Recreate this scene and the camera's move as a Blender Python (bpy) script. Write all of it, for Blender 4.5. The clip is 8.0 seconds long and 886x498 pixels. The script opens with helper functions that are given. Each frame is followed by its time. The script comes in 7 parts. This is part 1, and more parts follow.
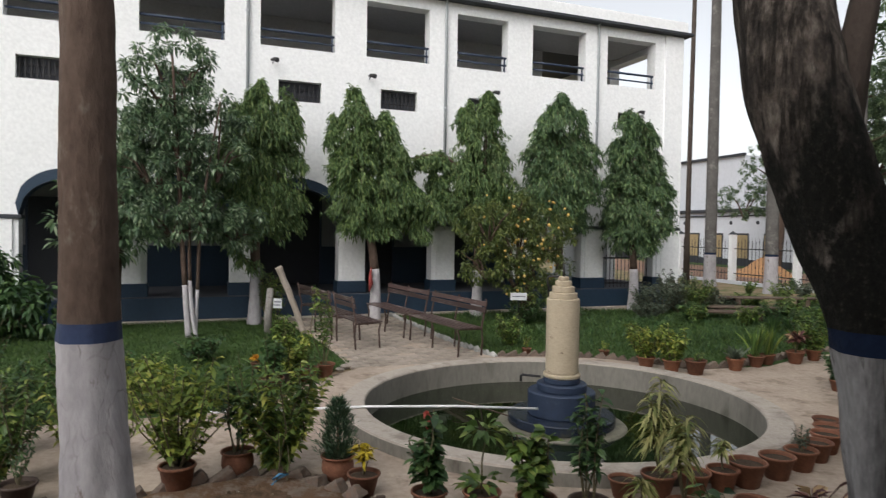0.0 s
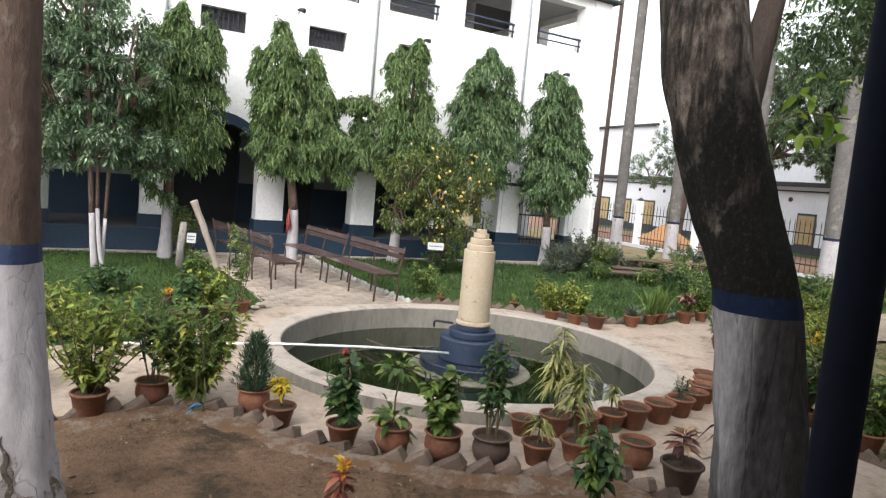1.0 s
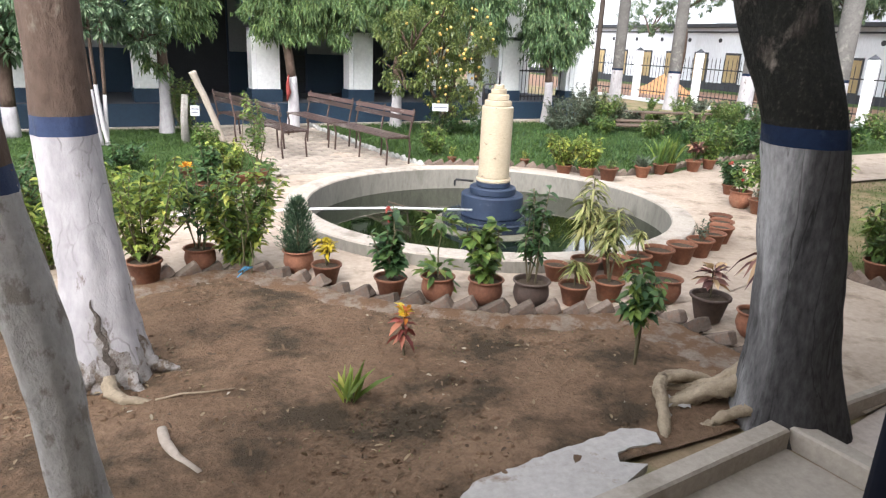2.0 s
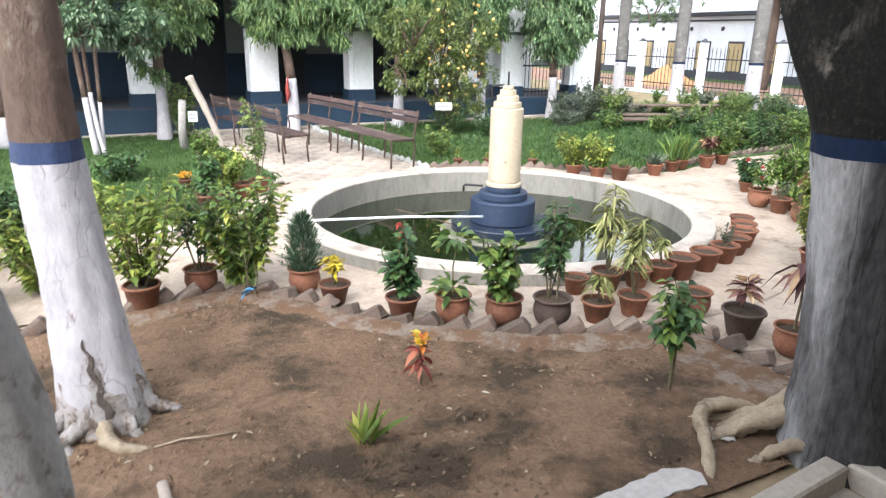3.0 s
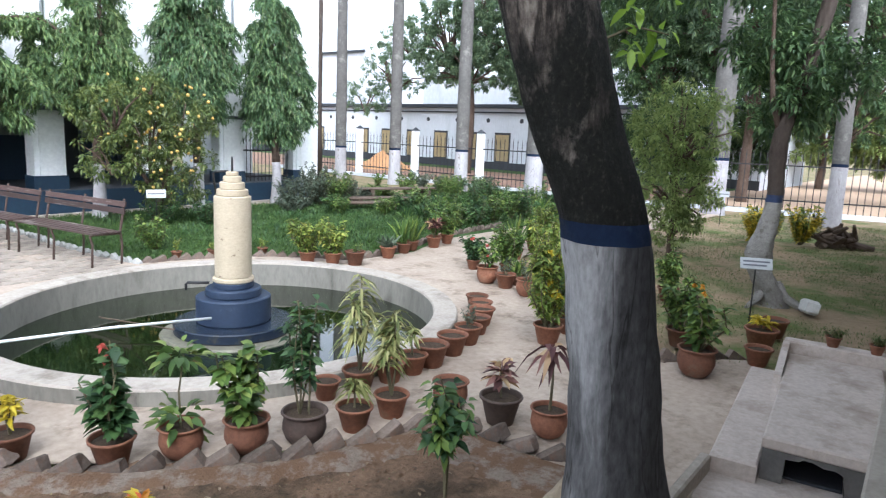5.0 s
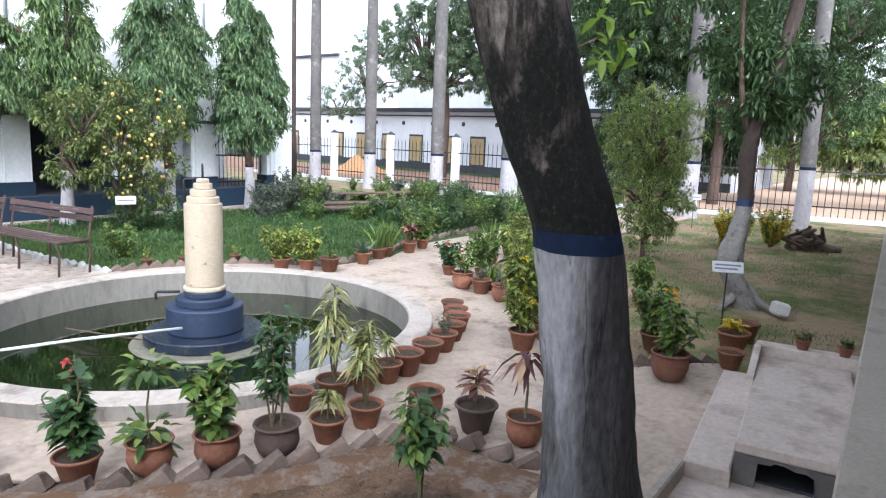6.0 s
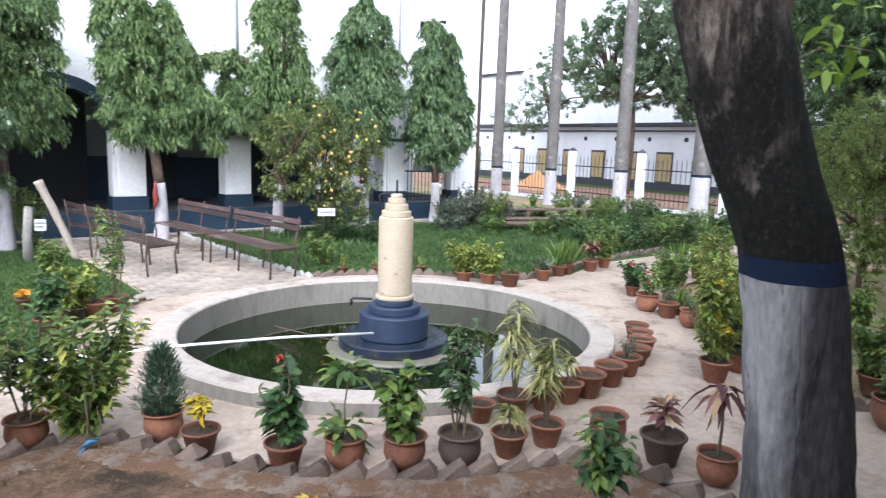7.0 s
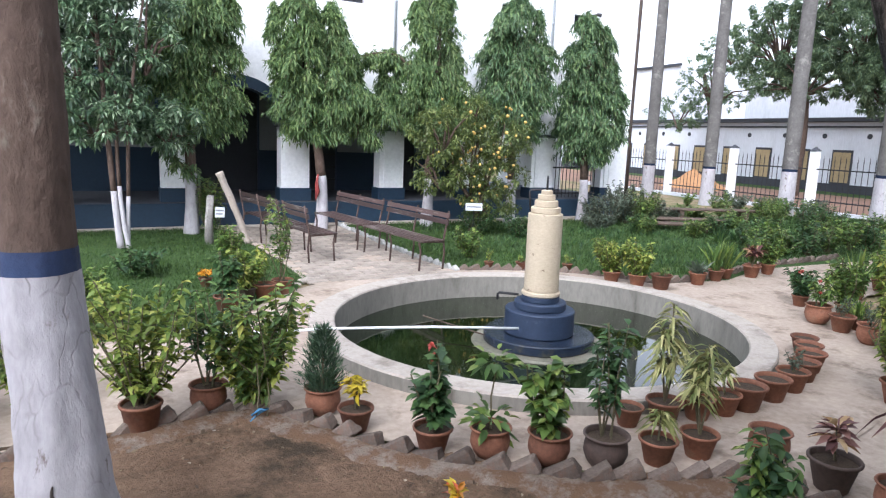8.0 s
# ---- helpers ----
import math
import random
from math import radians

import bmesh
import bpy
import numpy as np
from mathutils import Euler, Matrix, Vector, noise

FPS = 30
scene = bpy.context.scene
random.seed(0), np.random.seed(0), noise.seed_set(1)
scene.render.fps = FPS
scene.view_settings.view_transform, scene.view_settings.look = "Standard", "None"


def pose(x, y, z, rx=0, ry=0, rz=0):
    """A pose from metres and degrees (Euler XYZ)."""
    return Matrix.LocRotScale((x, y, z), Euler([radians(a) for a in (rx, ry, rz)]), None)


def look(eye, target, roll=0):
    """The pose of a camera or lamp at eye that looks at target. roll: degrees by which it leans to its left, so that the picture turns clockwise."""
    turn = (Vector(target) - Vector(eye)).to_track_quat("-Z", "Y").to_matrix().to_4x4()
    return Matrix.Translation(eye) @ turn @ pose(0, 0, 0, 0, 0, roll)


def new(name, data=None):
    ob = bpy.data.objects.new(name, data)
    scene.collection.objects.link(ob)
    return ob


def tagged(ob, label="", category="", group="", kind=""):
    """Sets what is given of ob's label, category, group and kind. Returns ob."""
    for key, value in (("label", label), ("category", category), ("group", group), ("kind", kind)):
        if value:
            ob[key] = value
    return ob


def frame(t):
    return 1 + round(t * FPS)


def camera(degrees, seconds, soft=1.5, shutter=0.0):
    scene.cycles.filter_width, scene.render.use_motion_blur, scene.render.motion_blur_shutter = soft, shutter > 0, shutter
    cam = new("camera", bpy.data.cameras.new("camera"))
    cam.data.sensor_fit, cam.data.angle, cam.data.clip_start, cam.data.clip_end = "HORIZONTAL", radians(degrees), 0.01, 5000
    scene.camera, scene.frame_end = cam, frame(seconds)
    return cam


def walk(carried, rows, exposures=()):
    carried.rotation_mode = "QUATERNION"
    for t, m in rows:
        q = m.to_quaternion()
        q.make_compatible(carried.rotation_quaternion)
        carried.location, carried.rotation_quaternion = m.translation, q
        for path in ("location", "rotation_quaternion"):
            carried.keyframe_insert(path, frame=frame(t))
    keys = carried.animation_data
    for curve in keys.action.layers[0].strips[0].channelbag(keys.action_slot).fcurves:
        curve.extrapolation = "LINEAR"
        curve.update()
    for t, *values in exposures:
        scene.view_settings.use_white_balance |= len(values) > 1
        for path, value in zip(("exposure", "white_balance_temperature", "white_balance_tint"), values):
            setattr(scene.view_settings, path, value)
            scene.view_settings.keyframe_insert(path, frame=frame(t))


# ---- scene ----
cam = camera(67.6, 8.0, soft=1.2, shutter=0.2)
PATH = [
    (0, (-3.505, -6.566, 1.956), (-2.897, -4.661, 1.902), 0.9),
    (0.5, (-3.544, -6.649, 1.947), (-2.747, -4.82, 1.81), 4.0),
    (1, (-3.631, -6.712, 1.952), (-2.784, -4.911, 1.757), 5.2),
    (1.4, (-3.844, -6.739, 1.926), (-2.947, -4.982, 1.592), 4.1),
    (1.5, (-3.902, -6.74, 1.919), (-2.978, -5.004, 1.552), 4.0),
    (1.7, (-3.97, -6.734, 1.879), (-3.068, -5.018, 1.386), 3.0),
    (2.8, (-4.002, -6.435, 1.915), (-3.179, -4.731, 1.268), 2.4),
    (3, (-3.927, -6.36, 1.947), (-3.077, -4.654, 1.341), 1.2),
    (3.5, (-3.798, -6.225, 1.93), (-2.84, -4.537, 1.448), 0.6),
    (4, (-3.716, -6.069, 1.926), (-2.518, -4.507, 1.575), 1.7),
    (4.5, (-3.71, -5.914, 1.928), (-2.349, -4.486, 1.601), 1.5),
    (5, (-3.692, -5.891, 1.931), (-2.184, -4.623, 1.588), 2.4),
    (5.2, (-3.652, -5.835, 1.931), (-2.12, -4.596, 1.591), 2.2),
    (6.3, (-3.656, -5.894, 1.964), (-2.101, -4.68, 1.634), 2.3),
    (6.5, (-3.649, -5.823, 1.953), (-2.206, -4.478, 1.625), 2.2),
    (7, (-3.724, -5.848, 1.971), (-2.545, -4.262, 1.667), 2.0),
    (7.5, (-3.777, -5.825, 1.963), (-2.857, -4.078, 1.64), 2.4),
    (8, (-3.792, -5.849, 1.967), (-2.983, -4.05, 1.636), 2.2),
]
EXPO = [(0.0, 0.55, 6500, 10), (0.5, 1.1, 6500, 11), (1.0, 1.5, 6500, 11), (1.5, 1.62, 6500, 11), (1.75, 1.88, 6400, 11), (3.0, 2.42, 6080, 10), (3.5, 2.3, 5700, 6), (4.0, 2.12, 5650, 7), (4.5, 1.92, 5650, 8), (5.0, 1.90, 5650, 8), (6.5, 2.07, 5700, 13), (8.0, 1.74, 5750, 13)]
walk(cam, [(t, look(e, g, r)) for t, e, g, r in PATH], EXPO)

# ---- light: bright overcast sky ----
world = bpy.data.worlds.new("overcast_sky")
scene.world = world
world.use_nodes = True
wn, wl = world.node_tree.nodes, world.node_tree.links
wn.clear()
sky = wn.new("ShaderNodeTexSky")
sky.sky_type = "NISHITA"
sky.sun_disc = False
sky.sun_elevation, sky.sun_rotation = radians(44), radians(223)
sky.air_density, sky.dust_density, sky.ozone_density = 1.0, 3.0, 0.6
grey = wn.new("ShaderNodeHueSaturation")
grey.inputs["Saturation"].default_value = 0.2
wbg = wn.new("ShaderNodeBackground")
wbg.inputs["Strength"].default_value = 0.15
wout = wn.new("ShaderNodeOutputWorld")
wl.new(sky.outputs[0], grey.inputs["Color"])
wl.new(grey.outputs[0], wbg.inputs["Color"])
wl.new(wbg.outputs[0], wout.inputs["Surface"])
sun = new("sun", bpy.data.lights.new("sun", "SUN"))
sun.data.energy, sun.data.angle, sun.data.color = 0.6, radians(50), (1.0, 0.975, 0.94)
sun.matrix_world = look((0, 0, 20), (5.3, 5.7, 20 - 7.5))

# ---- materials ----
def material(name):
    m = bpy.data.materials.new(name)
    m.use_nodes = True
    nt = m.node_tree
    return m, nt, nt.nodes["Principled BSDF"]


def ramp(nt, fac, stops):
    r = nt.nodes.new("ShaderNodeValToRGB")
    while len(r.color_ramp.elements) < len(stops):
        r.color_ramp.elements.new(0.5)
    for e, (p, c) in zip(r.color_ramp.elements, stops):
        e.position, e.color = p, (*c, 1)
    nt.links.new(fac, r.inputs[0])
    return r.outputs[0]


def noise_out(nt, coord, scale, detail=4, rough=0.55, stretch=None):
    n = nt.nodes.new("ShaderNodeTexNoise")
    n.inputs["Scale"].default_value, n.inputs["Detail"].default_value, n.inputs["Roughness"].default_value = scale, detail, rough
    if stretch:
        mp = nt.nodes.new("ShaderNodeMapping")
        mp.inputs["Scale"].default_value = stretch
        nt.links.new(coord, mp.inputs[0])
        coord = mp.outputs[0]
    nt.links.new(coord, n.inputs["Vector"])
    return n.outputs["Fac"]


def mixc(nt, fac, a, b, mode="MIX"):
    m = nt.nodes.new("ShaderNodeMix")
    m.data_type, m.blend_type = "RGBA", mode
    for s, v in ((0, fac), (6, a), (7, b)):
        if isinstance(v, (int, float)):
            m.inputs[s].default_value = v
        elif isinstance(v, tuple):
            m.inputs[s].default_value = (*v, 1)
        else:
            nt.links.new(v, m.inputs[s])
    return m.outputs[2]


def surface(name, a, b, big=1.5, fine=30, rough=0.8, bump=0.2, stain=None, stain_at=(0.55, 0.7), stain_scale=0.8,
            stretch=None, vary=0.0, metal=0.0, space="Object", dist=0.01, crack=0.0, crack_w=0.05, crack_c=None, crack_k=0.6):
    """Two-scale mottled surface: a and b mixed by broad and fine noise, optional stains, bump."""
    m, nt, p = material(name)
    tc = nt.nodes.new("ShaderNodeTexCoord").outputs[space]
    n1 = noise_out(nt, tc, big, 5, 0.6, stretch)
    n2 = noise_out(nt, tc, fine, 6, 0.65, stretch)
    base = ramp(nt, n1, [(0.32, a), (0.68, b)])
    fin = ramp(nt, n2, [(0.25, tuple(0.72 * v for v in a)), (0.75, tuple(min(1, 1.15 * v) for v in b))])
    col = mixc(nt, 0.45, base, fin)
    if stain:
        n3 = noise_out(nt, tc, stain_scale, 8, 0.7, stretch)
        f = ramp(nt, n3, [(stain_at[0], (0, 0, 0)), (stain_at[1], (1, 1, 1))])
        col = mixc(nt, f, col, stain)
    height = n2
    if crack:
        wv = nt.nodes.new("ShaderNodeVectorMath")
        wv.operation = "MULTIPLY_ADD"
        wn3 = nt.nodes.new("ShaderNodeTexNoise")
        wn3.inputs["Scale"].default_value = crack * 0.8
        nt.links.new(tc, wn3.inputs["Vector"])
        nt.links.new(wn3.outputs["Color"], wv.inputs[0])
        wv.inputs[1].default_value = (0.9 / crack,) * 3
        mp = nt.nodes.new("ShaderNodeMapping")
        mp.inputs["Scale"].default_value = stretch or (1, 1, 1)
        nt.links.new(tc, wv.inputs[2])
        nt.links.new(wv.outputs[0], mp.inputs[0])
        vo = nt.nodes.new("ShaderNodeTexVoronoi")
        vo.feature = "DISTANCE_TO_EDGE"
        vo.inputs["Scale"].default_value = crack
        nt.links.new(mp.outputs[0], vo.inputs["Vector"])
        line = ramp(nt, vo.outputs["Distance"], [(0.0, (0, 0, 0)), (crack_w, (1, 1, 1))])
        broken = ramp(nt, noise_out(nt, tc, crack * 0.35, 4), [(0.45, (0, 0, 0)), (0.6, (1, 1, 1))])
        line = mixc(nt, broken, (1.0, 1.0, 1.0), line)
        col = mixc(nt, mixc(nt, crack_k, (1.0, 1.0, 1.0), line), crack_c or tuple(0.45 * v for v in a), col)
        height = mixc(nt, 0.3, n2, line)
    if vary:
        oi = nt.nodes.new("ShaderNodeObjectInfo").outputs["Random"]
        hs = nt.nodes.new("ShaderNodeHueSaturation")
        mr = nt.nodes.new("ShaderNodeMapRange")
        mr.inputs[3].default_value, mr.inputs[4].default_value = 1 - vary, 1 + vary
        nt.links.new(oi, mr.inputs[0])
        nt.links.new(mr.outputs[0], hs.inputs["Value"])
        nt.links.new(col, hs.inputs["Color"])
        col = hs.outputs[0]
    nt.links.new(col, p.inputs["Base Color"])
    p.inputs["Roughness"].default_value = rough
    p.inputs["Metallic"].default_value = metal
    if rough >= 0.9:
        p.inputs["Specular IOR Level"].default_value = 0.2
    bp = nt.nodes.new("ShaderNodeBump")
    bp.inputs["Strength"].default_value, bp.inputs["Distance"].default_value = bump, dist
    nt.links.new(height, bp.inputs["Height"])
    nt.links.new(bp.outputs[0], p.inputs["Normal"])
    return m


def leafy(name, stops, rough=0.55, through_=0.25):
    """Leaf material: colour by island, some light passes through."""
    m, nt, p = material(name)
    g = nt.nodes.new("ShaderNodeNewGeometry").outputs["Random Per Island"]
    col = ramp(nt, g, stops)
    tc = nt.nodes.new("ShaderNodeTexCoord").outputs["Object"]
    n = ramp(nt, noise_out(nt, tc, 2.0, 3), [(0.3, (0.75, 0.75, 0.75)), (0.7, (1.15, 1.15, 1.1))])
    col = mixc(nt, 1.0, col, n, "MULTIPLY")
    nt.links.new(col, p.inputs["Base Color"])
    p.inputs["Roughness"].default_value = rough
    tr = nt.nodes.new("ShaderNodeBsdfTranslucent")
    nt.links.new(col, tr.inputs["Color"])
    mx = nt.nodes.new("ShaderNodeMixShader")
    mx.inputs[0].default_value = through_
    nt.links.new(p.outputs[0], mx.inputs[1])
    nt.links.new(tr.outputs[0], mx.inputs[2])
    nt.links.new(mx.outputs[0], nt.nodes["Material Output"].inputs["Surface"])
    return m


WHITEWALL = surface("white_limewash", (0.84, 0.845, 0.85), (0.87, 0.87, 0.87), 0.5, 14, 0.85, 0.08, (0.81, 0.815, 0.815), (0.60, 0.85), 0.7)
BLUEWALL = surface("navy_wall_paint", (0.009, 0.027, 0.052), (0.015, 0.038, 0.070), 0.9, 20, 0.6, 0.15, (0.035, 0.06, 0.08), (0.6, 0.8), 1.2)
# Interior shade is in this near-black plaster; fence caps share the colour.
DARKIN = surface("shade_dark_plaster", (0.06, 0.063, 0.075), (0.085, 0.088, 0.10), 0.7, 15, 0.9, 0.1)
CEILGREY = surface("grey_plaster", (0.42, 0.43, 0.44), (0.5, 0.5, 0.5), 0.7, 15, 0.9, 0.1)
# Cornice paint; also the black of unlit doorways and the culvert.
BLACKBAND = surface("black_paint_and_shade", (0.02, 0.022, 0.03), (0.035, 0.038, 0.045), 1.0, 25, 0.7, 0.15)
CONC = surface("worn_concrete_paving", (0.30, 0.236, 0.185), (0.48, 0.395, 0.322), 1.1, 16, 0.9, 0.5, (0.225, 0.175, 0.135), (0.52, 0.66), 3.0)
PAVER = surface("grey_paving_stone", (0.235, 0.195, 0.158), (0.40, 0.345, 0.295), 3.0, 30, 0.92, 0.5, (0.17, 0.138, 0.11), (0.52, 0.66), 4.0, vary=0.16)
CONC2 = surface("grey_cement", (0.32, 0.278, 0.235), (0.42, 0.372, 0.32), 1.6, 30, 0.9, 0.3, (0.23, 0.20, 0.165), (0.54, 0.72), 2.2)
RIMTOP = surface("limewashed_cement_rim", (0.34, 0.295, 0.25), (0.45, 0.398, 0.345), 1.8, 28, 0.85, 0.45, (0.23, 0.195, 0.16), (0.52, 0.66), 3.0)
SOIL = surface("bare_brown_soil", (0.112, 0.069, 0.042), (0.255, 0.166, 0.107), 1.3, 30, 0.97, 1.0, (0.062, 0.045, 0.029), (0.47, 0.61), 1.7, dist=0.035)
MARGIN = surface("dusty_cement_margin", (0.15, 0.112, 0.085), (0.25, 0.205, 0.17), 5.0, 40, 0.95, 0.9, (0.14, 0.084, 0.05), (0.42, 0.54), 7.0, dist=0.02)
INWALL = surface("dim_grey_arcade_plaster", (0.26, 0.265, 0.27), (0.34, 0.345, 0.35), 0.7, 15, 0.9, 0.1, (0.2, 0.2, 0.2), (0.56, 0.72), 1.2)
ORANGESAND = surface("orange_building_sand", (0.36, 0.19, 0.09), (0.46, 0.26, 0.13), 1.5, 14, 0.95, 0.4)
REDSOIL = surface("reddish_brown_yard_soil", (0.17, 0.10, 0.072), (0.27, 0.165, 0.12), 0.6, 9, 0.95, 0.4, (0.12, 0.10, 0.06), (0.55, 0.7), 1.4)
SLABCEM = surface("pale_worn_cement", (0.40, 0.338, 0.29), (0.55, 0.478, 0.425), 1.3, 26, 0.9, 0.3, (0.30, 0.236, 0.19), (0.54, 0.70), 1.8)
# Drain faces turned from the light: their shade is in this darker cement.
SHADECEM = surface("shade_darkened_cement", (0.075, 0.07, 0.066), (0.15, 0.14, 0.13), 2.5, 26, 0.8, 0.4, (0.22, 0.2, 0.18), (0.6, 0.74), 3.0)
SKIM = surface("pale_cement_skim", (0.36, 0.335, 0.315), (0.47, 0.445, 0.425), 3.0, 30, 0.9, 0.5, (0.24, 0.19, 0.15), (0.56, 0.66), 5.0)
EARTH = surface("dry_lawn_earth", (0.21, 0.155, 0.095), (0.31, 0.23, 0.15), 0.5, 11, 0.97, 0.9, (0.10, 0.125, 0.04), (0.45, 0.60), 0.9, dist=0.03)
LAWN = surface("lawn_soil_under_grass", (0.03, 0.06, 0.015), (0.05, 0.09, 0.022), 0.8, 14, 0.97, 0.8, dist=0.03)
ROADSOIL = surface("orange_dry_ground", (0.40, 0.275, 0.19), (0.52, 0.375, 0.27), 0.3, 5, 0.95, 0.3)
TERRA = surface("terracotta", (0.128, 0.050, 0.029), (0.245, 0.104, 0.058), 5.0, 40, 0.82, 0.4, (0.21, 0.145, 0.10), (0.54, 0.72), 4.0, vary=0.34)
DARKPOT = surface("blackened_clay", (0.05, 0.035, 0.03), (0.105, 0.07, 0.055), 5.0, 40, 0.75, 0.2, (0.2, 0.12, 0.08), (0.62, 0.8), 5.0)
POTSOIL = surface("potting_soil", (0.035, 0.025, 0.018), (0.09, 0.065, 0.045), 12, 60, 0.97, 0.9)
POOLWALL = surface("stained_pool_wall", (0.165, 0.153, 0.13), (0.27, 0.252, 0.218), 1.5, 24, 0.85, 0.4, (0.08, 0.072, 0.056), (0.52, 0.68), 3.0, (1, 1, 0.35))
CREAM = surface("cream_painted_plaster", (0.42, 0.345, 0.24), (0.49, 0.41, 0.30), 2.5, 30, 0.75, 0.3, (0.20, 0.15, 0.10), (0.64, 0.665), 8.0, (1, 1, 1.8))
BLUEBASE = surface("blue_painted_plaster", (0.016, 0.028, 0.058), (0.027, 0.043, 0.08), 2.5, 30, 0.55, 0.25, (0.085, 0.10, 0.12), (0.60, 0.72), 5.0)
WETBLUE = surface("wet_stained_blue_plaster", (0.010, 0.016, 0.030), (0.020, 0.030, 0.052), 3.0, 30, 0.25, 0.25, (0.05, 0.05, 0.04), (0.55, 0.68), 6.0)
ALGAE = surface("wet_algae_cement", (0.13, 0.12, 0.085), (0.21, 0.195, 0.15), 3.0, 30, 0.6, 0.3, (0.05, 0.055, 0.035), (0.52, 0.7), 4.0)
BARK = surface("brown_bark", (0.070, 0.046, 0.036), (0.13, 0.092, 0.072), 2.5, 20, 0.92, 1.0, (0.19, 0.165, 0.13), (0.60, 0.72), 5.0, (1, 1, 0.5), dist=0.025)
WHITEBARK = surface("limewashed_bark", (0.31, 0.292, 0.305), (0.46, 0.438, 0.45), 4.0, 22, 0.92, 0.8, (0.17, 0.14, 0.125), (0.60, 0.66), 7.0, (1, 1, 0.4), dist=0.014, crack=7.0, crack_w=0.035, crack_c=(0.13, 0.105, 0.095), crack_k=0.5)
FOOTBARK = surface("worn_limewash_over_brown_bark", (0.24, 0.215, 0.20), (0.40, 0.375, 0.365), 8.0, 34, 0.95, 1.0, (0.14, 0.105, 0.08), (0.48, 0.58), 11.0, dist=0.02)
PALEBARK = surface("flaking_pale_bark", (0.30, 0.285, 0.275), (0.44, 0.42, 0.405), 7.0, 40, 0.95, 0.9, (0.22, 0.195, 0.175), (0.53, 0.62), 14.0, (1, 1, 0.6), dist=0.015)
PALMBARK = surface("grey_ringed_palm_bark", (0.072, 0.067, 0.063), (0.155, 0.145, 0.137), 1.9, 18, 0.92, 0.9, (0.22, 0.205, 0.19), (0.55, 0.68), 3.4)
LIMBBARK = surface("dull_brown_limb_bark", (0.045, 0.034, 0.028), (0.085, 0.066, 0.056), 3.0, 22, 0.92, 1.0, (0.12, 0.105, 0.09), (0.60, 0.72), 5.0, (1, 1, 0.5), dist=0.02)
LICHENBARK = surface("grey_lichen_bark", (0.17, 0.155, 0.14), (0.30, 0.285, 0.265), 5.0, 34, 0.92, 0.9, (0.10, 0.085, 0.07), (0.55, 0.68), 7.0, dist=0.02)
HOLLOWWOOD = surface("grey_brown_rotten_wood", (0.055, 0.045, 0.038), (0.155, 0.13, 0.112), 12, 40, 0.95, 1.0, (0.25, 0.22, 0.20), (0.58, 0.68), 16.0, dist=0.02)
ROOTBARK = surface("pale_tan_root", (0.25, 0.195, 0.135), (0.39, 0.32, 0.235), 5.0, 34, 0.9, 0.8, (0.15, 0.11, 0.078), (0.55, 0.68), 7.0, dist=0.02)
BLUEBAND = surface("navy_tree_band", (0.012, 0.024, 0.07), (0.022, 0.040, 0.10), 4.0, 30, 0.8, 0.6, (0.008, 0.012, 0.03), (0.52, 0.7), 6.0)
# Darker copy of the navy band, with the leaning trunk's shade coloured in.
DARKBAND = surface("darkened_navy_band", (0.004, 0.009, 0.026), (0.010, 0.020, 0.050), 4.0, 30, 0.9, 0.6, (0.02, 0.035, 0.06), (0.58, 0.7), 6.0)
TWIG = surface("green_brown_twig", (0.085, 0.07, 0.04), (0.14, 0.12, 0.065), 6, 40, 0.85, 0.3)


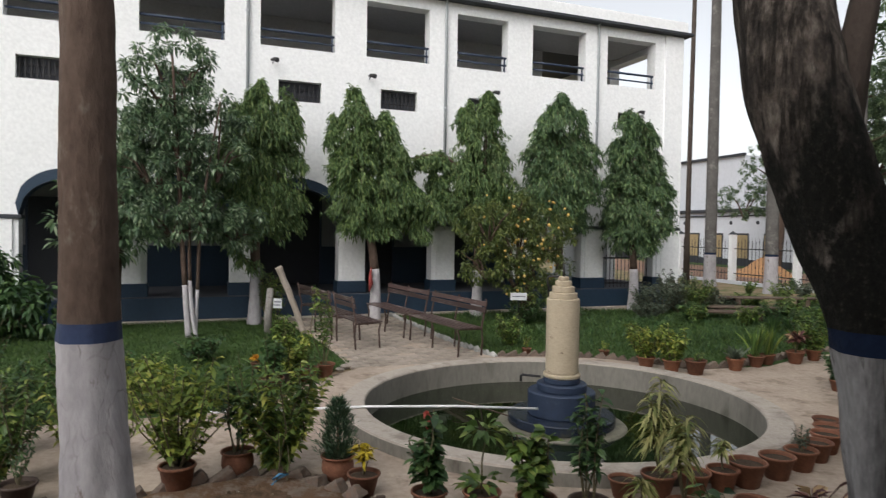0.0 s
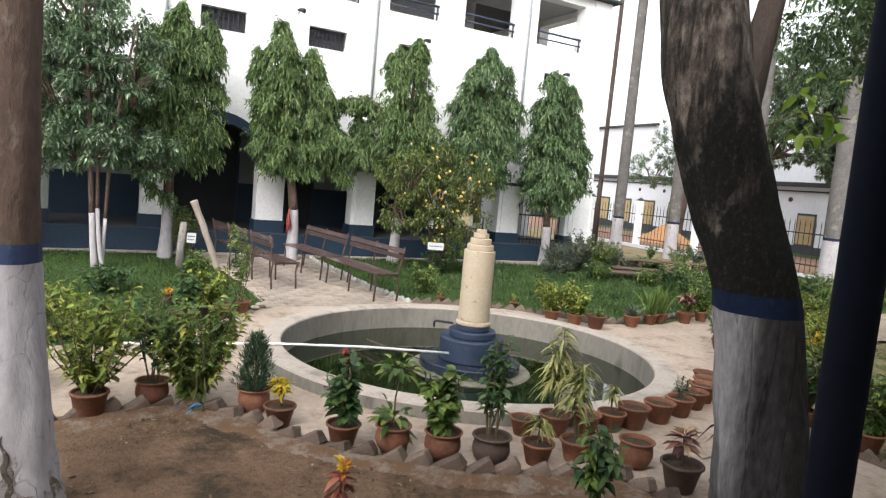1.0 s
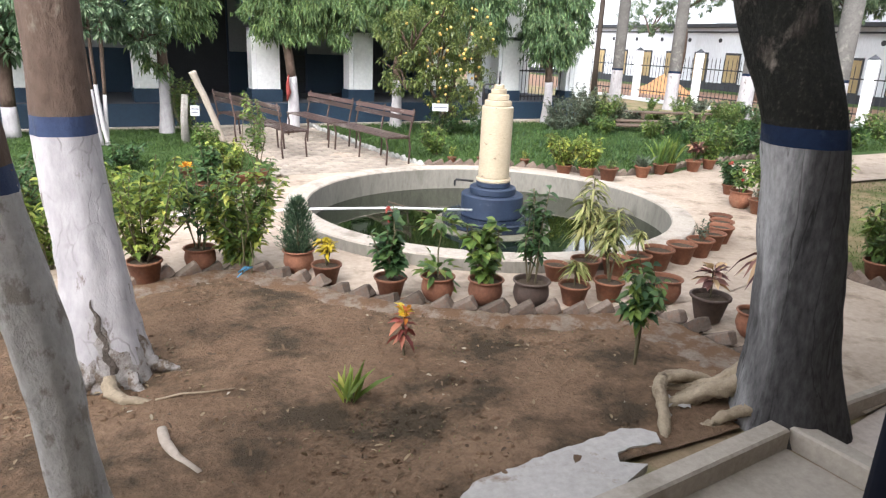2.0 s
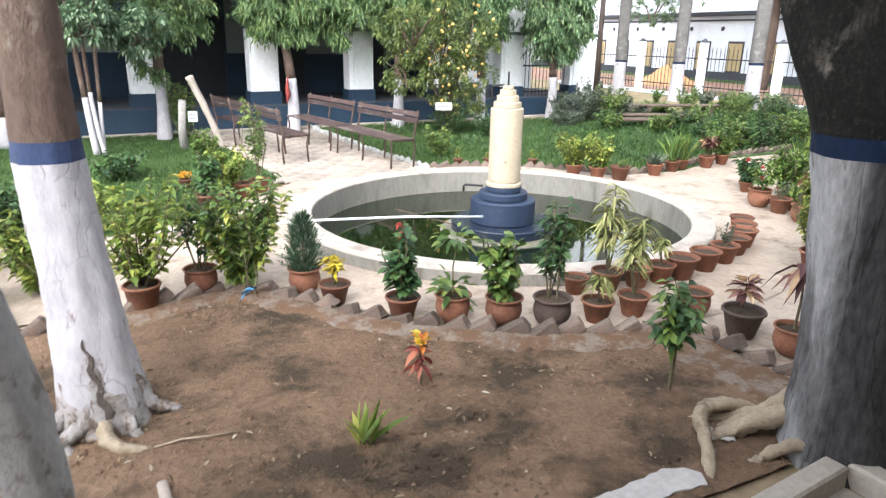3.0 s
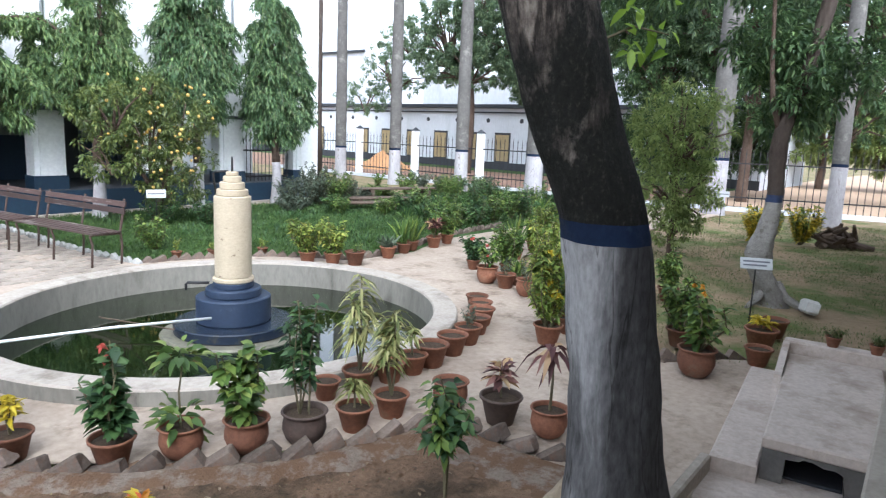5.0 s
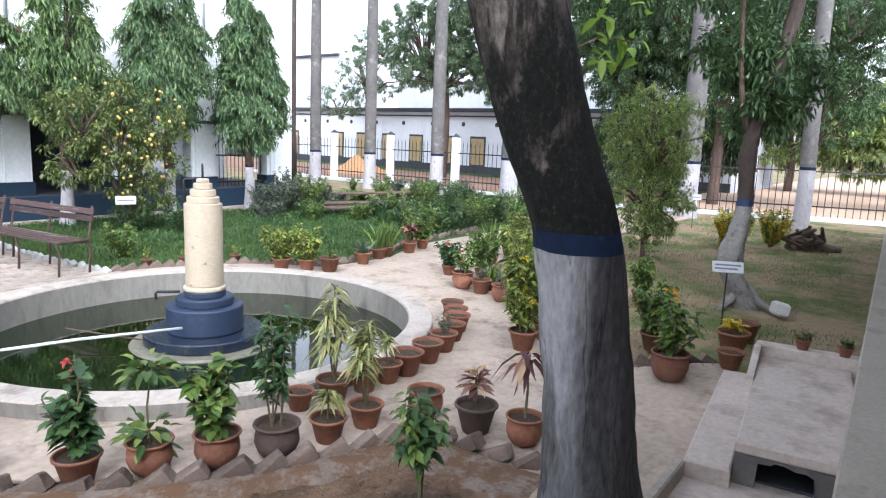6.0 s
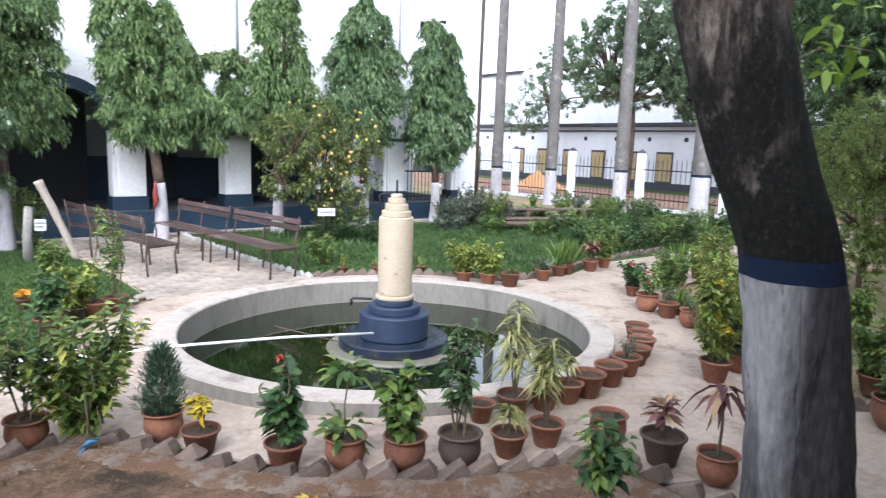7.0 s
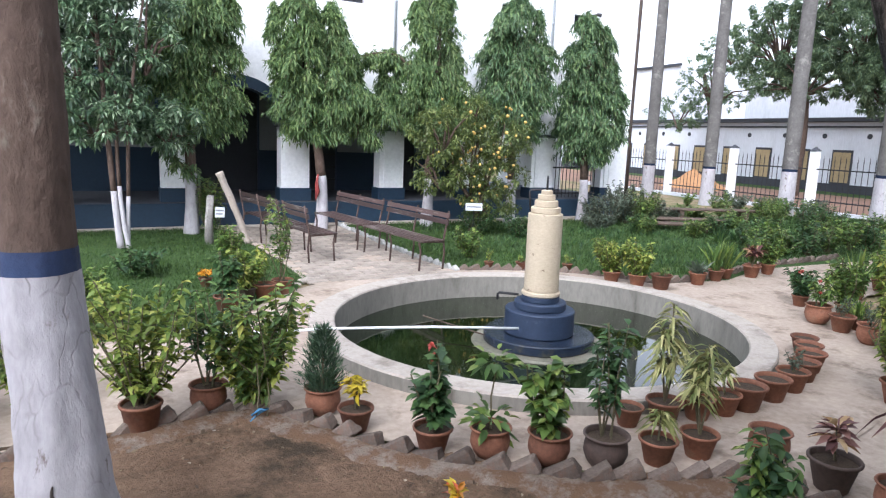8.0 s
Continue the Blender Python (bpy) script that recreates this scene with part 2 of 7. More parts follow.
def moss_shaded_bark():
    """Grey-brown ridged bark, patchily mossy black near the painted band; relief shade and upper light are coloured in.
    """
    m, nt, p = material("moss_shaded_ridged_bark")
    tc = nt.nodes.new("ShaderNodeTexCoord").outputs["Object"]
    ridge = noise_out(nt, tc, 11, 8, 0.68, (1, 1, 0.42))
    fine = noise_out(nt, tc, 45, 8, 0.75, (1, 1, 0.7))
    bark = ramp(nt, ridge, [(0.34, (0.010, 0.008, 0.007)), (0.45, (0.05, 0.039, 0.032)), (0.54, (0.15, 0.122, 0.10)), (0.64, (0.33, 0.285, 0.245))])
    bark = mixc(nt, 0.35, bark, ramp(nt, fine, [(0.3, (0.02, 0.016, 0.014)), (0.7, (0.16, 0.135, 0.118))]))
    # Dark clefts carry the ridges' shading in colour; soft light hides the bump.
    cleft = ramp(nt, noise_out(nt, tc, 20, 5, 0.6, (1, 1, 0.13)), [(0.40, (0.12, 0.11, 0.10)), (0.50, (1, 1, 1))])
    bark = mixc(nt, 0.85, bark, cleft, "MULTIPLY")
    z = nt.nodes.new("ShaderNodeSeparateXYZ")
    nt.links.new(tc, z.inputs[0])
    # Height fade: black towards the band, paler where the upper trunk is better lit.
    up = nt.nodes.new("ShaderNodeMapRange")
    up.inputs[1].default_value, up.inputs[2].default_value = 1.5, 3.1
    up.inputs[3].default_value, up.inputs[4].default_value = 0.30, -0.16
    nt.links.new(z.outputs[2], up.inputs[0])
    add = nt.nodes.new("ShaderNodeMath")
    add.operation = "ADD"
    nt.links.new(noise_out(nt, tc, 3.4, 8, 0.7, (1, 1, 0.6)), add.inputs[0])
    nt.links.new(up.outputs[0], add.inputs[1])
    moss_shade = ramp(nt, add.outputs[0], [(0.46, (0, 0, 0)), (0.60, (1, 1, 1))])
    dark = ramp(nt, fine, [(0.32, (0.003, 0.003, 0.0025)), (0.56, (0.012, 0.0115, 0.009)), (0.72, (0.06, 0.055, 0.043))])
    nt.links.new(mixc(nt, moss_shade, bark, dark), p.inputs["Base Color"])
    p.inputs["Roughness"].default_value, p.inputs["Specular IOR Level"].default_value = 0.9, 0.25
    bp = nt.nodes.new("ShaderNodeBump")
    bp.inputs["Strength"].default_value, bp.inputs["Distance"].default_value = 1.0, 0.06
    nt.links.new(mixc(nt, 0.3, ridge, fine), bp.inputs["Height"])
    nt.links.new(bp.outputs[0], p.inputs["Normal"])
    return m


MOSSSHADEBARK = moss_shaded_bark()


def side_lit_whitewash():
    """Old grey whitewash with side light in its colour: pale down one flank of the trunk."""
    m, nt, p = material("side_lit_old_whitewash")
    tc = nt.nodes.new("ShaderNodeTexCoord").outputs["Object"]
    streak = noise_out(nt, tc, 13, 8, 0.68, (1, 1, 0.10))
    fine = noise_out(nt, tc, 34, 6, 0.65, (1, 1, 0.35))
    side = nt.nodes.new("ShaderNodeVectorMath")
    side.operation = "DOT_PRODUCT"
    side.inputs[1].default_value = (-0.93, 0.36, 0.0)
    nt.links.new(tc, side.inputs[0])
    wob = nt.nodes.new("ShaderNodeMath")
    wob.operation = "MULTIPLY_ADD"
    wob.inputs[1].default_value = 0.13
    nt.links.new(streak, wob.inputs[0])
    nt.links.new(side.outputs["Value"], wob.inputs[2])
    # Mask by side: pale where light comes in from the open garden.
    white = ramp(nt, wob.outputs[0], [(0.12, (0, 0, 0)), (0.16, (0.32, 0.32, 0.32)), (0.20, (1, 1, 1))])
    shaded_wash = ramp(nt, fine, [(0.3, (0.024, 0.0225, 0.023)), (0.7, (0.070, 0.067, 0.068))])
    lit_wash = ramp(nt, fine, [(0.3, (0.20, 0.195, 0.198)), (0.7, (0.36, 0.352, 0.356))])
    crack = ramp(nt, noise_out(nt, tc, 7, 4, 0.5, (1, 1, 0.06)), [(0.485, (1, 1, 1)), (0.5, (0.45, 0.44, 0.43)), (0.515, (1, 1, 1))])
    nt.links.new(mixc(nt, 1.0, mixc(nt, white, shaded_wash, lit_wash), crack, "MULTIPLY"), p.inputs["Base Color"])
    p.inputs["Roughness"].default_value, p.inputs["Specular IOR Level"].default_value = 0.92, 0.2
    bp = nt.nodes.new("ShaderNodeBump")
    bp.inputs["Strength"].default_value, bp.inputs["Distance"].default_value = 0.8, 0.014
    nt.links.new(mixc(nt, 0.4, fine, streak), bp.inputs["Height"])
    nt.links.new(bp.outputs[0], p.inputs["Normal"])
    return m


OLDWASH = side_lit_whitewash()
IRON = surface("dark_iron", (0.02, 0.02, 0.024), (0.045, 0.042, 0.042), 5, 40, 0.55, 0.2, metal=0.4)
NAVYPIPE = surface("navy_black_pipe_paint", (0.003, 0.005, 0.013), (0.006, 0.009, 0.02), 3, 40, 0.9, 0.1)
# Pale stains are weathering plus the seat's sheen painted in.
SLAT = surface("weathered_sheen_brown_slat", (0.048, 0.030, 0.028), (0.09, 0.06, 0.055), 3, 40, 0.42, 0.4, (0.25, 0.215, 0.20), (0.56, 0.66), 7, (1, 0.15, 1), vary=0.3)
RUST = surface("rusty_brown_steel", (0.045, 0.027, 0.022), (0.085, 0.05, 0.04), 6, 40, 0.7, 0.3)
PLANK = surface("rough_brown_plank", (0.065, 0.046, 0.035), (0.125, 0.092, 0.070), 3, 30, 0.9, 0.6, (0.05, 0.036, 0.027), (0.55, 0.72), 4)
GREYWOOD = surface("grey_weathered_wood", (0.30, 0.25, 0.205), (0.42, 0.36, 0.31), 3, 30, 0.9, 0.6, (0.16, 0.12, 0.09), (0.58, 0.72), 4)
BRICKGREY = surface("cement_smeared_brick", (0.098, 0.074, 0.06), (0.205, 0.162, 0.135), 9, 45, 0.95, 0.9, (0.21, 0.115, 0.078), (0.56, 0.70), 7, vary=0.35)
BRICKWHITE = surface("limewashed_brick", (0.30, 0.30, 0.28), (0.44, 0.43, 0.41), 5, 45, 0.95, 0.5, (0.2, 0.19, 0.17), (0.58, 0.75), 5, vary=0.2)
PVC = surface("white_pvc", (0.72, 0.73, 0.73), (0.8, 0.8, 0.8), 2, 30, 0.4, 0.05)
SIGNWHITE = surface("white_sign_paint", (0.38, 0.40, 0.41), (0.47, 0.48, 0.49), 3, 30, 0.6, 0.1, (0.30, 0.31, 0.31), (0.55, 0.7), 6.0)
INK = surface("grey_lettering", (0.10, 0.10, 0.12), (0.15, 0.15, 0.17), 8, 40, 0.7, 0.05)
YELLOWWOOD = surface("yellow_window_board", (0.27, 0.20, 0.10), (0.36, 0.27, 0.145), 1.5, 20, 0.8, 0.2)
# White limewash greyed and blued: the far wing's haze and shade are coloured in.
HAZEWALL = surface("haze_shaded_limewash", (0.53, 0.55, 0.59), (0.60, 0.615, 0.65), 0.5, 14, 0.85, 0.2, (0.44, 0.46, 0.48), (0.56, 0.75), 0.9, (1, 1, 0.25))
PIPEGREY = surface("grey_downpipe", (0.40, 0.42, 0.45), (0.5, 0.52, 0.54), 1.5, 20, 0.6, 0.1)
REDCLOTH = surface("red_cloth", (0.17, 0.022, 0.02), (0.24, 0.04, 0.034), 6, 30, 0.85, 0.3)
BLUESTRING = surface("blue_plastic_string", (0.06, 0.22, 0.42), (0.10, 0.30, 0.52), 8, 40, 0.5, 0.1)
STONE = surface("pale_stone", (0.5, 0.49, 0.47), (0.62, 0.61, 0.58), 4, 30, 0.9, 0.6)

ASHOKA = leafy("ashoka_leaf", [(0.0, (0.07, 0.125, 0.052)), (0.45, (0.125, 0.205, 0.078)), (0.8, (0.20, 0.29, 0.105)), (1.0, (0.29, 0.375, 0.14))], 0.55, 0.4)
ASHOKADARK = leafy("deep_ashoka_leaf", [(0.0, (0.042, 0.088, 0.04)), (0.4, (0.085, 0.155, 0.068)), (0.75, (0.14, 0.225, 0.092)), (1.0, (0.23, 0.32, 0.13))], 0.45, 0.3)
MANGO = leafy("dark_broad_leaf", [(0.0, (0.055, 0.10, 0.058)), (0.55, (0.12, 0.195, 0.105)), (0.85, (0.22, 0.305, 0.17)), (1.0, (0.40, 0.47, 0.33))], 0.28, 0.35)
CITRUS = leafy("citrus_leaf", [(0.0, (0.055, 0.085, 0.025)), (0.6, (0.12, 0.16, 0.045)), (1.0, (0.23, 0.26, 0.075))], 0.45, 0.35)
FARLEAF = leafy("distant_tree_leaf", [(0.0, (0.07, 0.115, 0.068)), (0.6, (0.14, 0.205, 0.112)), (1.0, (0.235, 0.31, 0.155))], 0.55, 0.45)
SHADELEAF = leafy("shade_tree_leaf", [(0.0, (0.032, 0.068, 0.028)), (0.6, (0.075, 0.135, 0.05)), (1.0, (0.14, 0.21, 0.075))], through_=0.35)
BRIGHT = leafy("bright_new_leaf", [(0.0, (0.15, 0.26, 0.03)), (1.0, (0.28, 0.42, 0.06))], through_=0.5)
LIGHTSHRUB = leafy("light_shrub_leaf", [(0.0, (0.13, 0.19, 0.05)), (0.6, (0.24, 0.31, 0.095)), (1.0, (0.36, 0.42, 0.15))], through_=0.4)
SHRUB = leafy("shrub_leaf", [(0.0, (0.045, 0.09, 0.022)), (0.5, (0.10, 0.175, 0.04)), (0.85, (0.19, 0.27, 0.06)), (1.0, (0.28, 0.33, 0.08))], 0.45, 0.3)
DARKSHRUB = leafy("dark_shrub_leaf", [(0.0, (0.02, 0.055, 0.02)), (0.6, (0.05, 0.11, 0.035)), (1.0, (0.10, 0.17, 0.05))])
YELLOWGREEN = leafy("yellow_green_leaf", [(0.0, (0.085, 0.145, 0.028)), (0.5, (0.19, 0.26, 0.048)), (0.85, (0.30, 0.35, 0.07)), (1.0, (0.46, 0.44, 0.10))], 0.55, 0.35)
DEADLEAF = leafy("dead_brown_leaf", [(0.0, (0.07, 0.042, 0.025)), (0.6, (0.17, 0.11, 0.065)), (0.9, (0.28, 0.21, 0.13)), (1.0, (0.42, 0.38, 0.32))], 0.8, 0.05)
VARIEG = leafy("variegated_leaf", [(0.0, (0.10, 0.14, 0.03)), (0.45, (0.26, 0.27, 0.09)), (1.0, (0.48, 0.45, 0.20))])
YELLOW = leafy("yellow_croton_leaf", [(0.0, (0.30, 0.25, 0.02)), (0.6, (0.55, 0.42, 0.02)), (1.0, (0.65, 0.5, 0.05))])
FIRE = leafy("yellow_orange_croton_leaf", [(0.0, (0.55, 0.10, 0.03)), (0.3, (0.62, 0.30, 0.03)), (0.55, (0.70, 0.50, 0.03)), (1.0, (0.74, 0.60, 0.08))])
MAROON = leafy("maroon_leaf", [(0.0, (0.05, 0.016, 0.02)), (0.5, (0.12, 0.042, 0.042)), (0.78, (0.24, 0.11, 0.085)), (0.92, (0.46, 0.30, 0.17)), (1.0, (0.58, 0.44, 0.26))])
REDBRONZE = leafy("bronze_cream_croton_leaf", [(0.0, (0.10, 0.045, 0.045)), (0.4, (0.20, 0.09, 0.085)), (0.65, (0.36, 0.19, 0.15)), (0.85, (0.60, 0.36, 0.18)), (1.0, (0.72, 0.56, 0.34))])
PINKLEAF = leafy("dull_crimson_leaf", [(0.0, (0.16, 0.035, 0.03)), (0.6, (0.34, 0.075, 0.055)), (1.0, (0.52, 0.20, 0.12))])
GREYLEAF = leafy("grey_green_leaf", [(0.0, (0.06, 0.085, 0.06)), (1.0, (0.14, 0.17, 0.12))])
JUNIPER = leafy("juniper_needle", [(0.0, (0.03, 0.065, 0.038)), (0.6, (0.065, 0.125, 0.068)), (1.0, (0.12, 0.19, 0.10))], 0.6, 0.15)
GRASS = leafy("grass_blade", [(0.0, (0.022, 0.050, 0.009)), (0.6, (0.042, 0.090, 0.014)), (1.0, (0.085, 0.13, 0.026))], through_=0.3)
DRYGRASS = leafy("dry_grass_blade", [(0.0, (0.06, 0.10, 0.02)), (0.6, (0.12, 0.15, 0.045)), (1.0, (0.25, 0.21, 0.10))], through_=0.2)
REDPETAL = leafy("red_petal", [(0.0, (0.48, 0.045, 0.035)), (1.0, (0.60, 0.15, 0.12))])
ORANGEPETAL = leafy("orange_petal", [(0.0, (0.62, 0.22, 0.01)), (1.0, (0.7, 0.38, 0.03))])
FRUIT = surface("orange_fruit_skin", (0.55, 0.33, 0.07), (0.66, 0.45, 0.13), 8, 60, 0.5, 0.15, vary=0.2)


def water_material():
    m, nt, p = material("dark_green_pond_water")
    tc = nt.nodes.new("ShaderNodeTexCoord").outputs["Object"]
    col = ramp(nt, noise_out(nt, tc, 1.2, 5), [(0.35, (0.004, 0.008, 0.003)), (0.7, (0.010, 0.018, 0.005))])
    nt.links.new(col, p.inputs["Base Color"])
    p.inputs["Roughness"].default_value = 0.03
    p.inputs["IOR"].default_value = 1.5
    bp = nt.nodes.new("ShaderNodeBump")
    bp.inputs["Strength"].default_value, bp.inputs["Distance"].default_value = 0.05, 0.008
    nt.links.new(noise_out(nt, tc, 6.0, 3), bp.inputs["Height"])
    nt.links.new(bp.outputs[0], p.inputs["Normal"])
    return m


WATER = water_material()

# ---- building helpers ----
rng = np.random.default_rng(7)


def make_mesh(name, verts, faces, mat, smooth=False):
    me = bpy.data.meshes.new(name)
    me.from_pydata([tuple(v) for v in verts], [], faces)
    me.materials.append(mat)
    if smooth:
        me.polygons.foreach_set("use_smooth", [True] * len(me.polygons))
    me.update()
    return me


def put(name, me, parent=None, m=None, label=""):
    ob = new(name, me)
    if parent is not None:
        ob.parent = parent
    if m is not None:
        ob.matrix_basis = m
    if label:
        ob["label"] = label
    return ob


def thing(name, label, category, x=0.0, y=0.0, z=0.0, rz=0.0, group="", kind=""):
    ob = new(name)
    ob.matrix_basis = pose(x, y, z, 0, 0, rz)
    return tagged(ob, label, category, group, kind)


def box_data(x0, x1, y0, y1, z0, z1, c=0.0):
    """A box; with c, its upper and vertical edges are chamfered."""
    if not c:
        v = [(x, y, z) for z in (z0, z1) for x, y in ((x0, y0), (x1, y0), (x1, y1), (x0, y1))]
        return v, [(3, 2, 1, 0), (4, 5, 6, 7), (0, 1, 5, 4), (1, 2, 6, 5), (2, 3, 7, 6), (3, 0, 4, 7)]
    v, f = [], []
    ring = lambda d, z: [(x0 + d, y0 + d, z), (x1 - d, y0 + d, z), (x1 - d, y1 - d, z), (x0 + d, y1 - d, z)]
    for d, z in ((c, z0), (0, z0 + c), (0, z1 - c), (c, z1)):
        v += ring(d, z)
    f = [(3, 2, 1, 0), (12, 13, 14, 15)]
    for k in range(3):
        for i in range(4):
            j = (i + 1) % 4
            f.append((4 * k + i, 4 * k + j, 4 * k + 4 + j, 4 * k + 4 + i))
    return v, f


def merge(*datas):
    v, f = [], []
    for dv, df in datas:
        n = len(v)
        v += list(dv)
        f += [tuple(i + n for i in q) for q in df]
    return v, f


def moved(data, m):
    return [tuple(m @ Vector(p)) for p in data[0]], data[1]


def lathe(profile, seg=24, wob=0.0):
    v, f = [], []
    for r, z in profile:
        for k in range(seg):
            a = 2 * math.pi * k / seg
            q = r * (1 + wob * noise.noise(Vector((math.cos(a) * 1.5, math.sin(a) * 1.5, z * 6))))
            v.append((q * math.cos(a), q * math.sin(a), z))
    for i in range(len(profile) - 1):
        for k in range(seg):
            j = (k + 1) % seg
            f.append((i * seg + k, i * seg + j, (i + 1) * seg + j, (i + 1) * seg + k))
    return v, f


def lathe_sharp(profile, seg=48):
    """Like lathe, with crisp edges between the rings: smooth round, sharp across."""
    return merge(*[lathe([p, q], seg) for p, q in zip(profile[:-1], profile[1:])])


def tube(pts, radii, seg=10, wob=0.0, wscale=3.0, cap=True, flat=False):
    """A round bar along pts; wob roughens it; flat keeps every ring level."""
    v, f = [], []
    pts = [Vector(p) for p in pts]
    n = len(pts)
    for i, p in enumerate(pts):
        d = (pts[min(i + 1, n - 1)] - pts[max(i - 1, 0)]).normalized()
        ref = Vector((1, 0, 0)) if abs(d.x) < 0.9 else Vector((0, 1, 0))
        a = d.cross(ref).normalized()
        b = d.cross(a).normalized()
        if flat:
            a, b = Vector((1, 0, 0)), Vector((0, -1, 0))
        for k in range(seg):
            t = 2 * math.pi * k / seg
            w = a * math.cos(t) + b * math.sin(t)
            r = radii[i]
            if wob:
                r *= 1 + wob * noise.noise(p * wscale * 0.5 + w * wscale * 0.45) + 0.5 * wob * noise.noise(p * wscale * 2.1 + w * wscale)
            v.append(tuple(p + w * r))
    for i in range(n - 1):
        for k in range(seg):
            j = (k + 1) % seg
            f.append((i * seg + k, (i + 1) * seg + k, (i + 1) * seg + j, i * seg + j))
    if cap:
        f.append(tuple(range(seg)))
        f.append(tuple((n - 1) * seg + k for k in reversed(range(seg))))
    return v, f


def smooth_path(keys, n):
    """Catmull-Rom points and radii through keys (x, y, z, r)."""
    k = [np.array(q, float) for q in keys]
    k = [2 * k[0] - k[1]] + k + [2 * k[-1] - k[-2]]
    out = []
    segs = len(k) - 3
    for i in range(n + 1):
        s = i / n * segs
        j = min(int(s), segs - 1)
        t = s - j
        a, b, c, d = k[j:j + 4]
        out.append(0.5 * (2 * b + (c - a) * t + (2 * a - 5 * b + 4 * c - d) * t * t + (3 * b - a - 3 * c + d) * t ** 3))
    out = np.array(out)
    return [tuple(q[:3]) for q in out], [float(max(q[3], 0.004)) for q in out]


def leaf_data(base, way, length, width, fold=0.25, droop=0.25, plain=False):
    """Many leaves at once: each an oval pointed blade folded along its rib and bending down; plain: fewer faces."""
    base, way = np.asarray(base, float), np.asarray(way, float)
    n = len(base)
    way = way / np.maximum(np.linalg.norm(way, axis=1, keepdims=True), 1e-6)
    up = np.tile([0.0, 0.0, 1.0], (n, 1)) + rng.normal(0, 0.35, (n, 3))
    side = np.cross(way, up)
    side /= np.maximum(np.linalg.norm(side, axis=1, keepdims=True), 1e-6)
    nor = np.cross(side, way)
    length, width = np.broadcast_to(length, n)[:, None], np.broadcast_to(width, n)[:, None]
    at = lambda s: base + way * length * s - np.array([0, 0, 1.0]) * length * droop * s * s
    lift = nor * width * fold
    if plain:
        m = at(0.45)
        v = np.stack([base, m + side * width * 0.5 + lift, m - side * width * 0.5 + lift, at(1.0)], 1).reshape(-1, 3)
        o = np.arange(n)[:, None] * 4
        return v, np.concatenate([o + np.array([[0, 3, 1]]), o + np.array([[0, 2, 3]])])
    m1, m2 = at(0.28), at(0.64)
    s1, s2 = side * width * 0.43, side * width * 0.42
    v = np.stack([base, m1 + s1 + lift, m1 - s1 + lift, m1, m2 + s2 + lift, m2 - s2 + lift, m2, at(1.0)], 1).reshape(-1, 3)
    o = np.arange(n)[:, None] * 8
    tris = ((0, 3, 1), (0, 2, 3), (1, 3, 6), (1, 6, 4), (3, 2, 5), (3, 5, 6), (4, 6, 7), (6, 5, 7))
    return v, np.concatenate([o + np.array([q]) for q in tris])


def leaf_mesh(name, mat, *sets):
    v, f, n = [], [], 0
    for dv, df in sets:
        v.append(dv)
        f.append(df + n)
        n += len(dv)
    v, f = np.concatenate(v), np.concatenate(f)
    me = bpy.data.meshes.new(name)
    me.vertices.add(len(v))
    me.vertices.foreach_set("co", v.astype(np.float32).ravel())
    me.loops.add(len(f) * 3)
    me.loops.foreach_set("vertex_index", f.astype(np.int32).ravel())
    me.polygons.add(len(f))
    me.polygons.foreach_set("loop_start", np.arange(0, len(f) * 3, 3, dtype=np.int32))
    me.polygons.foreach_set("use_smooth", np.ones(len(f), dtype=bool))
    me.update(calc_edges=True)
    me.materials.append(mat)
    return me


def unit(a):
    return a / np.maximum(np.linalg.norm(a, axis=-1, keepdims=True), 1e-6)


def sheet(name, outline, z, mat, label, category, thick=0.0, parent=None, kind="structure"):
    """A flat piece of ground with the given outline, with a skirt when thick."""
    bm = bmesh.new()
    vs = [bm.verts.new((x, y, z)) for x, y in outline]
    bm.faces.new(vs)
    if thick:
        r = bmesh.ops.extrude_face_region(bm, geom=bm.faces[:])
        for e in r["geom"]:
            if isinstance(e, bmesh.types.BMVert):
                e.co.z -= thick
    bmesh.ops.recalc_face_normals(bm, faces=bm.faces[:])
    bmesh.ops.triangulate(bm, faces=bm.faces[:])
    me = bpy.data.meshes.new(name)
    bm.to_mesh(me)
    me.materials.append(mat)
    return tagged(put(name, me, parent), label, category, kind=kind)


def slab(name, data, mat, label="", category="", parent=None, smooth=False, kind="structure"):
    ob = put(name, make_mesh(name, data[0], data[1], mat, smooth), parent, None, label if parent is not None else "")
    if parent is None:
        tagged(ob, label, category, kind=kind)
    return ob


# ---- ground ----
def ground_sheet():
    n = 60
    xs = [-400, -120, -40] + list(np.linspace(-14, 30, n)) + [60, 150, 400]
    ys = [-400, -120, -40] + list(np.linspace(-12, 32, n)) + [60, 150, 400]
    v = []
    for y in ys:
        for x in xs:
            r = math.hypot(x, y)
            z = -0.03 + 0.02 * noise.noise(Vector((x * 0.35, y * 0.35, 0))) * (r > 3.6)
            if r < 2.6:
                z = -0.75
            v.append((x, y, z))
    k = len(xs)
    f = [(j * k + i, j * k + i + 1, (j + 1) * k + i + 1, (j + 1) * k + i) for j in range(len(ys) - 1) for i in range(k - 1)]
    return slab("ground", (v, f), EARTH, "dry brown and green courtyard earth", "ground", smooth=True)


ground = ground_sheet()


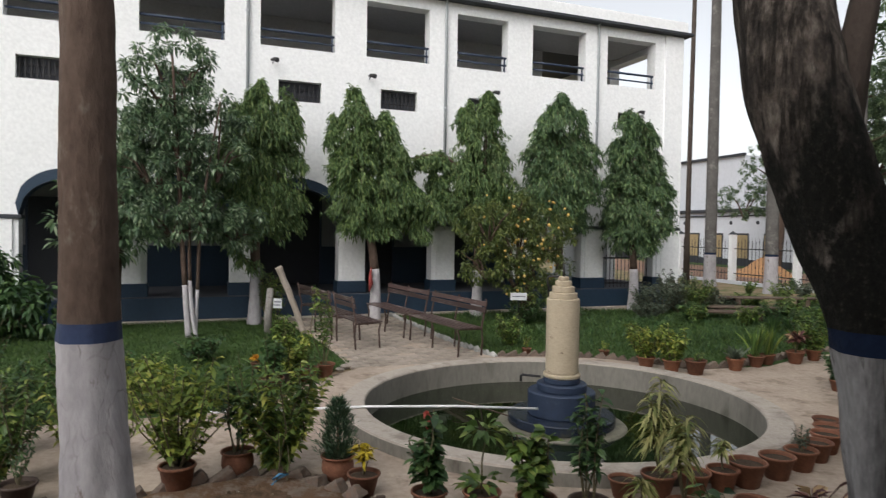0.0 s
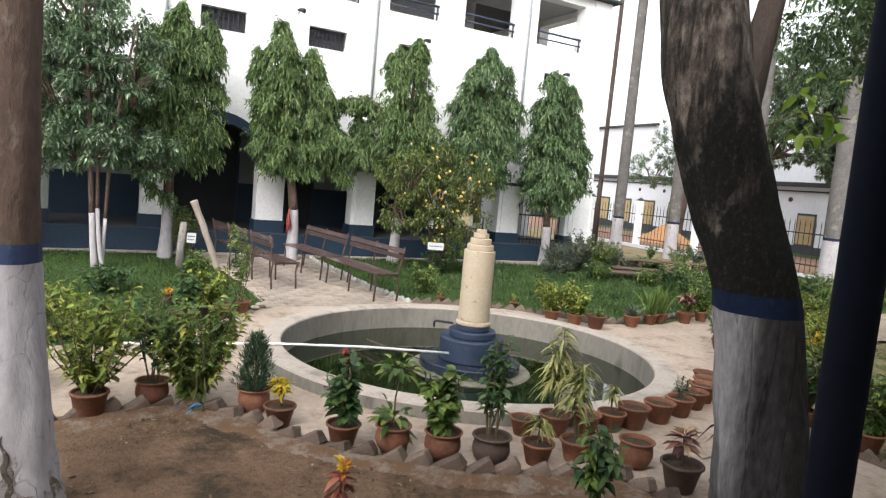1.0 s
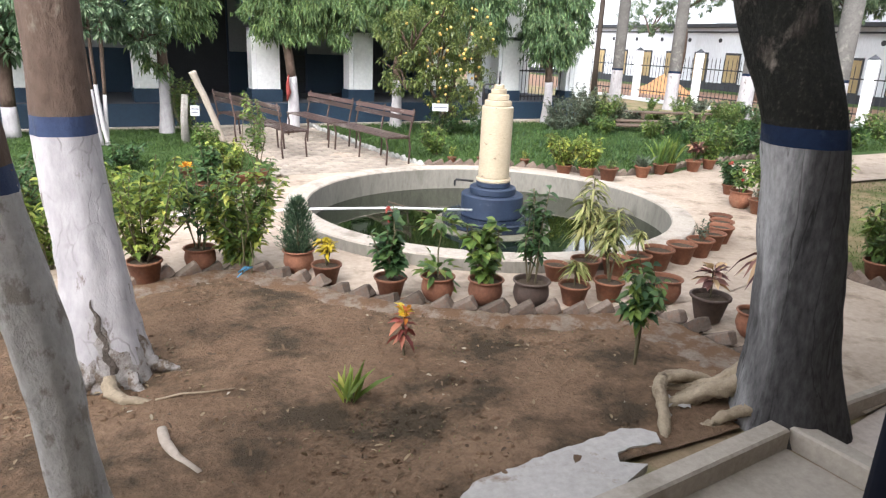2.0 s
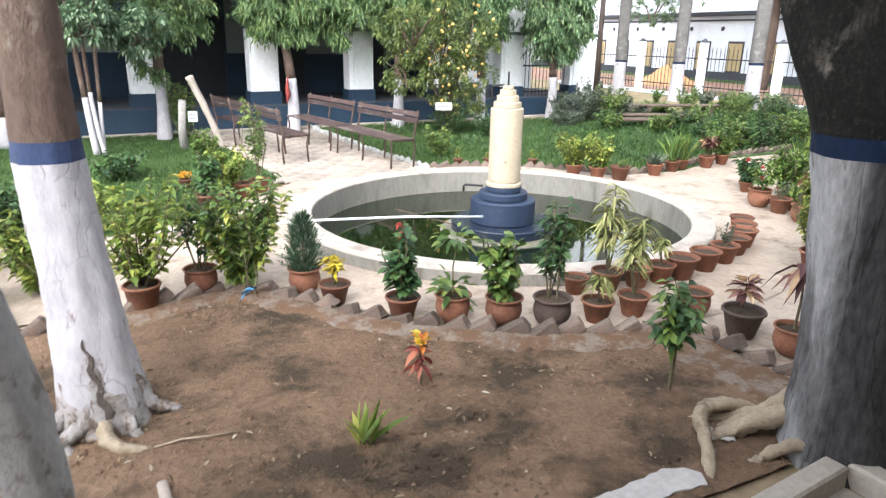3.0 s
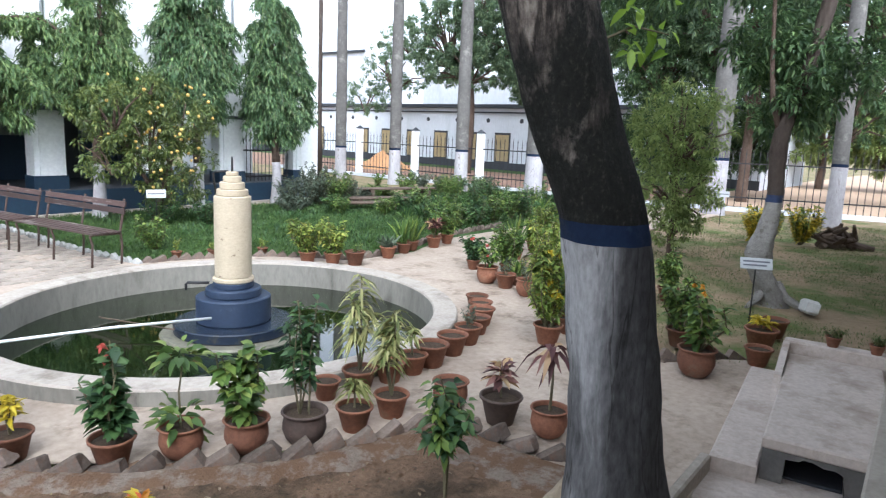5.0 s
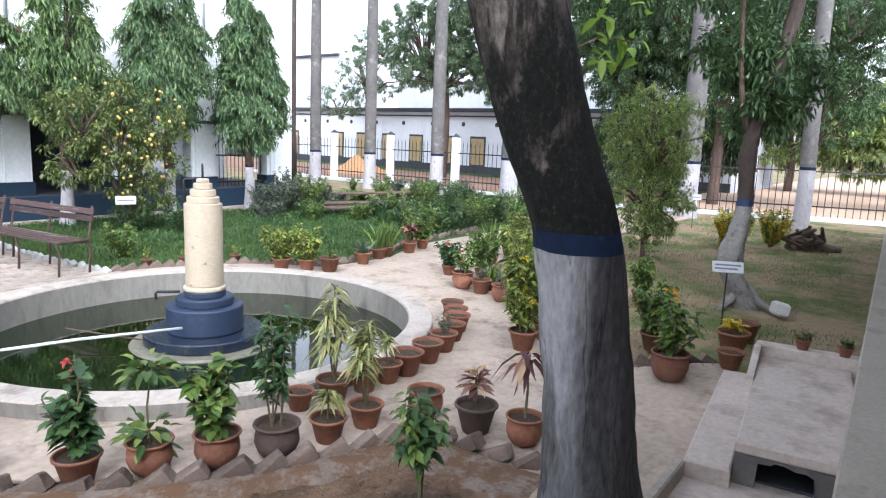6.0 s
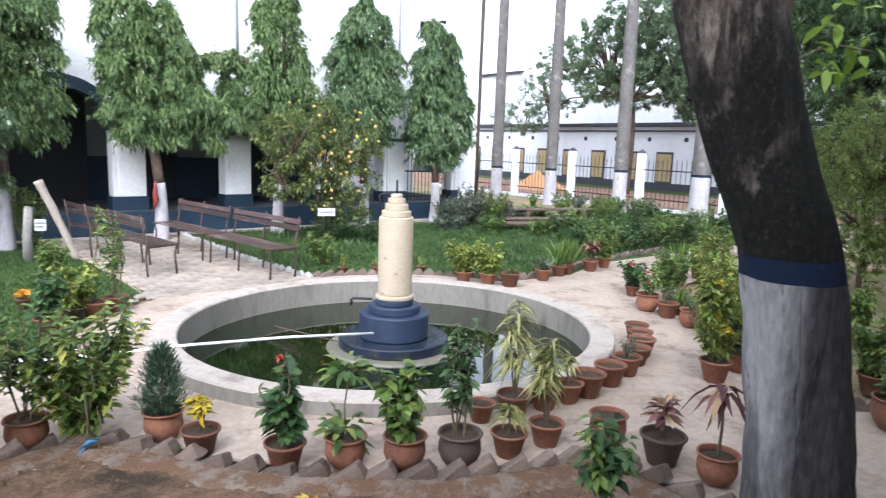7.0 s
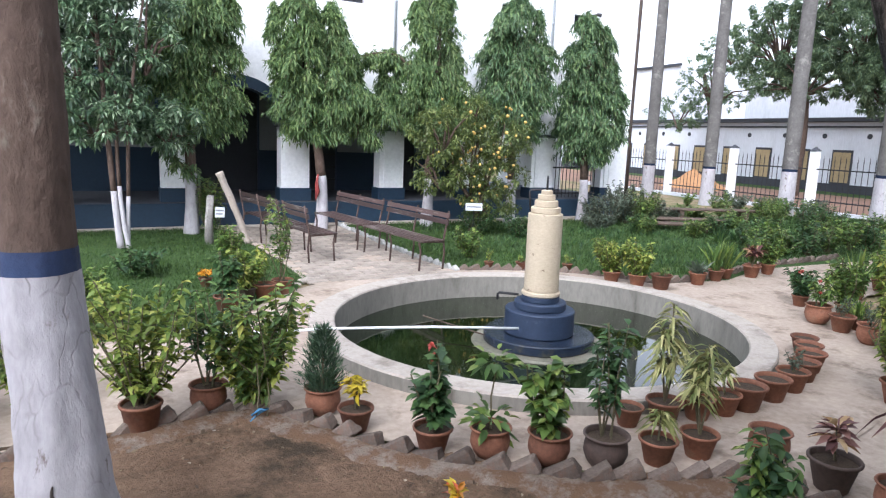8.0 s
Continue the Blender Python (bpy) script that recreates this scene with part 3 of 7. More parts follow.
def ring_path():
    """Paved ring round the pond."""
    seg, v, f = 96, [], []
    for r in (2.25, 2.7, 3.15):
        for k in range(seg):
            a = 2 * math.pi * k / seg
            v.append((r * math.cos(a), r * math.sin(a), 0.012))
    for i in range(2):
        for k in range(seg):
            j = (k + 1) % seg
            f.append((i * seg + k, (i + 1) * seg + k, (i + 1) * seg + j, i * seg + j))
    return slab("pavement", (v, f), CONC, "worn concrete paving ring round the pond", "pavement")


ring_path()
sheet("pavement_north", [(-1.85, 2.6), (0.4, 2.6), (0.05, 6.7), (-0.05, 8.25), (-2.6, 8.25), (-2.1, 5.5)], 0.008, CONC, "worn concrete path between benches", "path")
sheet("pavement_east", [(2.0, -2.8), (3.3, -2.1), (3.8, -1.3), (4.3, -0.5), (5.4, 0.0), (16, 0.1), (16, 2.3), (5.5, 1.9), (4.2, 1.35), (2.6, 1.4)], 0.008, CONC, "worn concrete path leading off past potted plants", "path")
sheet("pavement_west", [(-2.7, -1.6), (-2.7, 0.9), (-3.3, 0.75), (-12, 0.4), (-12, -1.5), (-4.2, -1.45), (-3.2, -1.4)], 0.008, CONC, "worn concrete path beside the bare bed", "path")
sheet("pavement_south", [(-2.75, -1.45), (-2.5, -1.95), (-2.0, -2.45), (-1.3, -2.85), (-0.45, -3.05), (-0.35, -4.82), (2.7, -4.45), (2.3, -4.0), (1.9, -3.4), (2.7, -1.6), (1.0, -2.6)], 0.004, CONC, "worn concrete path round the front of the pond", "path")


def pavers(poly, label):
    """Small uneven paving stones laid in broken rows over the path."""
    t = thing("paving", label, "paving", kind="structure")
    kinds = []
    for q in range(6):
        v, f = box_data(-0.145, 0.145, -0.085, 0.085, -0.03, 0.0, 0.008)
        kinds.append(make_mesh("paver", [(x + rng.normal(0, 0.006), y + rng.normal(0, 0.006), z + rng.normal(0, 0.0015)) for x, y, z in v], f, PAVER))
    k = 0
    for j in range(40):
        for i in range(16):
            x = -3.0 + i * 0.30 + 0.15 * (j % 2) - 0.05 * (j * 0.178 - 1.0)
            y = 2.75 + j * 0.178
            if k < 300 and inside(poly, x, y) and math.hypot(x, y) > 2.5 and rng.random() > 0.05:
                put("paver", kinds[int(rng.integers(6))], t, pose(x, y, 0.018 + rng.normal(0, 0.0025), rng.normal(0, 0.9), rng.normal(0, 0.9), 9 + rng.normal(0, 1.5)))
                k += 1


def inside(poly, x, y):
    hit = False
    for (ax, ay), (bx, by) in zip(poly, poly[1:] + poly[:1]):
        if (ay > y) != (by > y) and x < (bx - ax) * (y - ay) / (by - ay) + ax:
            hit = not hit
    return hit


pavers([(-1.8, 2.75), (0.36, 2.75), (0.05, 6.7), (-0.02, 8.1), (-2.4, 8.1), (-2.0, 5.5)], "grey uneven paving stones on the path between the benches")


def soil_bed():
    poly = [(-4.2, -1.36), (-3.2, -1.3), (-2.85, -1.5), (-2.5, -2.05), (-1.95, -2.5), (-1.25, -2.95), (-0.55, -3.12), (-0.42, -4.6), (-12, -5.0), (-12, -1.4)]
    st, v, f, ids = 0.05, [], [], {}
    def vid(i, j):
        if (i, j) not in ids:
            x, y = i * st, j * st
            p = Vector((x, y, 0))
            z = 0.012 + 0.022 * noise.noise(p * 1.1) + 0.012 * noise.noise(p * 4.0) + 0.009 * noise.noise(p * 11.0)
            ids[(i, j)] = len(v)
            v.append((x, y, z))
        return ids[(i, j)]
    for i in range(-230, -7):
        for j in range(-100, -25):
            if inside(poly, (i + 0.5) * st, (j + 0.5) * st):
                f.append((vid(i, j), vid(i + 1, j), vid(i + 1, j + 1), vid(i, j + 1)))
    slab("soil_bed", (v, f), SOIL, "bare brown soil bed with clods and leaf litter", "soil", smooth=True)


soil_bed()
sheet("lawn_north_west", [(-3.3, 0.65), (-2.75, 1.7), (-2.3, 2.4), (-1.85, 3.0), (-2.1, 5.5), (-2.65, 8.2), (-14, 8.2), (-14, 0.3)], 0.005, LAWN, "green lawn beside the arcade", "lawn")
sheet("lawn_north_east", [(0.35, 3.0), (1.2, 2.95), (2.2, 2.4), (2.9, 1.5), (4.2, 1.25), (5.5, 1.75), (16, 2.15), (16, 8.2), (0.0, 8.2)], 0.005, LAWN, "green lawn with flower beds", "lawn")


# ---- pond and its pillar ----
def pond():
    t = thing("fountain_pond", "round cement pond with limewashed rim and dark water", "pond")
    seg = 96
    def lathe_long(fn, *a):
        v, f = fn(*a)
        return [(x * 1.055 if x < 0 else x, y, z) for x, y, z in v], f
    put("rim", make_mesh("rim", *lathe_long(lathe_sharp, [(2.06, 0.112), (2.072, 0.128), (2.298, 0.132), (2.31, 0.116)], seg), RIMTOP, True), t)
    put("outer_wall", make_mesh("outer_wall", *lathe_long(lathe, [(2.31, 0.116), (2.315, -0.1)], seg), POOLWALL, True), t)
    put("inner_wall", make_mesh("inner_wall", *lathe_long(lathe, [(2.05, -0.6), (2.06, 0.112)], seg), POOLWALL, True), t)
    put("water", make_mesh("water", *lathe_long(lathe, [(0.0, -0.17), (1.0, -0.17), (2.056, -0.17)], seg), WATER, True), t)
    put("floor", make_mesh("floor", *lathe_long(lathe, [(0.0, -0.58), (2.056, -0.58)], seg), ALGAE), t)
    return t


pond()


def pillar():
    t = thing("fountain_pillar", "cream plaster pillar with stepped top on a navy tiered base", "fountain")
    bev = lambda r, z0, z1, c=0.012: [(r - c, z1), (r, z1 - c), (r, z0 + c), (r - c, z0)]
    def tier(name, r, z0, z1, mat, c=0.012, top=True):
        prof = ([(0.0, z1)] if top else []) + bev(r, z0, z1, c)
        put(name, make_mesh(name, *lathe_sharp(prof[::-1], 56), mat, True), t)
    tier("footing", 0.73, -0.5, -0.15, ALGAE, 0.03)
    tier("base_flange", 0.59, -0.15, -0.045, WETBLUE, 0.012)
    tier("base_drum", 0.37, -0.045, 0.215, BLUEBASE, 0.012)
    tier("base_collar", 0.275, 0.215, 0.30, BLUEBASE, 0.012)
    tier("base_neck", 0.20, 0.30, 0.36, BLUEBASE, 0.01)
    tier("collar_ring", 0.205, 0.36, 0.41, CREAM, 0.012)
    tier("shaft", 0.182, 0.41, 1.235, CREAM, 0.01)
    for r, z0, z1 in ((0.155, 1.235, 1.30), (0.122, 1.30, 1.37), (0.09, 1.37, 1.43), (0.06, 1.43, 1.475)):
        tier("cap_step", r, z0, z1, CREAM, 0.008)
    put("nozzle", make_mesh("nozzle", *tube([(0, 0, 1.47), (0, 0, 1.62)], [0.012, 0.01], 8), IRON, True), t)
    put("feed_pipe", make_mesh("feed_pipe", *tube([(-0.13, 0.09, 1.24), (-0.15, 0.1, 1.45), (-0.13, 0.09, 1.47), (-0.03, 0.02, 1.475)], [0.011] * 4, 8), IRON, True), t)
    put("side_pipe", make_mesh("side_pipe", *tube([(-0.19, 0.14, 0.34), (-0.36, 0.26, 0.345), (-0.375, 0.265, 0.33), (-0.375, 0.265, 0.27)], [0.014] * 4, 8), IRON, True), t)
    return t


pillar()


def water_pipe():
    t = thing("water_pipe", "white plastic pipe laid across the pond rim", "pipe")
    put("pipe", make_mesh("pipe", *tube([(-0.42, -0.28, 0.10), (-1.3, -0.16, 0.155), (-2.2, 0.05, 0.155), (-3.6, 0.63, 0.04), (-3.75, 0.7, 0.03)], [0.0135] * 5, 10), PVC, True), t)
    s = thing("bamboo_stick", "thin bamboo stick leaning out of the water", "stick")
    put("stick", make_mesh("stick", *tube([(-0.95, 0.95, -0.05), (-0.98, 0.85, -0.03), (-0.5, 0.1, -0.1)], [0.009] * 3, 8), PLANK, True), s)


water_pipe()


# ---- main building with arcade ----
FY = 8.8
PIERS = [(-9.9, -9.4), (-8.0, -7.45), (-5.75, -5.2), (-3.56, -3.04), (-1.20, -0.58), (1.06, 1.66), (3.28, 3.88), (5.28, 5.98), (7.62, 8.42)]
OPENS = [(-10.0, -8.4), (-7.7, -6.1), (-5.35, -3.69), (-2.96, -1.33), (-0.6, 0.94), (1.65, 3.02), (3.72, 5.30), (5.98, 7.55)]
VENTS = [(-7.5, -6.6), (-5.0, -4.1), (-2.57, -1.63), (-0.25, 0.65), (1.98, 2.85), (4.15, 5.0), (6.35, 7.2)]
SPRING, CROWN = 2.15, 2.86
# the whole front stands four degrees askew to the path
ASKEW = pose(3.0, FY, 0, 0, 0, 4.0) @ pose(-3.0, -FY, 0)


def arch_z(x, a, b):
    s = (x - (a + b) / 2) / ((b - a) / 2)
    return SPRING + (CROWN - SPRING) * math.sqrt(max(0.0, 1 - s * s))


def facade():
    t = thing("arcade_building", "white two-storey arcaded building with navy plinth", "building", kind="structure")
    t.matrix_basis = ASKEW
    D = 0.35
    def wallbox(name, x0, x1, z0, z1, mat=WHITEWALL, y0=FY, y1=FY + D):
        return slab(name, box_data(x0, x1, y0, y1, z0, z1), mat, parent=t)
    slab("plinth", box_data(-14, 8.42, FY - 0.28, FY + 6.0, -0.1, 0.5, 0.015), BLUEWALL, "navy painted plinth", parent=t)
    slab("plinth_kerb", box_data(-14, 8.42, FY - 0.42, FY - 0.284, -0.1, 0.05, 0.01), CONC2, "cement kerb", parent=t)
    for a, b in PIERS:
        wallbox("pier", a, b, 0.78, SPRING)
        slab("pier_base", box_data(a - 0.03, b + 0.03, FY - 0.04, FY + D + 0.03, 0.5, 0.78, 0.01), BLUEWALL, "navy painted pier base", parent=t)
        slab("pier_cap", box_data(a - 0.06, b + 0.06, FY - 0.07, FY + D, SPRING - 0.08, SPRING, 0.01), BLACKBAND, "dark pier cap", parent=t)
        slab("pilaster", box_data(a + 0.1, b - 0.1, FY - 0.035, FY - 0.002, 0.78, SPRING - 0.084, 0.008), WHITEWALL, parent=t)
    for (a0, a), (b, b1) in zip(PIERS[:-1], PIERS[1:]):
        n = 20
        v, f = [], []
        xs = [a + (b - a) * i / n for i in range(n + 1)]
        for x in xs:
            for y in (FY, FY + D):
                v += [(x, y, arch_z(x, a, b)), (x, y, 4.2)]
        for i in range(n):
            p, q = 4 * i, 4 * i + 4
            f += [(p, q, q + 1, p + 1), (p + 2, p + 3, q + 3, q + 2), (p, p + 2, q + 2, q)]
        slab("arch_spandrel", (v, f), WHITEWALL, parent=t)
        v, f = [], []
        for i, x in enumerate(xs):
            z = arch_z(x, a, b)
            s = (x - (a + b) / 2) / ((b - a) / 2)
            xo = (a + b) / 2 + s * ((b - a) / 2 + 0.05)
            v += [(x, FY - 0.03, z), (xo, FY - 0.03, z + 0.22), (x, FY + D + 0.002, z - 0.003), (xo, FY - 0.001, z + 0.22), (x, FY - 0.03, z - 0.003)]
        for i in range(n):
            p, q = 5 * i, 5 * i + 5
            f += [(p, q, q + 1, p + 1), (p + 1, q + 1, q + 3, p + 3), (p + 4, p + 2, q + 2, q + 4)]
        slab("arch_band", (v, f), BLUEWALL, "navy painted arch band", parent=t)
    for a, b in PIERS:
        wallbox("wall", a, b, SPRING, 4.2)
    wallbox("wall", -14, PIERS[0][0], 0.5, 4.2)
    # upper storey, with vents and open gallery
    def band(z0, z1, holes):
        x = -14
        for a, b in holes:
            wallbox("wall", x, a, z0, z1)
            x = b
        wallbox("wall", x, 8.42, z0, z1)
    wallbox("wall", -14, 8.42, 4.2, 4.77)
    band(4.77, 5.22, VENTS)
    wallbox("wall", -14, 8.42, 5.22, 5.93)
    band(5.93, 7.2, OPENS)
    wallbox("wall", -14, 8.42, 7.2, 7.45)
    slab("cornice", box_data(-14.2, 8.65, FY - 0.25, FY + 6.3, 7.45, 7.53, 0.01), BLACKBAND, "dark roof edge", parent=t)
    slab("parapet", box_data(-14.1, 8.55, FY - 0.12, FY + 6.2, 7.534, 7.85, 0.015), WHITEWALL, parent=t)
    slab("end_pilaster", box_data(7.86, 8.47, FY - 0.05, FY - 0.003, 0.5, 7.44), WHITEWALL, parent=t)
    for a, b in VENTS:
        # Dark backing paints the unlit depth behind the vent bars.
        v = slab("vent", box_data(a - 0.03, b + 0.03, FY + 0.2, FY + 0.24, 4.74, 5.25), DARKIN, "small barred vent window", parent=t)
        for i in range(9):
            x = a + (b - a) * (i + 0.5) / 9
            put("bar", make_mesh("bar", *box_data(x - 0.012, x + 0.012, FY + 0.1, FY + 0.13, 4.772, 5.168), IRON), v)
        for z in (4.91, 5.07):
            put("bar", make_mesh("bar", *box_data(a, b, FY + 0.132, FY + 0.15, z - 0.01, z + 0.01), IRON), v)
    for a, b in OPENS:
        w = thing("gallery_railing", "blue-grey pipe railing in a gallery opening", "railing", kind="structure")
        w.matrix_basis = ASKEW
        for z, r in ((6.12, 0.022), (6.3, 0.03)):
            put("rail", make_mesh("rail", *tube([(a - 0.02, FY + 0.1, z), (b + 0.02, FY + 0.1, z)], [r, r], 8), BLUEBASE, True), w)
        put("post", make_mesh("post", *tube([(b - 0.05, FY + 0.1, 5.93), (b - 0.05, FY + 0.1, 6.3)], [0.02, 0.02], 8), BLUEBASE, True), w)
    # floors, ceilings and back walls inside
    slab("gallery_floor", box_data(-14, 8.4, FY + D, FY + 6, 3.95, 4.2), CEILGREY, parent=t)
    slab("gallery_ceiling", box_data(-14, 8.06, FY + D + 0.01, FY + 2.59, 7.38, 7.446), CEILGREY, parent=t)
    # Cement floor coloured nearly black for the arcade's shade.
    slab("arcade_floor", box_data(-14, 8.4, FY - 0.27, FY + 2.545, 0.501, 0.506), DARKIN, "cement arcade floor coloured dark for shade", parent=t)
    slab("back_wall", box_data(-14, 5.5, FY + 2.6, FY + 2.8, 0.5, 3.95), INWALL, parent=t)
    slab("back_wall", box_data(-14, 5.5, FY + 2.6, FY + 2.8, 4.2, 7.45), CEILGREY, parent=t)
    slab("back_dado", box_data(-14, 5.5, FY + 2.55, FY + 2.596, 0.5, 1.5), BLUEWALL, "navy dado", parent=t)
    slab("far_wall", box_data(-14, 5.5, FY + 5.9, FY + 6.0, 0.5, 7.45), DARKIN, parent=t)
    slab("side_wall", box_data(-14.2, -14.0, FY, FY + 6, -0.1, 7.45), WHITEWALL, parent=t)
    slab("end_wall", box_data(8.07, 8.42, FY + 2.8, FY + 6, 0.5, 7.45), WHITEWALL, parent=t)
    slab("end_pier", box_data(8.07, 8.42, FY + D, FY + 0.8, 0.5, 7.45), WHITEWALL, parent=t)
    slab("end_lintel", box_data(8.07, 8.42, FY + 0.8, FY + 2.8, 2.7, 5.93), WHITEWALL, parent=t)
    slab("end_lintel", box_data(8.07, 8.42, FY + 0.8, FY + 2.8, 7.2, 7.45), WHITEWALL, parent=t)
    for x in (-6.4, -1.75, 0.55, 3.0):
        d = slab("inner_door", box_data(x - 0.5, x + 0.5, FY + 2.53, FY + 2.59, 4.22, 6.5, 0.01), BLUEBASE, "blue-grey inner door", parent=t)
    # Black panels paint the unlit depth of open doorways.
    for x, half, top in ((-7.2, 0.55, 2.6), (-2.1, 0.95, 3.3), (0.42, 0.42, 2.4), (2.6, 0.5, 2.5), (4.6, 0.5, 2.5)):
        d = slab("inner_door", box_data(x - half, x + half, FY + 2.49, FY + 2.545, 0.51, top, 0.01), BLACKBAND, "unlit inner doorway as a black panel", parent=t)
        for q in (-half - 0.05, half):
            put("door_frame", make_mesh("door_frame", *box_data(x + q, x + q + 0.05, FY + 2.46, FY + 2.546, 0.51, top, 0.005), BLUEBASE), d)
        if half < 0.5:
            for k in range(5):
                z = 0.8 + 0.32 * k
                put("bar", make_mesh("bar", *box_data(x - half, x + half, FY + 2.465, FY + 2.487, z - 0.015, z + 0.015), IRON), d)
    for x in (-3.23, 1.34, 5.66):
        p = slab("downpipe", tube([(x, FY - 0.05, 2.95), (x, FY - 0.05, 7.4), (x, FY - 0.15, 7.55)], [0.034] * 3, 10), PIPEGREY, "grey rainwater pipe", parent=t, smooth=True)
        for z in (3.2, 4.9, 6.6):
            put("bracket", make_mesh("bracket", *lathe([(0.040, z - 0.03), (0.046, z), (0.040, z + 0.03)], 10), PIPEGREY), p, pose(x, FY - 0.05, 0))
    for x, z in ((-2.7, 5.55), (-0.53, 5.42), (2.6, 5.33), (6.95, 5.2)):
        l = thing("wall_lamp", "small floodlight on a wall bracket", "lamp")
        l.matrix_basis = ASKEW
        put("bracket", make_mesh("bracket", *tube([(x, FY, z), (x, FY - 0.16, z + 0.03)], [0.012, 0.012], 6), IRON), l)
        put("head", make_mesh("head", *tube([(x - 0.05, FY - 0.12, z + 0.04), (x, FY - 0.18, z + 0.05), (x + 0.07, FY - 0.26, z + 0.02)], [0.02, 0.04, 0.055], 10), IRON, True), l)
    return t


facade()


def grille_gate():
    g = thing("iron_grille", "dark iron grille closing the last arch", "gate")
    g.matrix_basis = ASKEW
    for z in (0.62, 1.3, 1.95):
        put("rail", make_mesh("rail", *box_data(6.02, 7.58, FY + 0.15, FY + 0.18, z - 0.02, z + 0.02), IRON), g)
    for i in range(13):
        x = 6.08 + i * 0.122
        put("bar", make_mesh("bar", *tube([(x, FY + 0.165, 0.5), (x, FY + 0.165, 2.1)], [0.01, 0.01], 6), IRON), g)


grille_gate()


# ---- far wing behind the fence ----
def far_wing():
    X = 28.0
    t = thing("far_wing", "long white wing with yellow-boarded windows and a dark cornice", "building", kind="structure")
    WIN = [(k * 4.7 / 2 + 16.6 - 4.7 * 4, k) for k in range(20)]
    slab("wall", box_data(X, X + 8, 2.5, 45, -0.1, 3.5), HAZEWALL, parent=t)
    slab("dado", box_data(X - 0.03, X - 0.003, 2.5, 45, -0.1, 0.42), BLACKBAND, "dark dado", parent=t)
    slab("cornice", box_data(X - 0.3, X + 8, 2.3, 45, 3.5, 3.72, 0.02), BLACKBAND, "black roof edge", parent=t)
    slab("string_course", box_data(X - 0.1, X - 0.003, 2.5, 45, 3.22, 3.3, 0.01), BLACKBAND, "dark painted line", parent=t)
    slab("upper_wall", box_data(X + 1.2, X + 8, 3.5, 24, 3.72, 5.6), HAZEWALL, parent=t)
    slab("upper_gallery", box_data(X + 1.5, X + 8, 30, 45, 3.72, 7.4), HAZEWALL, parent=t)
    slab("gallery_band", box_data(X + 1.3, X + 1.496, 29.9, 45, 7.4, 7.56), BLACKBAND, parent=t)
    for y, k in WIN:
        if y > 44 or y < 3.5:
            continue
        w = slab("window", box_data(X - 0.05, X - 0.004, y - 0.54, y + 0.54, 0.42, 2.12, 0.01), BLACKBAND, "dark framed opening", parent=t)
        put("board", make_mesh("board", *box_data(X - 0.075, X - 0.053, y - 0.46, y - 0.01, 0.5, 2.0, 0.005), YELLOWWOOD), w, None, "yellow painted shutter")
        put("board", make_mesh("board", *box_data(X - 0.075, X - 0.053, y + 0.01, y + 0.46, 0.5, 2.0, 0.005), YELLOWWOOD), w, None, "yellow painted shutter")
        v = slab("round_vent", moved(lathe([(0.0, 0.0), (0.13, 0.0), (0.13, 0.02)], 14), pose(X - 0.02, y + 1.1, 2.8, 0, 90, 0)), BLACKBAND, parent=t)
    return t


far_wing()
sheet("road", [(16.6, 3.2), (25.6, 3.2), (25.6, 40), (16.6, 40)], -0.004, REDSOIL, "reddish brown yard soil behind the fence", "ground")
sheet("verge", [(25.6, 3.2), (27.95, 3.2), (27.95, 40), (25.6, 40)], -0.002, LAWN, "green verge along the far wing", "lawn")
sheet("yard", [(18.4, 3.2), (21.0, -8.4), (20.0, -30), (60, -30), (60, 3.2)], -0.004, ROADSOIL, "pale orange dry yard behind the fence", "ground")


def earth_heap():
    """Loose orange building sand dumped in the yard."""
    n, m, v, f = 14, 28, [], []
    for i in range(n + 1):
        r = i / n
        for k in range(m):
            a = 2 * math.pi * k / m
            z = 0.95 * (1 - r) ** 1.2 * (1 + 0.25 * noise.noise(Vector((math.cos(a), math.sin(a), r * 3)))) - 0.03
            v.append((1.5 * r * math.cos(a), 2.1 * r * math.sin(a), z))
    for i in range(n):
        f += [(i * m + k, (i + 1) * m + k, (i + 1) * m + (k + 1) % m, i * m + (k + 1) % m) for k in range(m)]
    t = thing("sand_heap", "heap of orange sand in the yard behind the fence", "sand", 21.2, 19.4)
    put("heap", make_mesh("heap", v, f, ORANGESAND, True), t)


earth_heap()


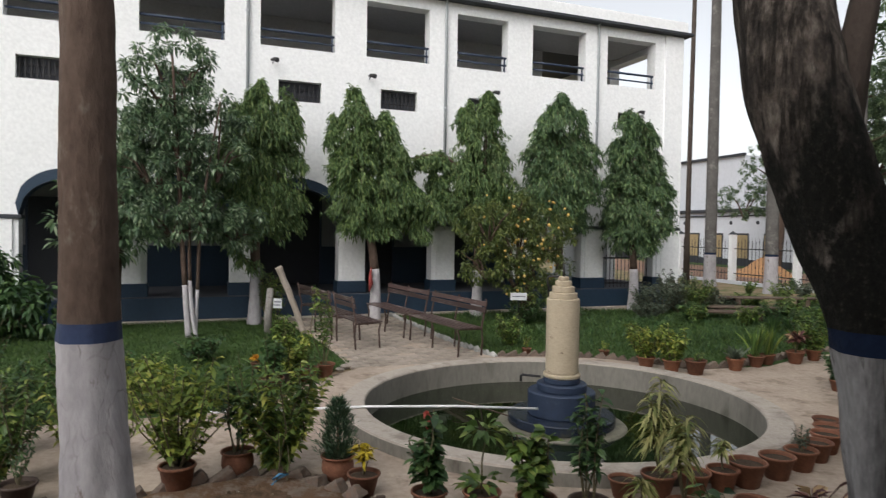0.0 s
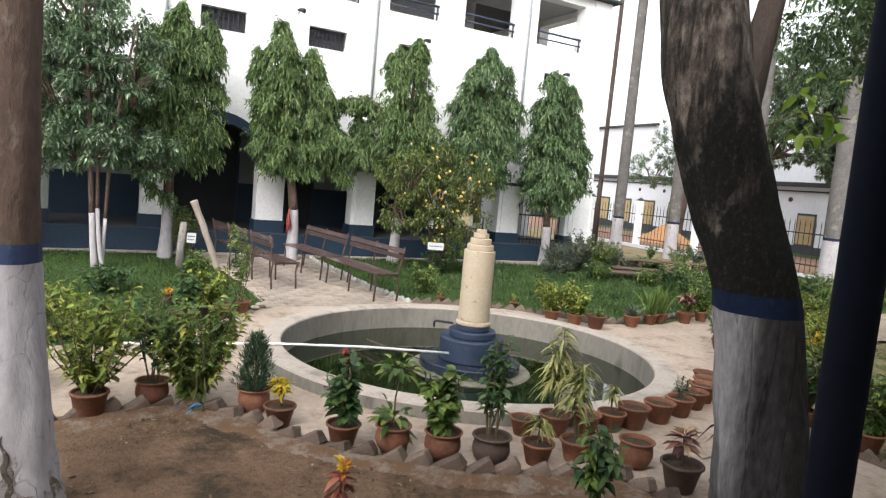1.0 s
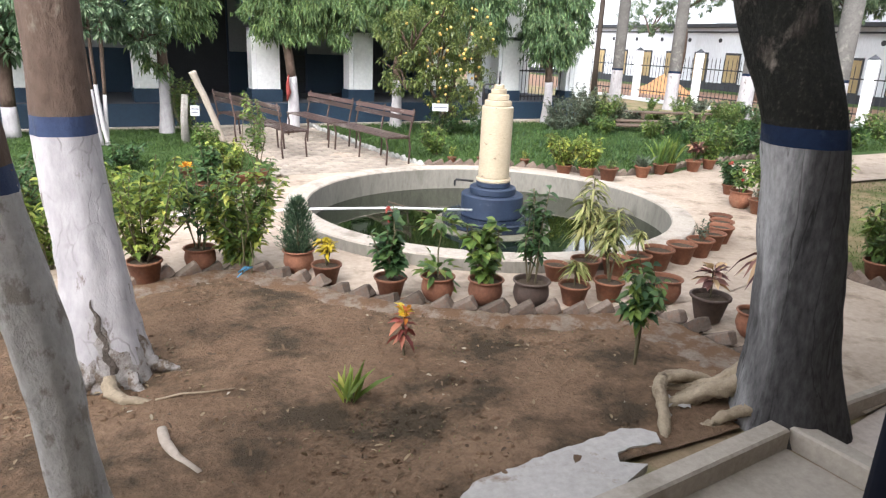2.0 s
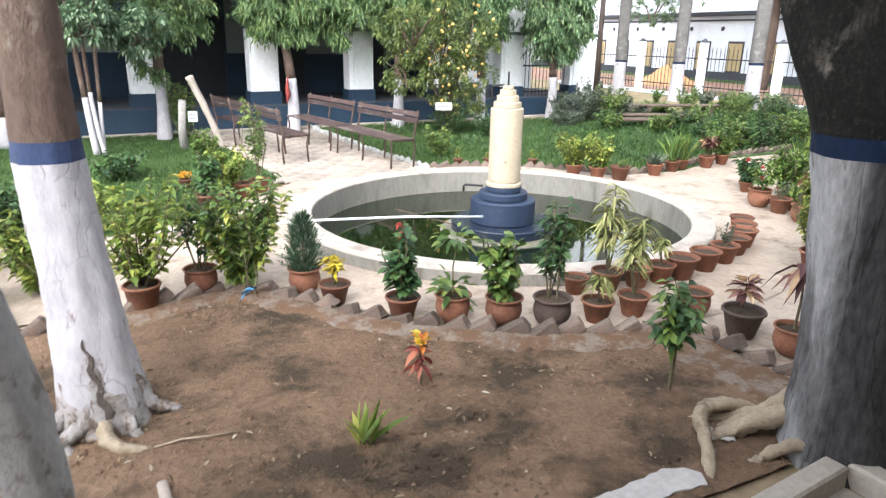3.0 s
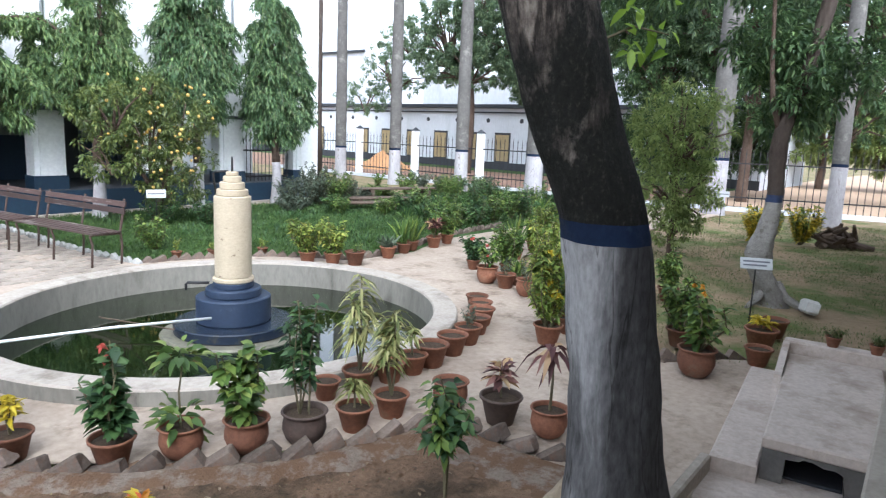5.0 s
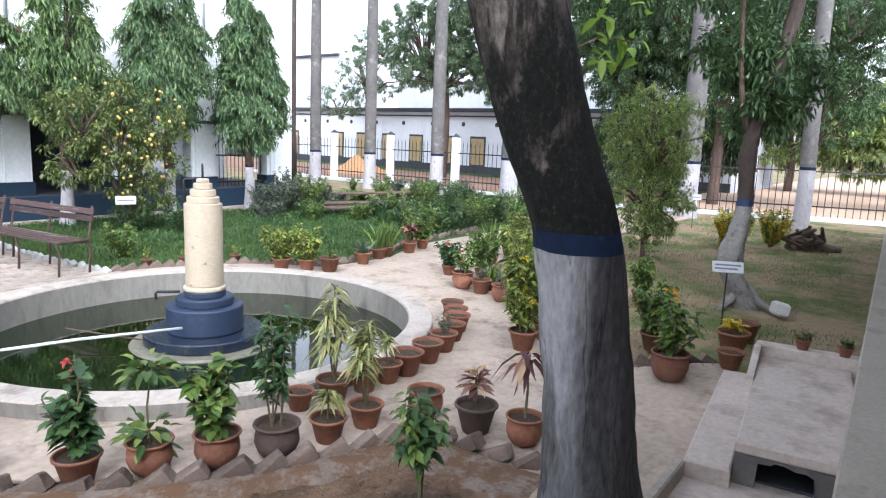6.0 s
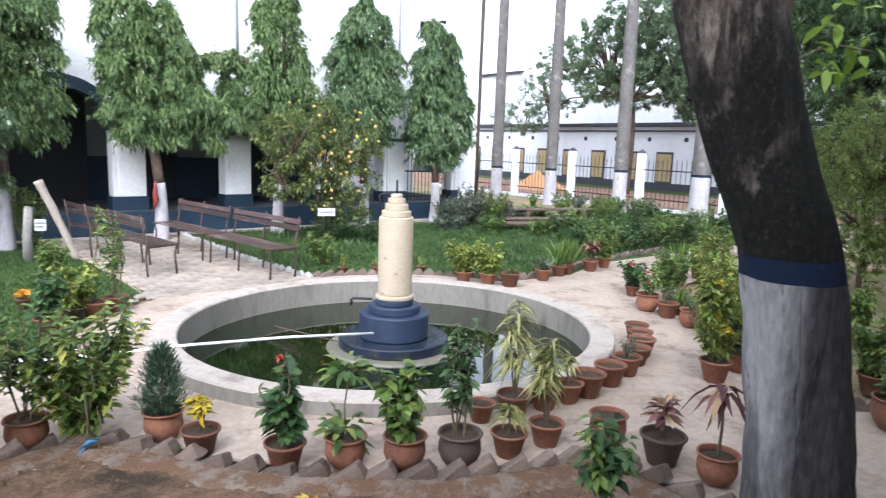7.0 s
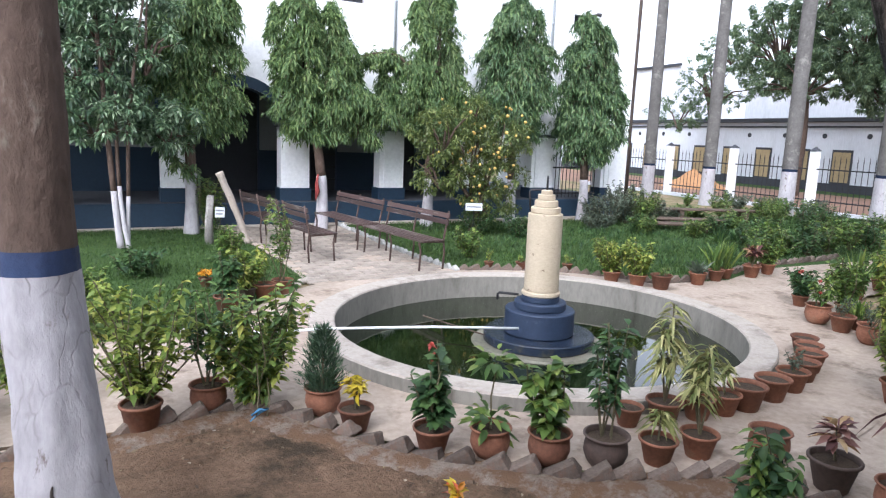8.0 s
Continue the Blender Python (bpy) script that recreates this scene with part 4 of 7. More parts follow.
# ---- iron fence ----
def fence(name_label, x, y, rz, length, first, posts, post_top=2.0):
    """A straight run of fence starting at x, y and going along its own +y."""
    t = thing("iron_fence", name_label, "fence", x, y, 0, rz)
    slab("base_wall", box_data(-0.11, 0.11, 0, length, -0.1, 0.10, 0.01), HAZEWALL, parent=t)
    ys = [first + 3.32 * k for k in range(posts)]
    for q in ys:
        p = slab("post", box_data(-0.115, 0.115, q - 0.115, q + 0.115, 0.104, post_top, 0.012), WHITEWALL, parent=t)
        v = [(-0.14, q - 0.14, post_top), (0.14, q - 0.14, post_top), (0.14, q + 0.14, post_top), (-0.14, q + 0.14, post_top), (0, q, post_top + 0.15)]
        put("cap", make_mesh("cap", v, [(3, 2, 1, 0), (0, 1, 4), (1, 2, 4), (2, 3, 4), (3, 0, 4)], DARKIN), p)
    for z in (0.4, 1.42):
        slab("rail", box_data(-0.015, 0.015, 0, length, z - 0.02, z + 0.02), IRON, parent=t)
    me = make_mesh("bar", *merge(tube([(0, 0, 0.1), (0, 0, 1.68)], [0.012, 0.012], 5), tube([(0, 0, 1.67), (0, 0, 1.86)], [0.018, 0.002], 5)), IRON)
    q = 0.1
    while q < length:
        if min((abs(q - u) for u in ys), default=9) > 0.16:
            put("bar", me, t, pose(0, q, 0))
        q += 0.19


fence("iron bar fence with white posts on a low wall", 16.25, 3.5, 0, 18.0, 2.43, 5)
fence("iron bar fence on a low wall before a dry yard", 20.6, -8.5, 19.93, 12.76, 99.0, 0)


# ---- veranda where the camera stands ----
def veranda():
    t = thing("veranda", "cement veranda with steel posts under a flat roof", "veranda", 0, -5.52, 0, 4.0, kind="structure")
    def b(name, x0, x1, y0, y1, z0, z1, mat, c=0.012):
        return slab(name, box_data(x0, x1, y0, y1, z0, z1, c), mat, parent=t)
    b("floor", -14, 14, -4.0, -0.05, -0.1, 0.5, CONC2)
    b("back_wall", -14, 14, -4.3, -4.004, -0.1, 3.9, WHITEWALL)
    b("roof", -14, 14, -4.3, 0.05, 3.7, 3.9, CEILGREY)
    return t


veranda()


def veranda_post(x):
    t = thing("veranda_post", "slim navy-black steel pipe post", "post", group="veranda posts")
    y = -5.886 + 0.06 * x
    put("pipe", make_mesh("pipe", *tube([(x, y, 0.5), (x, y, 3.7)], [0.036, 0.036], 16), NAVYPIPE, True), t)
    put("base_plate", make_mesh("base_plate", *box_data(x - 0.07, x + 0.07, y - 0.07, y + 0.07, 0.5, 0.512, 0.003), NAVYPIPE), t)


for k in (-3, -2, -1, 0, 1, 2, 3, 4):
    veranda_post(-2.575 + 2.235 * k)


def drain():
    """Covered drain beside the veranda: low step, raised slab with back kerb, dark culvert mouth."""
    t = thing("drain_channel", "cement drain with step and a covering slab over a dark culvert", "drain", 0.347, -5.01, 0, 8.9)
    def b(name, x0, x1, y0, y1, z0, z1, mat=SLABCEM, c=0.012):
        return slab(name, box_data(x0, x1, y0, y1, z0, z1, c), mat, parent=t)
    b("channel_floor", -1.3, 0.3, -0.7, 0.3, -0.1, -0.012)
    b("step", -0.075, 1.86, 0.004, 0.27, -0.1, 0.10)
    b("slab_top", 0.0, 1.90, -0.66, 0.0, 0.185, 0.26)
    b("slab_side", 0.03, 1.90, -0.12, -0.004, -0.1, 0.181, SHADECEM)
    b("slab_side", 0.03, 1.90, -0.66, -0.44, -0.1, 0.181, SHADECEM)
    rag = [(-0.44, 0.02), (-0.425, 0.13), (-0.38, 0.15), (-0.33, 0.145), (-0.27, 0.165), (-0.22, 0.168), (-0.20, 0.15), (-0.13, 0.145), (-0.12, -0.1), (-0.004, -0.1), (-0.004, 0.183), (-0.44, 0.183)]
    n = len(rag)
    slab("broken_front", ([(0.012, y, z) for y, z in rag] + [(0.08, y, z) for y, z in rag], [tuple(reversed(range(n))), tuple(range(n, 2 * n))] + [(i, (i + 1) % n, (i + 1) % n + n, i + n) for i in range(n)]), SHADECEM, parent=t)
    # Black floor sheet and back panel paint the culvert's inner darkness.
    b("culvert_shade", 0.085, 0.995, -0.434, -0.126, -0.011, 0.004, BLACKBAND)
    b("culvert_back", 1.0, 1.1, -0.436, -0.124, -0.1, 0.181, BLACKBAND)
    b("end_kerb", 1.904, 2.04, -0.72, 0.05, -0.1, 0.36)
    v = [(x, y, z) for y in (0.004, 0.055) for x, z in ((1.12, 0.10), (1.90, 0.10), (1.90, 0.355), (1.22, 0.265))]
    slab("side_kerb", (v, [(0, 1, 2, 3), (7, 6, 5, 4), (3, 2, 6, 7), (0, 3, 7, 4), (1, 5, 6, 2)]), SLABCEM, parent=t)
    return t


drain()


def tree_pit():
    t = thing("tree_pit_kerb", "low cement kerb round a sunken bay by the trunk", "kerb")
    def run(x0, y0, x1, y1, w):
        d = Vector((x1 - x0, y1 - y0, 0))
        m = pose(x0, y0, 0, 0, 0, math.degrees(math.atan2(d.y, d.x)))
        slab("kerb", moved(box_data(0, d.length, -w / 2, w / 2, -0.1, 0.10 if w > 0.114 else 0.097, 0.012), m), CONC2, parent=t)
    run(-5.2, -5.243, -1.06, -4.803, 0.112)
    run(-0.985, -4.762, -0.92, -5.75, 0.116)
    run(-0.915, -4.79, 0.232, -4.737, 0.062)
    slab("bay_floor", ([(-5.2, -5.25, -0.016), (-1.06, -4.82, -0.016), (-0.98, -5.7, -0.016), (-5.2, -5.9, -0.016)], [(0, 3, 2, 1)]), CONC2, parent=t)


tree_pit()


def margin():
    """Dusty cement spill between the saw-tooth bricks and the soil."""
    line = [(-4.3, -1.66), (-3.8, -1.47), (-3.3, -1.37), (-3.05, -1.52), (-2.80, -1.86), (-2.55, -2.18), (-2.2, -2.52), (-1.79, -2.80), (-1.45, -2.99), (-0.95, -3.15), (-0.66, -3.22), (-0.57, -3.5), (-0.55, -3.9), (-0.5, -4.3)]
    pts, _ = smooth_path([(x, y, 0, 1) for x, y in line], 130)
    v, f = [], []
    for i, p in enumerate(pts):
        d = (Vector(pts[min(i + 1, 130)]) - Vector(pts[max(i - 1, 0)])).normalized()
        n = Vector((d.y, -d.x, 0))
        w = 0.05 + 0.09 * (noise.noise(Vector((i * 0.13, 0, 5))) + 0.6) + 0.04 * noise.noise(Vector((i * 0.7, 2, 5))) + 0.0035 * max(0, i - 65)
        c = Vector(p)
        for q, h in ((-0.10, 0.03), (-0.03, 0.034), (w * 0.5, 0.03), (w, 0.016), (w + 0.05, -0.02)):
            u = c + n * q
            v.append((u.x, u.y, h + 0.010 * noise.noise(u * 9) + 0.012 * noise.noise(u * 31)))
    for i in range(130):
        f += [(5 * i + k, 5 * i + k + 5, 5 * i + k + 6, 5 * i + k + 1) for k in range(4)]
    slab("cement_margin", (v, f), MARGIN, "dusty grey cement spill beside the brick edging", "ground", smooth=True)


margin()


# ---- trees ----
def banded_trunk(t, keys, n, z0, z1, lower, band, upper, seg=20, wob=0.12, wscale=3.0, names=("whitewashed_base", "painted_band", "trunk")):
    """A trunk in three painted lengths: below z0, z0 to z1, above z1."""
    pts, rad = smooth_path(keys, n)
    def cut(za, zb, grow):
        ps, rs = [], []
        for (p, r), (q, s) in zip(zip(pts, rad), zip(pts[1:], rad[1:])):
            for f in (0.0, 0.5):
                z = p[2] + (q[2] - p[2]) * f
                if za - 1e-6 <= z <= zb + 1e-6:
                    ps.append(tuple(p[i] + (q[i] - p[i]) * f for i in range(3)))
                    rs.append((r + (s - r) * f) * grow)
            for e in (za, zb):
                if p[2] < e <= q[2]:
                    f = (e - p[2]) / (q[2] - p[2])
                    ps.append(tuple(p[i] + (q[i] - p[i]) * f for i in range(3)))
                    rs.append((r + (s - r) * f) * grow)
        o = sorted(range(len(ps)), key=lambda i: ps[i][2])
        out_p, out_r = [], []
        for i in o:
            if not out_p or ps[i][2] - out_p[-1][2] > 0.004:
                out_p.append(ps[i])
                out_r.append(rs[i])
        return out_p, out_r
    for name, za, zb, g, mat in ((names[0], -9, z0 + 0.02, 1.0, lower), (names[1], z0, z1, 1.008, band), (names[2], z1 - 0.02, 99, 1.0, upper)):
        p, r = cut(za, zb, g)
        put(name, make_mesh(name, *tube(p, r, seg, wob, wscale, False, True), mat, True), t)


def cluster_leaves(centres, spread, per, length, width, droop=0.3, sink=-0.3):
    """Tufts of leaves that point away from the tuft's centre and hang."""
    c = np.repeat(np.asarray(centres, float), per, axis=0)
    d = unit(rng.normal(0, 1, (len(c), 3)))
    base = c + d * np.asarray(spread) * rng.random((len(c), 1)) ** 0.5
    way = unit(d + np.array([0, 0, sink]) + rng.normal(0, 0.25, (len(c), 3)))
    L = length * rng.uniform(0.65, 1.2, len(c))
    return leaf_data(base, way, L, L * width / length, 0.25, droop)


def ashoka_tree(x, y, plumes, white=1.25, mat=None, cloth=False, branches=()):
    """A mast tree: each plume (tip offset x, tip z, foot offset x, foot z, half width, shoots) hangs from its own stem."""
    t = thing("ashoka_tree", "mast tree with drooping glossy leaves and whitewashed trunk", "tree", x, y, 0, 0, group="trees along the arcade")
    tipx, tipz = plumes[0][:2]
    keys = [(0, 0, -0.05, 0.15), (0.02, 0, 0.6, 0.115), (tipx * 0.1, 0, white + 0.2, 0.095), (tipx * 0.6, 0, tipz * 0.6, 0.06), (tipx, 0, tipz * 0.97, 0.012)]
    pts, rad = smooth_path(keys, 24)
    lo = [i for i, p in enumerate(pts) if p[2] <= white]
    put("whitewashed_base", make_mesh("whitewashed_base", *tube([pts[i] for i in lo], [rad[i] * 1.02 for i in lo], 12, 0.1), WHITEBARK, True), t)
    put("trunk", make_mesh("trunk", *tube(pts[lo[-1]:], rad[lo[-1]:], 10, 0.1), BARK, True), t)
    sets, twig = [], []
    def hanging(p0, d, out, drop):
        """One shoot from p0 that goes out along d and hangs; leaves in two ranks along it."""
        n = 9
        s = np.linspace(0.25, 1.0, n)[:, None]
        p = p0 + d * out * s + np.array([0, 0, 1.0]) * (0.30 * s - 1.0 * s ** 2) * drop
        twig.append(tube([tuple(p0), tuple(p[3]), tuple(p[8])], [0.009, 0.006, 0.003], 4, cap=False))
        p = np.repeat(p, 4, axis=0) + rng.normal(0, 0.03, (4 * n, 3))
        way = unit(d * 0.45 + np.array([0, 0, -0.6]) + rng.normal(0, 0.6, (4 * n, 3)))
        L = rng.uniform(0.06, 0.135, 4 * n)
        sets.append(leaf_data(p, way, L, L * 0.30, 0.3, 0.45))
    prof_f, prof_w = (0.0, 0.10, 0.30, 0.55, 0.80, 1.0), (0.20, 0.56, 0.88, 1.0, 0.98, 0.78)
    for tx, tz, fx, fz, w, count in plumes:
        nodes = [(rng.random() ** 0.85, rng.uniform(0, 2 * math.pi), rng.uniform(0.5, 1.22)) for _ in range(max(8, count // 10))]
        for k in range(int(count * 1.25)):
            f, a, reach = nodes[k % len(nodes)]
            f = min(1.0, max(0.0, f + rng.normal(0, 0.022)))
            a += rng.normal(0, 0.22)
            if k % 4 == 0:
                f, a, reach = rng.random() ** 0.9, rng.uniform(0, 2 * math.pi), rng.uniform(0.6, 1.0)
            d = np.array([math.cos(a), math.sin(a) * 0.8, 0])
            out = w * float(np.interp(f, prof_f, prof_w)) * reach * rng.uniform(0.8, 1.1)
            hanging(np.array([tx + (fx - tx) * f, 0, tz + (fz - tz) * f + 0.10]), d, out, 0.18 + 0.42 * out)
        # a loose upright tip
        p = np.array([tx, 0, tz - 0.35]) + np.linspace(0, 1, 26)[:, None] * np.array([0.03, 0, 0.42]) + rng.normal(0, 0.02, (26, 3))
        sets.append(leaf_data(p, unit(rng.normal(0, 0.6, (26, 3)) + np.array([0, 0, 0.1])), rng.uniform(0.08, 0.15, 26), 0.04, 0.25, 0.45))
    for bpts, w, count in branches:
        p, r = smooth_path([(*q, 0.03) for q in bpts], 20)
        put("branch", make_mesh("branch", *tube(p, [0.035 - 0.0012 * i for i in range(21)], 6), BARK, True), t)
        for k in range(count):
            i = int(rng.integers(6, 21))
            a = rng.uniform(0, 2 * math.pi)
            out = w * rng.uniform(0.4, 1.1)
            hanging(np.array(p[i]) + rng.normal(0, 0.04, 3), np.array([math.cos(a), math.sin(a), 0]), out, 0.22 + 0.45 * out)
    put("crown", leaf_mesh("crown", mat or ASHOKA, *sets), t)
    tagged(put("twig_mass", make_mesh("twig_mass", *merge(*twig), TWIG), t), kind="stuff")
    if cloth:
        put("cloth", make_mesh("cloth", *tube([(-0.1, -0.13, 1.15), (-0.13, -0.15, 0.95), (-0.12, -0.16, 0.8), (-0.15, -0.13, 0.62)], [0.012, 0.04, 0.055, 0.015], 8, 0.4, 9), REDCLOTH, True), t, None, "red cloth tied to the trunk")
    return t


ashoka_tree(-3.06, 7.40, [(0.08, 4.85, 0.0, 1.9, 0.70, 470), (0.58, 4.75, 0.40, 2.0, 0.56, 310), (-0.40, 4.4, -0.25, 1.8, 0.54, 280)], 1.3, branches=((((-0.1, -0.1, 1.9), (-0.35, -0.2, 2.0), (-0.3, -0.3, 1.5), (0.1, -0.3, 1.05)), 0.2, 22),))
ashoka_tree(-0.53, 7.62, [(-0.50, 4.95, -0.32, 1.95, 0.68, 450), (0.20, 4.45, 0.25, 2.0, 0.54, 310), (-0.95, 4.35, -0.72, 2.7, 0.30, 90), (0.55, 3.35, 0.75, 1.85, 0.46, 170)], 1.25, cloth=True,
            branches=((((0.0, 0, 2.2), (0.5, -0.1, 2.75), (1.0, -0.15, 2.7), (1.45, -0.2, 2.35)), 0.34, 90),))
ashoka_tree(1.90, 7.78, [(0.20, 5.10, 0.05, 1.9, 0.62, 380), (-0.30, 4.88, -0.25, 2.1, 0.50, 250), (0.55, 3.9, 0.62, 2.0, 0.48, 170), (-0.95, 3.65, -0.95, 2.3, 0.30, 110)], 1.2,
            branches=((((-0.1, 0, 3.0), (-0.7, -0.1, 3.55), (-1.2, -0.15, 3.65), (-1.75, -0.15, 3.5)), 0.24, 60),))
ashoka_tree(4.10, 7.92, [(-0.06, 5.20, -0.05, 2.2, 0.98, 470), (0.45, 4.85, 0.45, 2.4, 0.62, 190), (-0.45, 4.80, -0.55, 2.4, 0.60, 190)], 1.2, ASHOKADARK)
ashoka_tree(6.28, 8.05, [(-0.22, 5.05, 0.05, 1.6, 0.90, 450), (0.35, 4.75, 0.35, 2.0, 0.62, 190), (-0.55, 4.2, -0.40, 2.0, 0.50, 140), (0.85, 3.3, 0.85, 2.0, 0.40, 90)], 1.2, ASHOKADARK)


def broad_tree(x, y, stems, blobs, leaf, mat, name, label, per=26, white=0.8, trunkmat=BARK, group=""):
    """stems: lists of (x, y, z, r) keys; blobs: (x, y, z, radius x, y, z, tufts)."""
    t = thing(name, label, "tree", x, y, 0, 0, group=group)
    for keys in stems:
        p, r = smooth_path(keys, 16)
        lo = [i for i, q in enumerate(p) if q[2] <= white]
        if len(lo) > 1:
            put("whitewashed_base", make_mesh("whitewashed_base", *tube([p[i] for i in lo], [r[i] * 1.02 for i in lo], 10, 0.1), WHITEBARK, True), t)
        k = lo[-1] if lo else 0
        put("trunk", make_mesh("trunk", *tube(p[k:], r[k:], 10, 0.1), trunkmat, True), t)
    sets, limbs = [], []
    for bx, by, bz, rx, ry, rz, n in blobs:
        d = unit(rng.normal(0, 1, (n, 3)))
        c = np.array([bx, by, bz]) + d * np.array([rx, ry, rz]) * (0.45 + 0.6 * rng.random((n, 1)) ** 0.7)
        sets.append(cluster_leaves(c, 0.8 * leaf, per, leaf, leaf * 0.36))
        for q in c[:max(4, n // 12)]:
            m = (np.array([bx, by, bz - rz * 0.4]) + q) / 2
            limbs.append(tube([(bx, by, bz - rz * 0.8), tuple(m), tuple(q)], [0.03 * rx + 0.012, 0.02 * rx + 0.008, 0.008], 5, cap=False))
    put("crown", leaf_mesh("crown", mat, *sets), t)
    tagged(put("limb_mass", make_mesh("limb_mass", *merge(*limbs), trunkmat), t), kind="stuff")
    return t


broad_tree(-4.22, 5.95, [[(0, 0, -0.05, 0.06), (-0.08, 0, 1.0, 0.045), (-0.15, 0.05, 2.2, 0.04), (-0.3, 0, 5.0, 0.02)],
                       [(0.1, 0.02, -0.05, 0.04), (0.13, 0, 0.7, 0.032), (0.2, 0, 2.2, 0.028), (0.5, 0, 4.2, 0.015)],
                       [(0.12, -0.05, 0.0, 0.04), (0.05, -0.05, 0.5, 0.035), (0.0, 0, 1.3, 0.03), (0.0, 0.1, 2.5, 0.02)]],
           [(-0.35, 0.3, 4.6, 0.85, 0.8, 0.9, 62), (-0.6, 0.3, 3.3, 0.8, 0.8, 1.0, 110), (-0.05, 0.2, 3.5, 0.5, 0.6, 1.0, 60), (-0.3, 0.2, 2.2, 0.9, 0.8, 0.6, 80), (0.75, 0.4, 2.0, 0.55, 0.5, 0.4, 45), (0.45, 0.2, 3.5, 0.55, 0.6, 0.9, 34), (-0.1, 0.3, 4.95, 0.5, 0.5, 0.6, 16)],
           0.105, MANGO, "mango_tree", "dark-leaved tree on slim whitewashed stems in the lawn", 46, 1.05)
broad_tree(-5.6, 7.15, [[(0, 0, -0.05, 0.14), (0.0, 0, 1.0, 0.11), (0.1, 0, 2.2, 0.09), (0.1, 0, 3.8, 0.03)]],
           [(0.0, 0, 3.0, 0.9, 0.7, 1.1, 110), (-0.2, 0, 1.9, 0.8, 0.6, 0.7, 70)], 0.17, MANGO, "broadleaf_tree", "dark broadleaf tree with whitewashed trunk by the arcade", 26, 0.6)
broad_tree(-7.9, 6.5, [[(0, 0, -0.05, 0.06), (0.0, 0, 0.8, 0.05), (0.1, 0, 1.6, 0.02)]],
           [(0.0, 0, 0.95, 0.9, 0.8, 0.75, 120), (0.9, -0.3, 0.6, 0.7, 0.6, 0.5, 60)], 0.16, DARKSHRUB, "garden_bush", "large dark green bush in the lawn", 24, 0.0)


def orange_tree(x, y):
    t = broad_tree(x, y, [[(0, 0, -0.05, 0.07), (0.05, 0, 0.5, 0.05), (-0.4, 0.1, 1.4, 0.03), (-0.6, 0.1, 2.4, 0.012)],
                          [(0.1, 0, -0.05, 0.05), (0.2, 0, 0.7, 0.04), (0.55, 0, 1.6, 0.02), (0.7, 0, 2.3, 0.01)],
                          [(0.05, 0.05, 0.3, 0.04), (0.0, 0.1, 1.2, 0.03), (0.1, 0.1, 2.6, 0.01)]],
                   [(-0.7, 0, 2.1, 0.7, 0.7, 0.5, 75), (0.6, 0, 2.0, 0.7, 0.65, 0.6, 75), (-0.75, 0, 1.35, 0.7, 0.7, 0.5, 55), (0.45, 0, 1.2, 0.75, 0.7, 0.5, 60), (0.35, -0.1, 0.65, 0.7, 0.5, 0.35, 45), (0.0, 0, 2.6, 0.35, 0.4, 0.22, 18), (-0.05, 0, 1.7, 0.6, 0.6, 0.7, 60)],
                   0.085, CITRUS, "orange_tree", "small citrus tree carrying ripe orange fruit", 34, 0.0)
    me = make_mesh("fruit", *lathe([(0.004, -0.035), (0.025, -0.028), (0.037, 0.0), (0.026, 0.027), (0.004, 0.035)], 10), FRUIT, True)
    for _ in range(58):
        d = unit(rng.normal(0, 1, 3))
        d[1] = -abs(d[1]) * 0.8 - 0.05
        c = ((-0.5, 0, 2.1), (0.55, 0, 1.95), (0.05, 0, 1.25))[int(rng.integers(3))]
        p = np.array(c) + d * np.array([0.75, 0.72, 0.7])
        s = rng.uniform(0.6, 0.95)
        put("fruit", me, t, pose(*p) @ Matrix.Scale(s, 4))


orange_tree(2.4, 6.55)


def royal_palm(x, y, r=0.25, band=1.3, h=14.0):
    t = thing("royal_palm", "tall grey palm trunk with whitewashed foot and navy band", "palm", x, y, 0, 0, group="palms along the fence")
    a, b = 0.0, 0.12 * (y < 0)
    banded_trunk(t, [(0, 0, -0.05, r * 1.22), (0, 0, 0.35, r * 1.08), (0, 0, 1.4, r), (a * 0.5, b * 0.5, 4.5, r * 0.95), (a, b, h, r * 0.75)], 40, band - 0.04, band + 0.04, WHITEBARK, DARKBAND, PALMBARK, 18, 0.035, 2.0)
    put("crownshaft", make_mesh("crownshaft", *tube([(a, b, h), (a, b, h + 0.6), (a, b, h + 1.1)], [r * 0.6, r * 0.5, r * 0.2], 12), SHRUB, True), t)
    sets = []
    for k in range(11):
        an = 2 * math.pi * k / 11 + rng.uniform(-0.2, 0.2)
        d = np.array([math.cos(an), math.sin(an), 0])
        s = np.linspace(0.1, 1, 34)[:, None]
        p = np.array([a, b, h + 1.0]) + d * 2.4 * s + np.array([0, 0, 1]) * (0.9 * s - 1.7 * s ** 2)
        sd = np.array([-d[1], d[0], 0])
        for g in (-1, 1):
            sets.append(leaf_data(p, np.tile(sd * g + d * 0.5 + np.array([0, 0, -0.3]), (34, 1)), 0.5, 0.05, 0.1, 0.3))
    put("fronds", leaf_mesh("fronds", SHRUB, *sets), t)
    return t


for px, py, pr, pb in ((14.25, 14.82, 0.22, 1.25), (14.28, 11.78, 0.215, 1.29), (14.3, 8.58, 0.225, 1.38), (14.3, 5.6, 0.27, 1.38), (15.7, 0.42, 0.30, 1.55), (15.6, -2.62, 0.19, 1.55)):
    royal_palm(px, py, pr, pb)


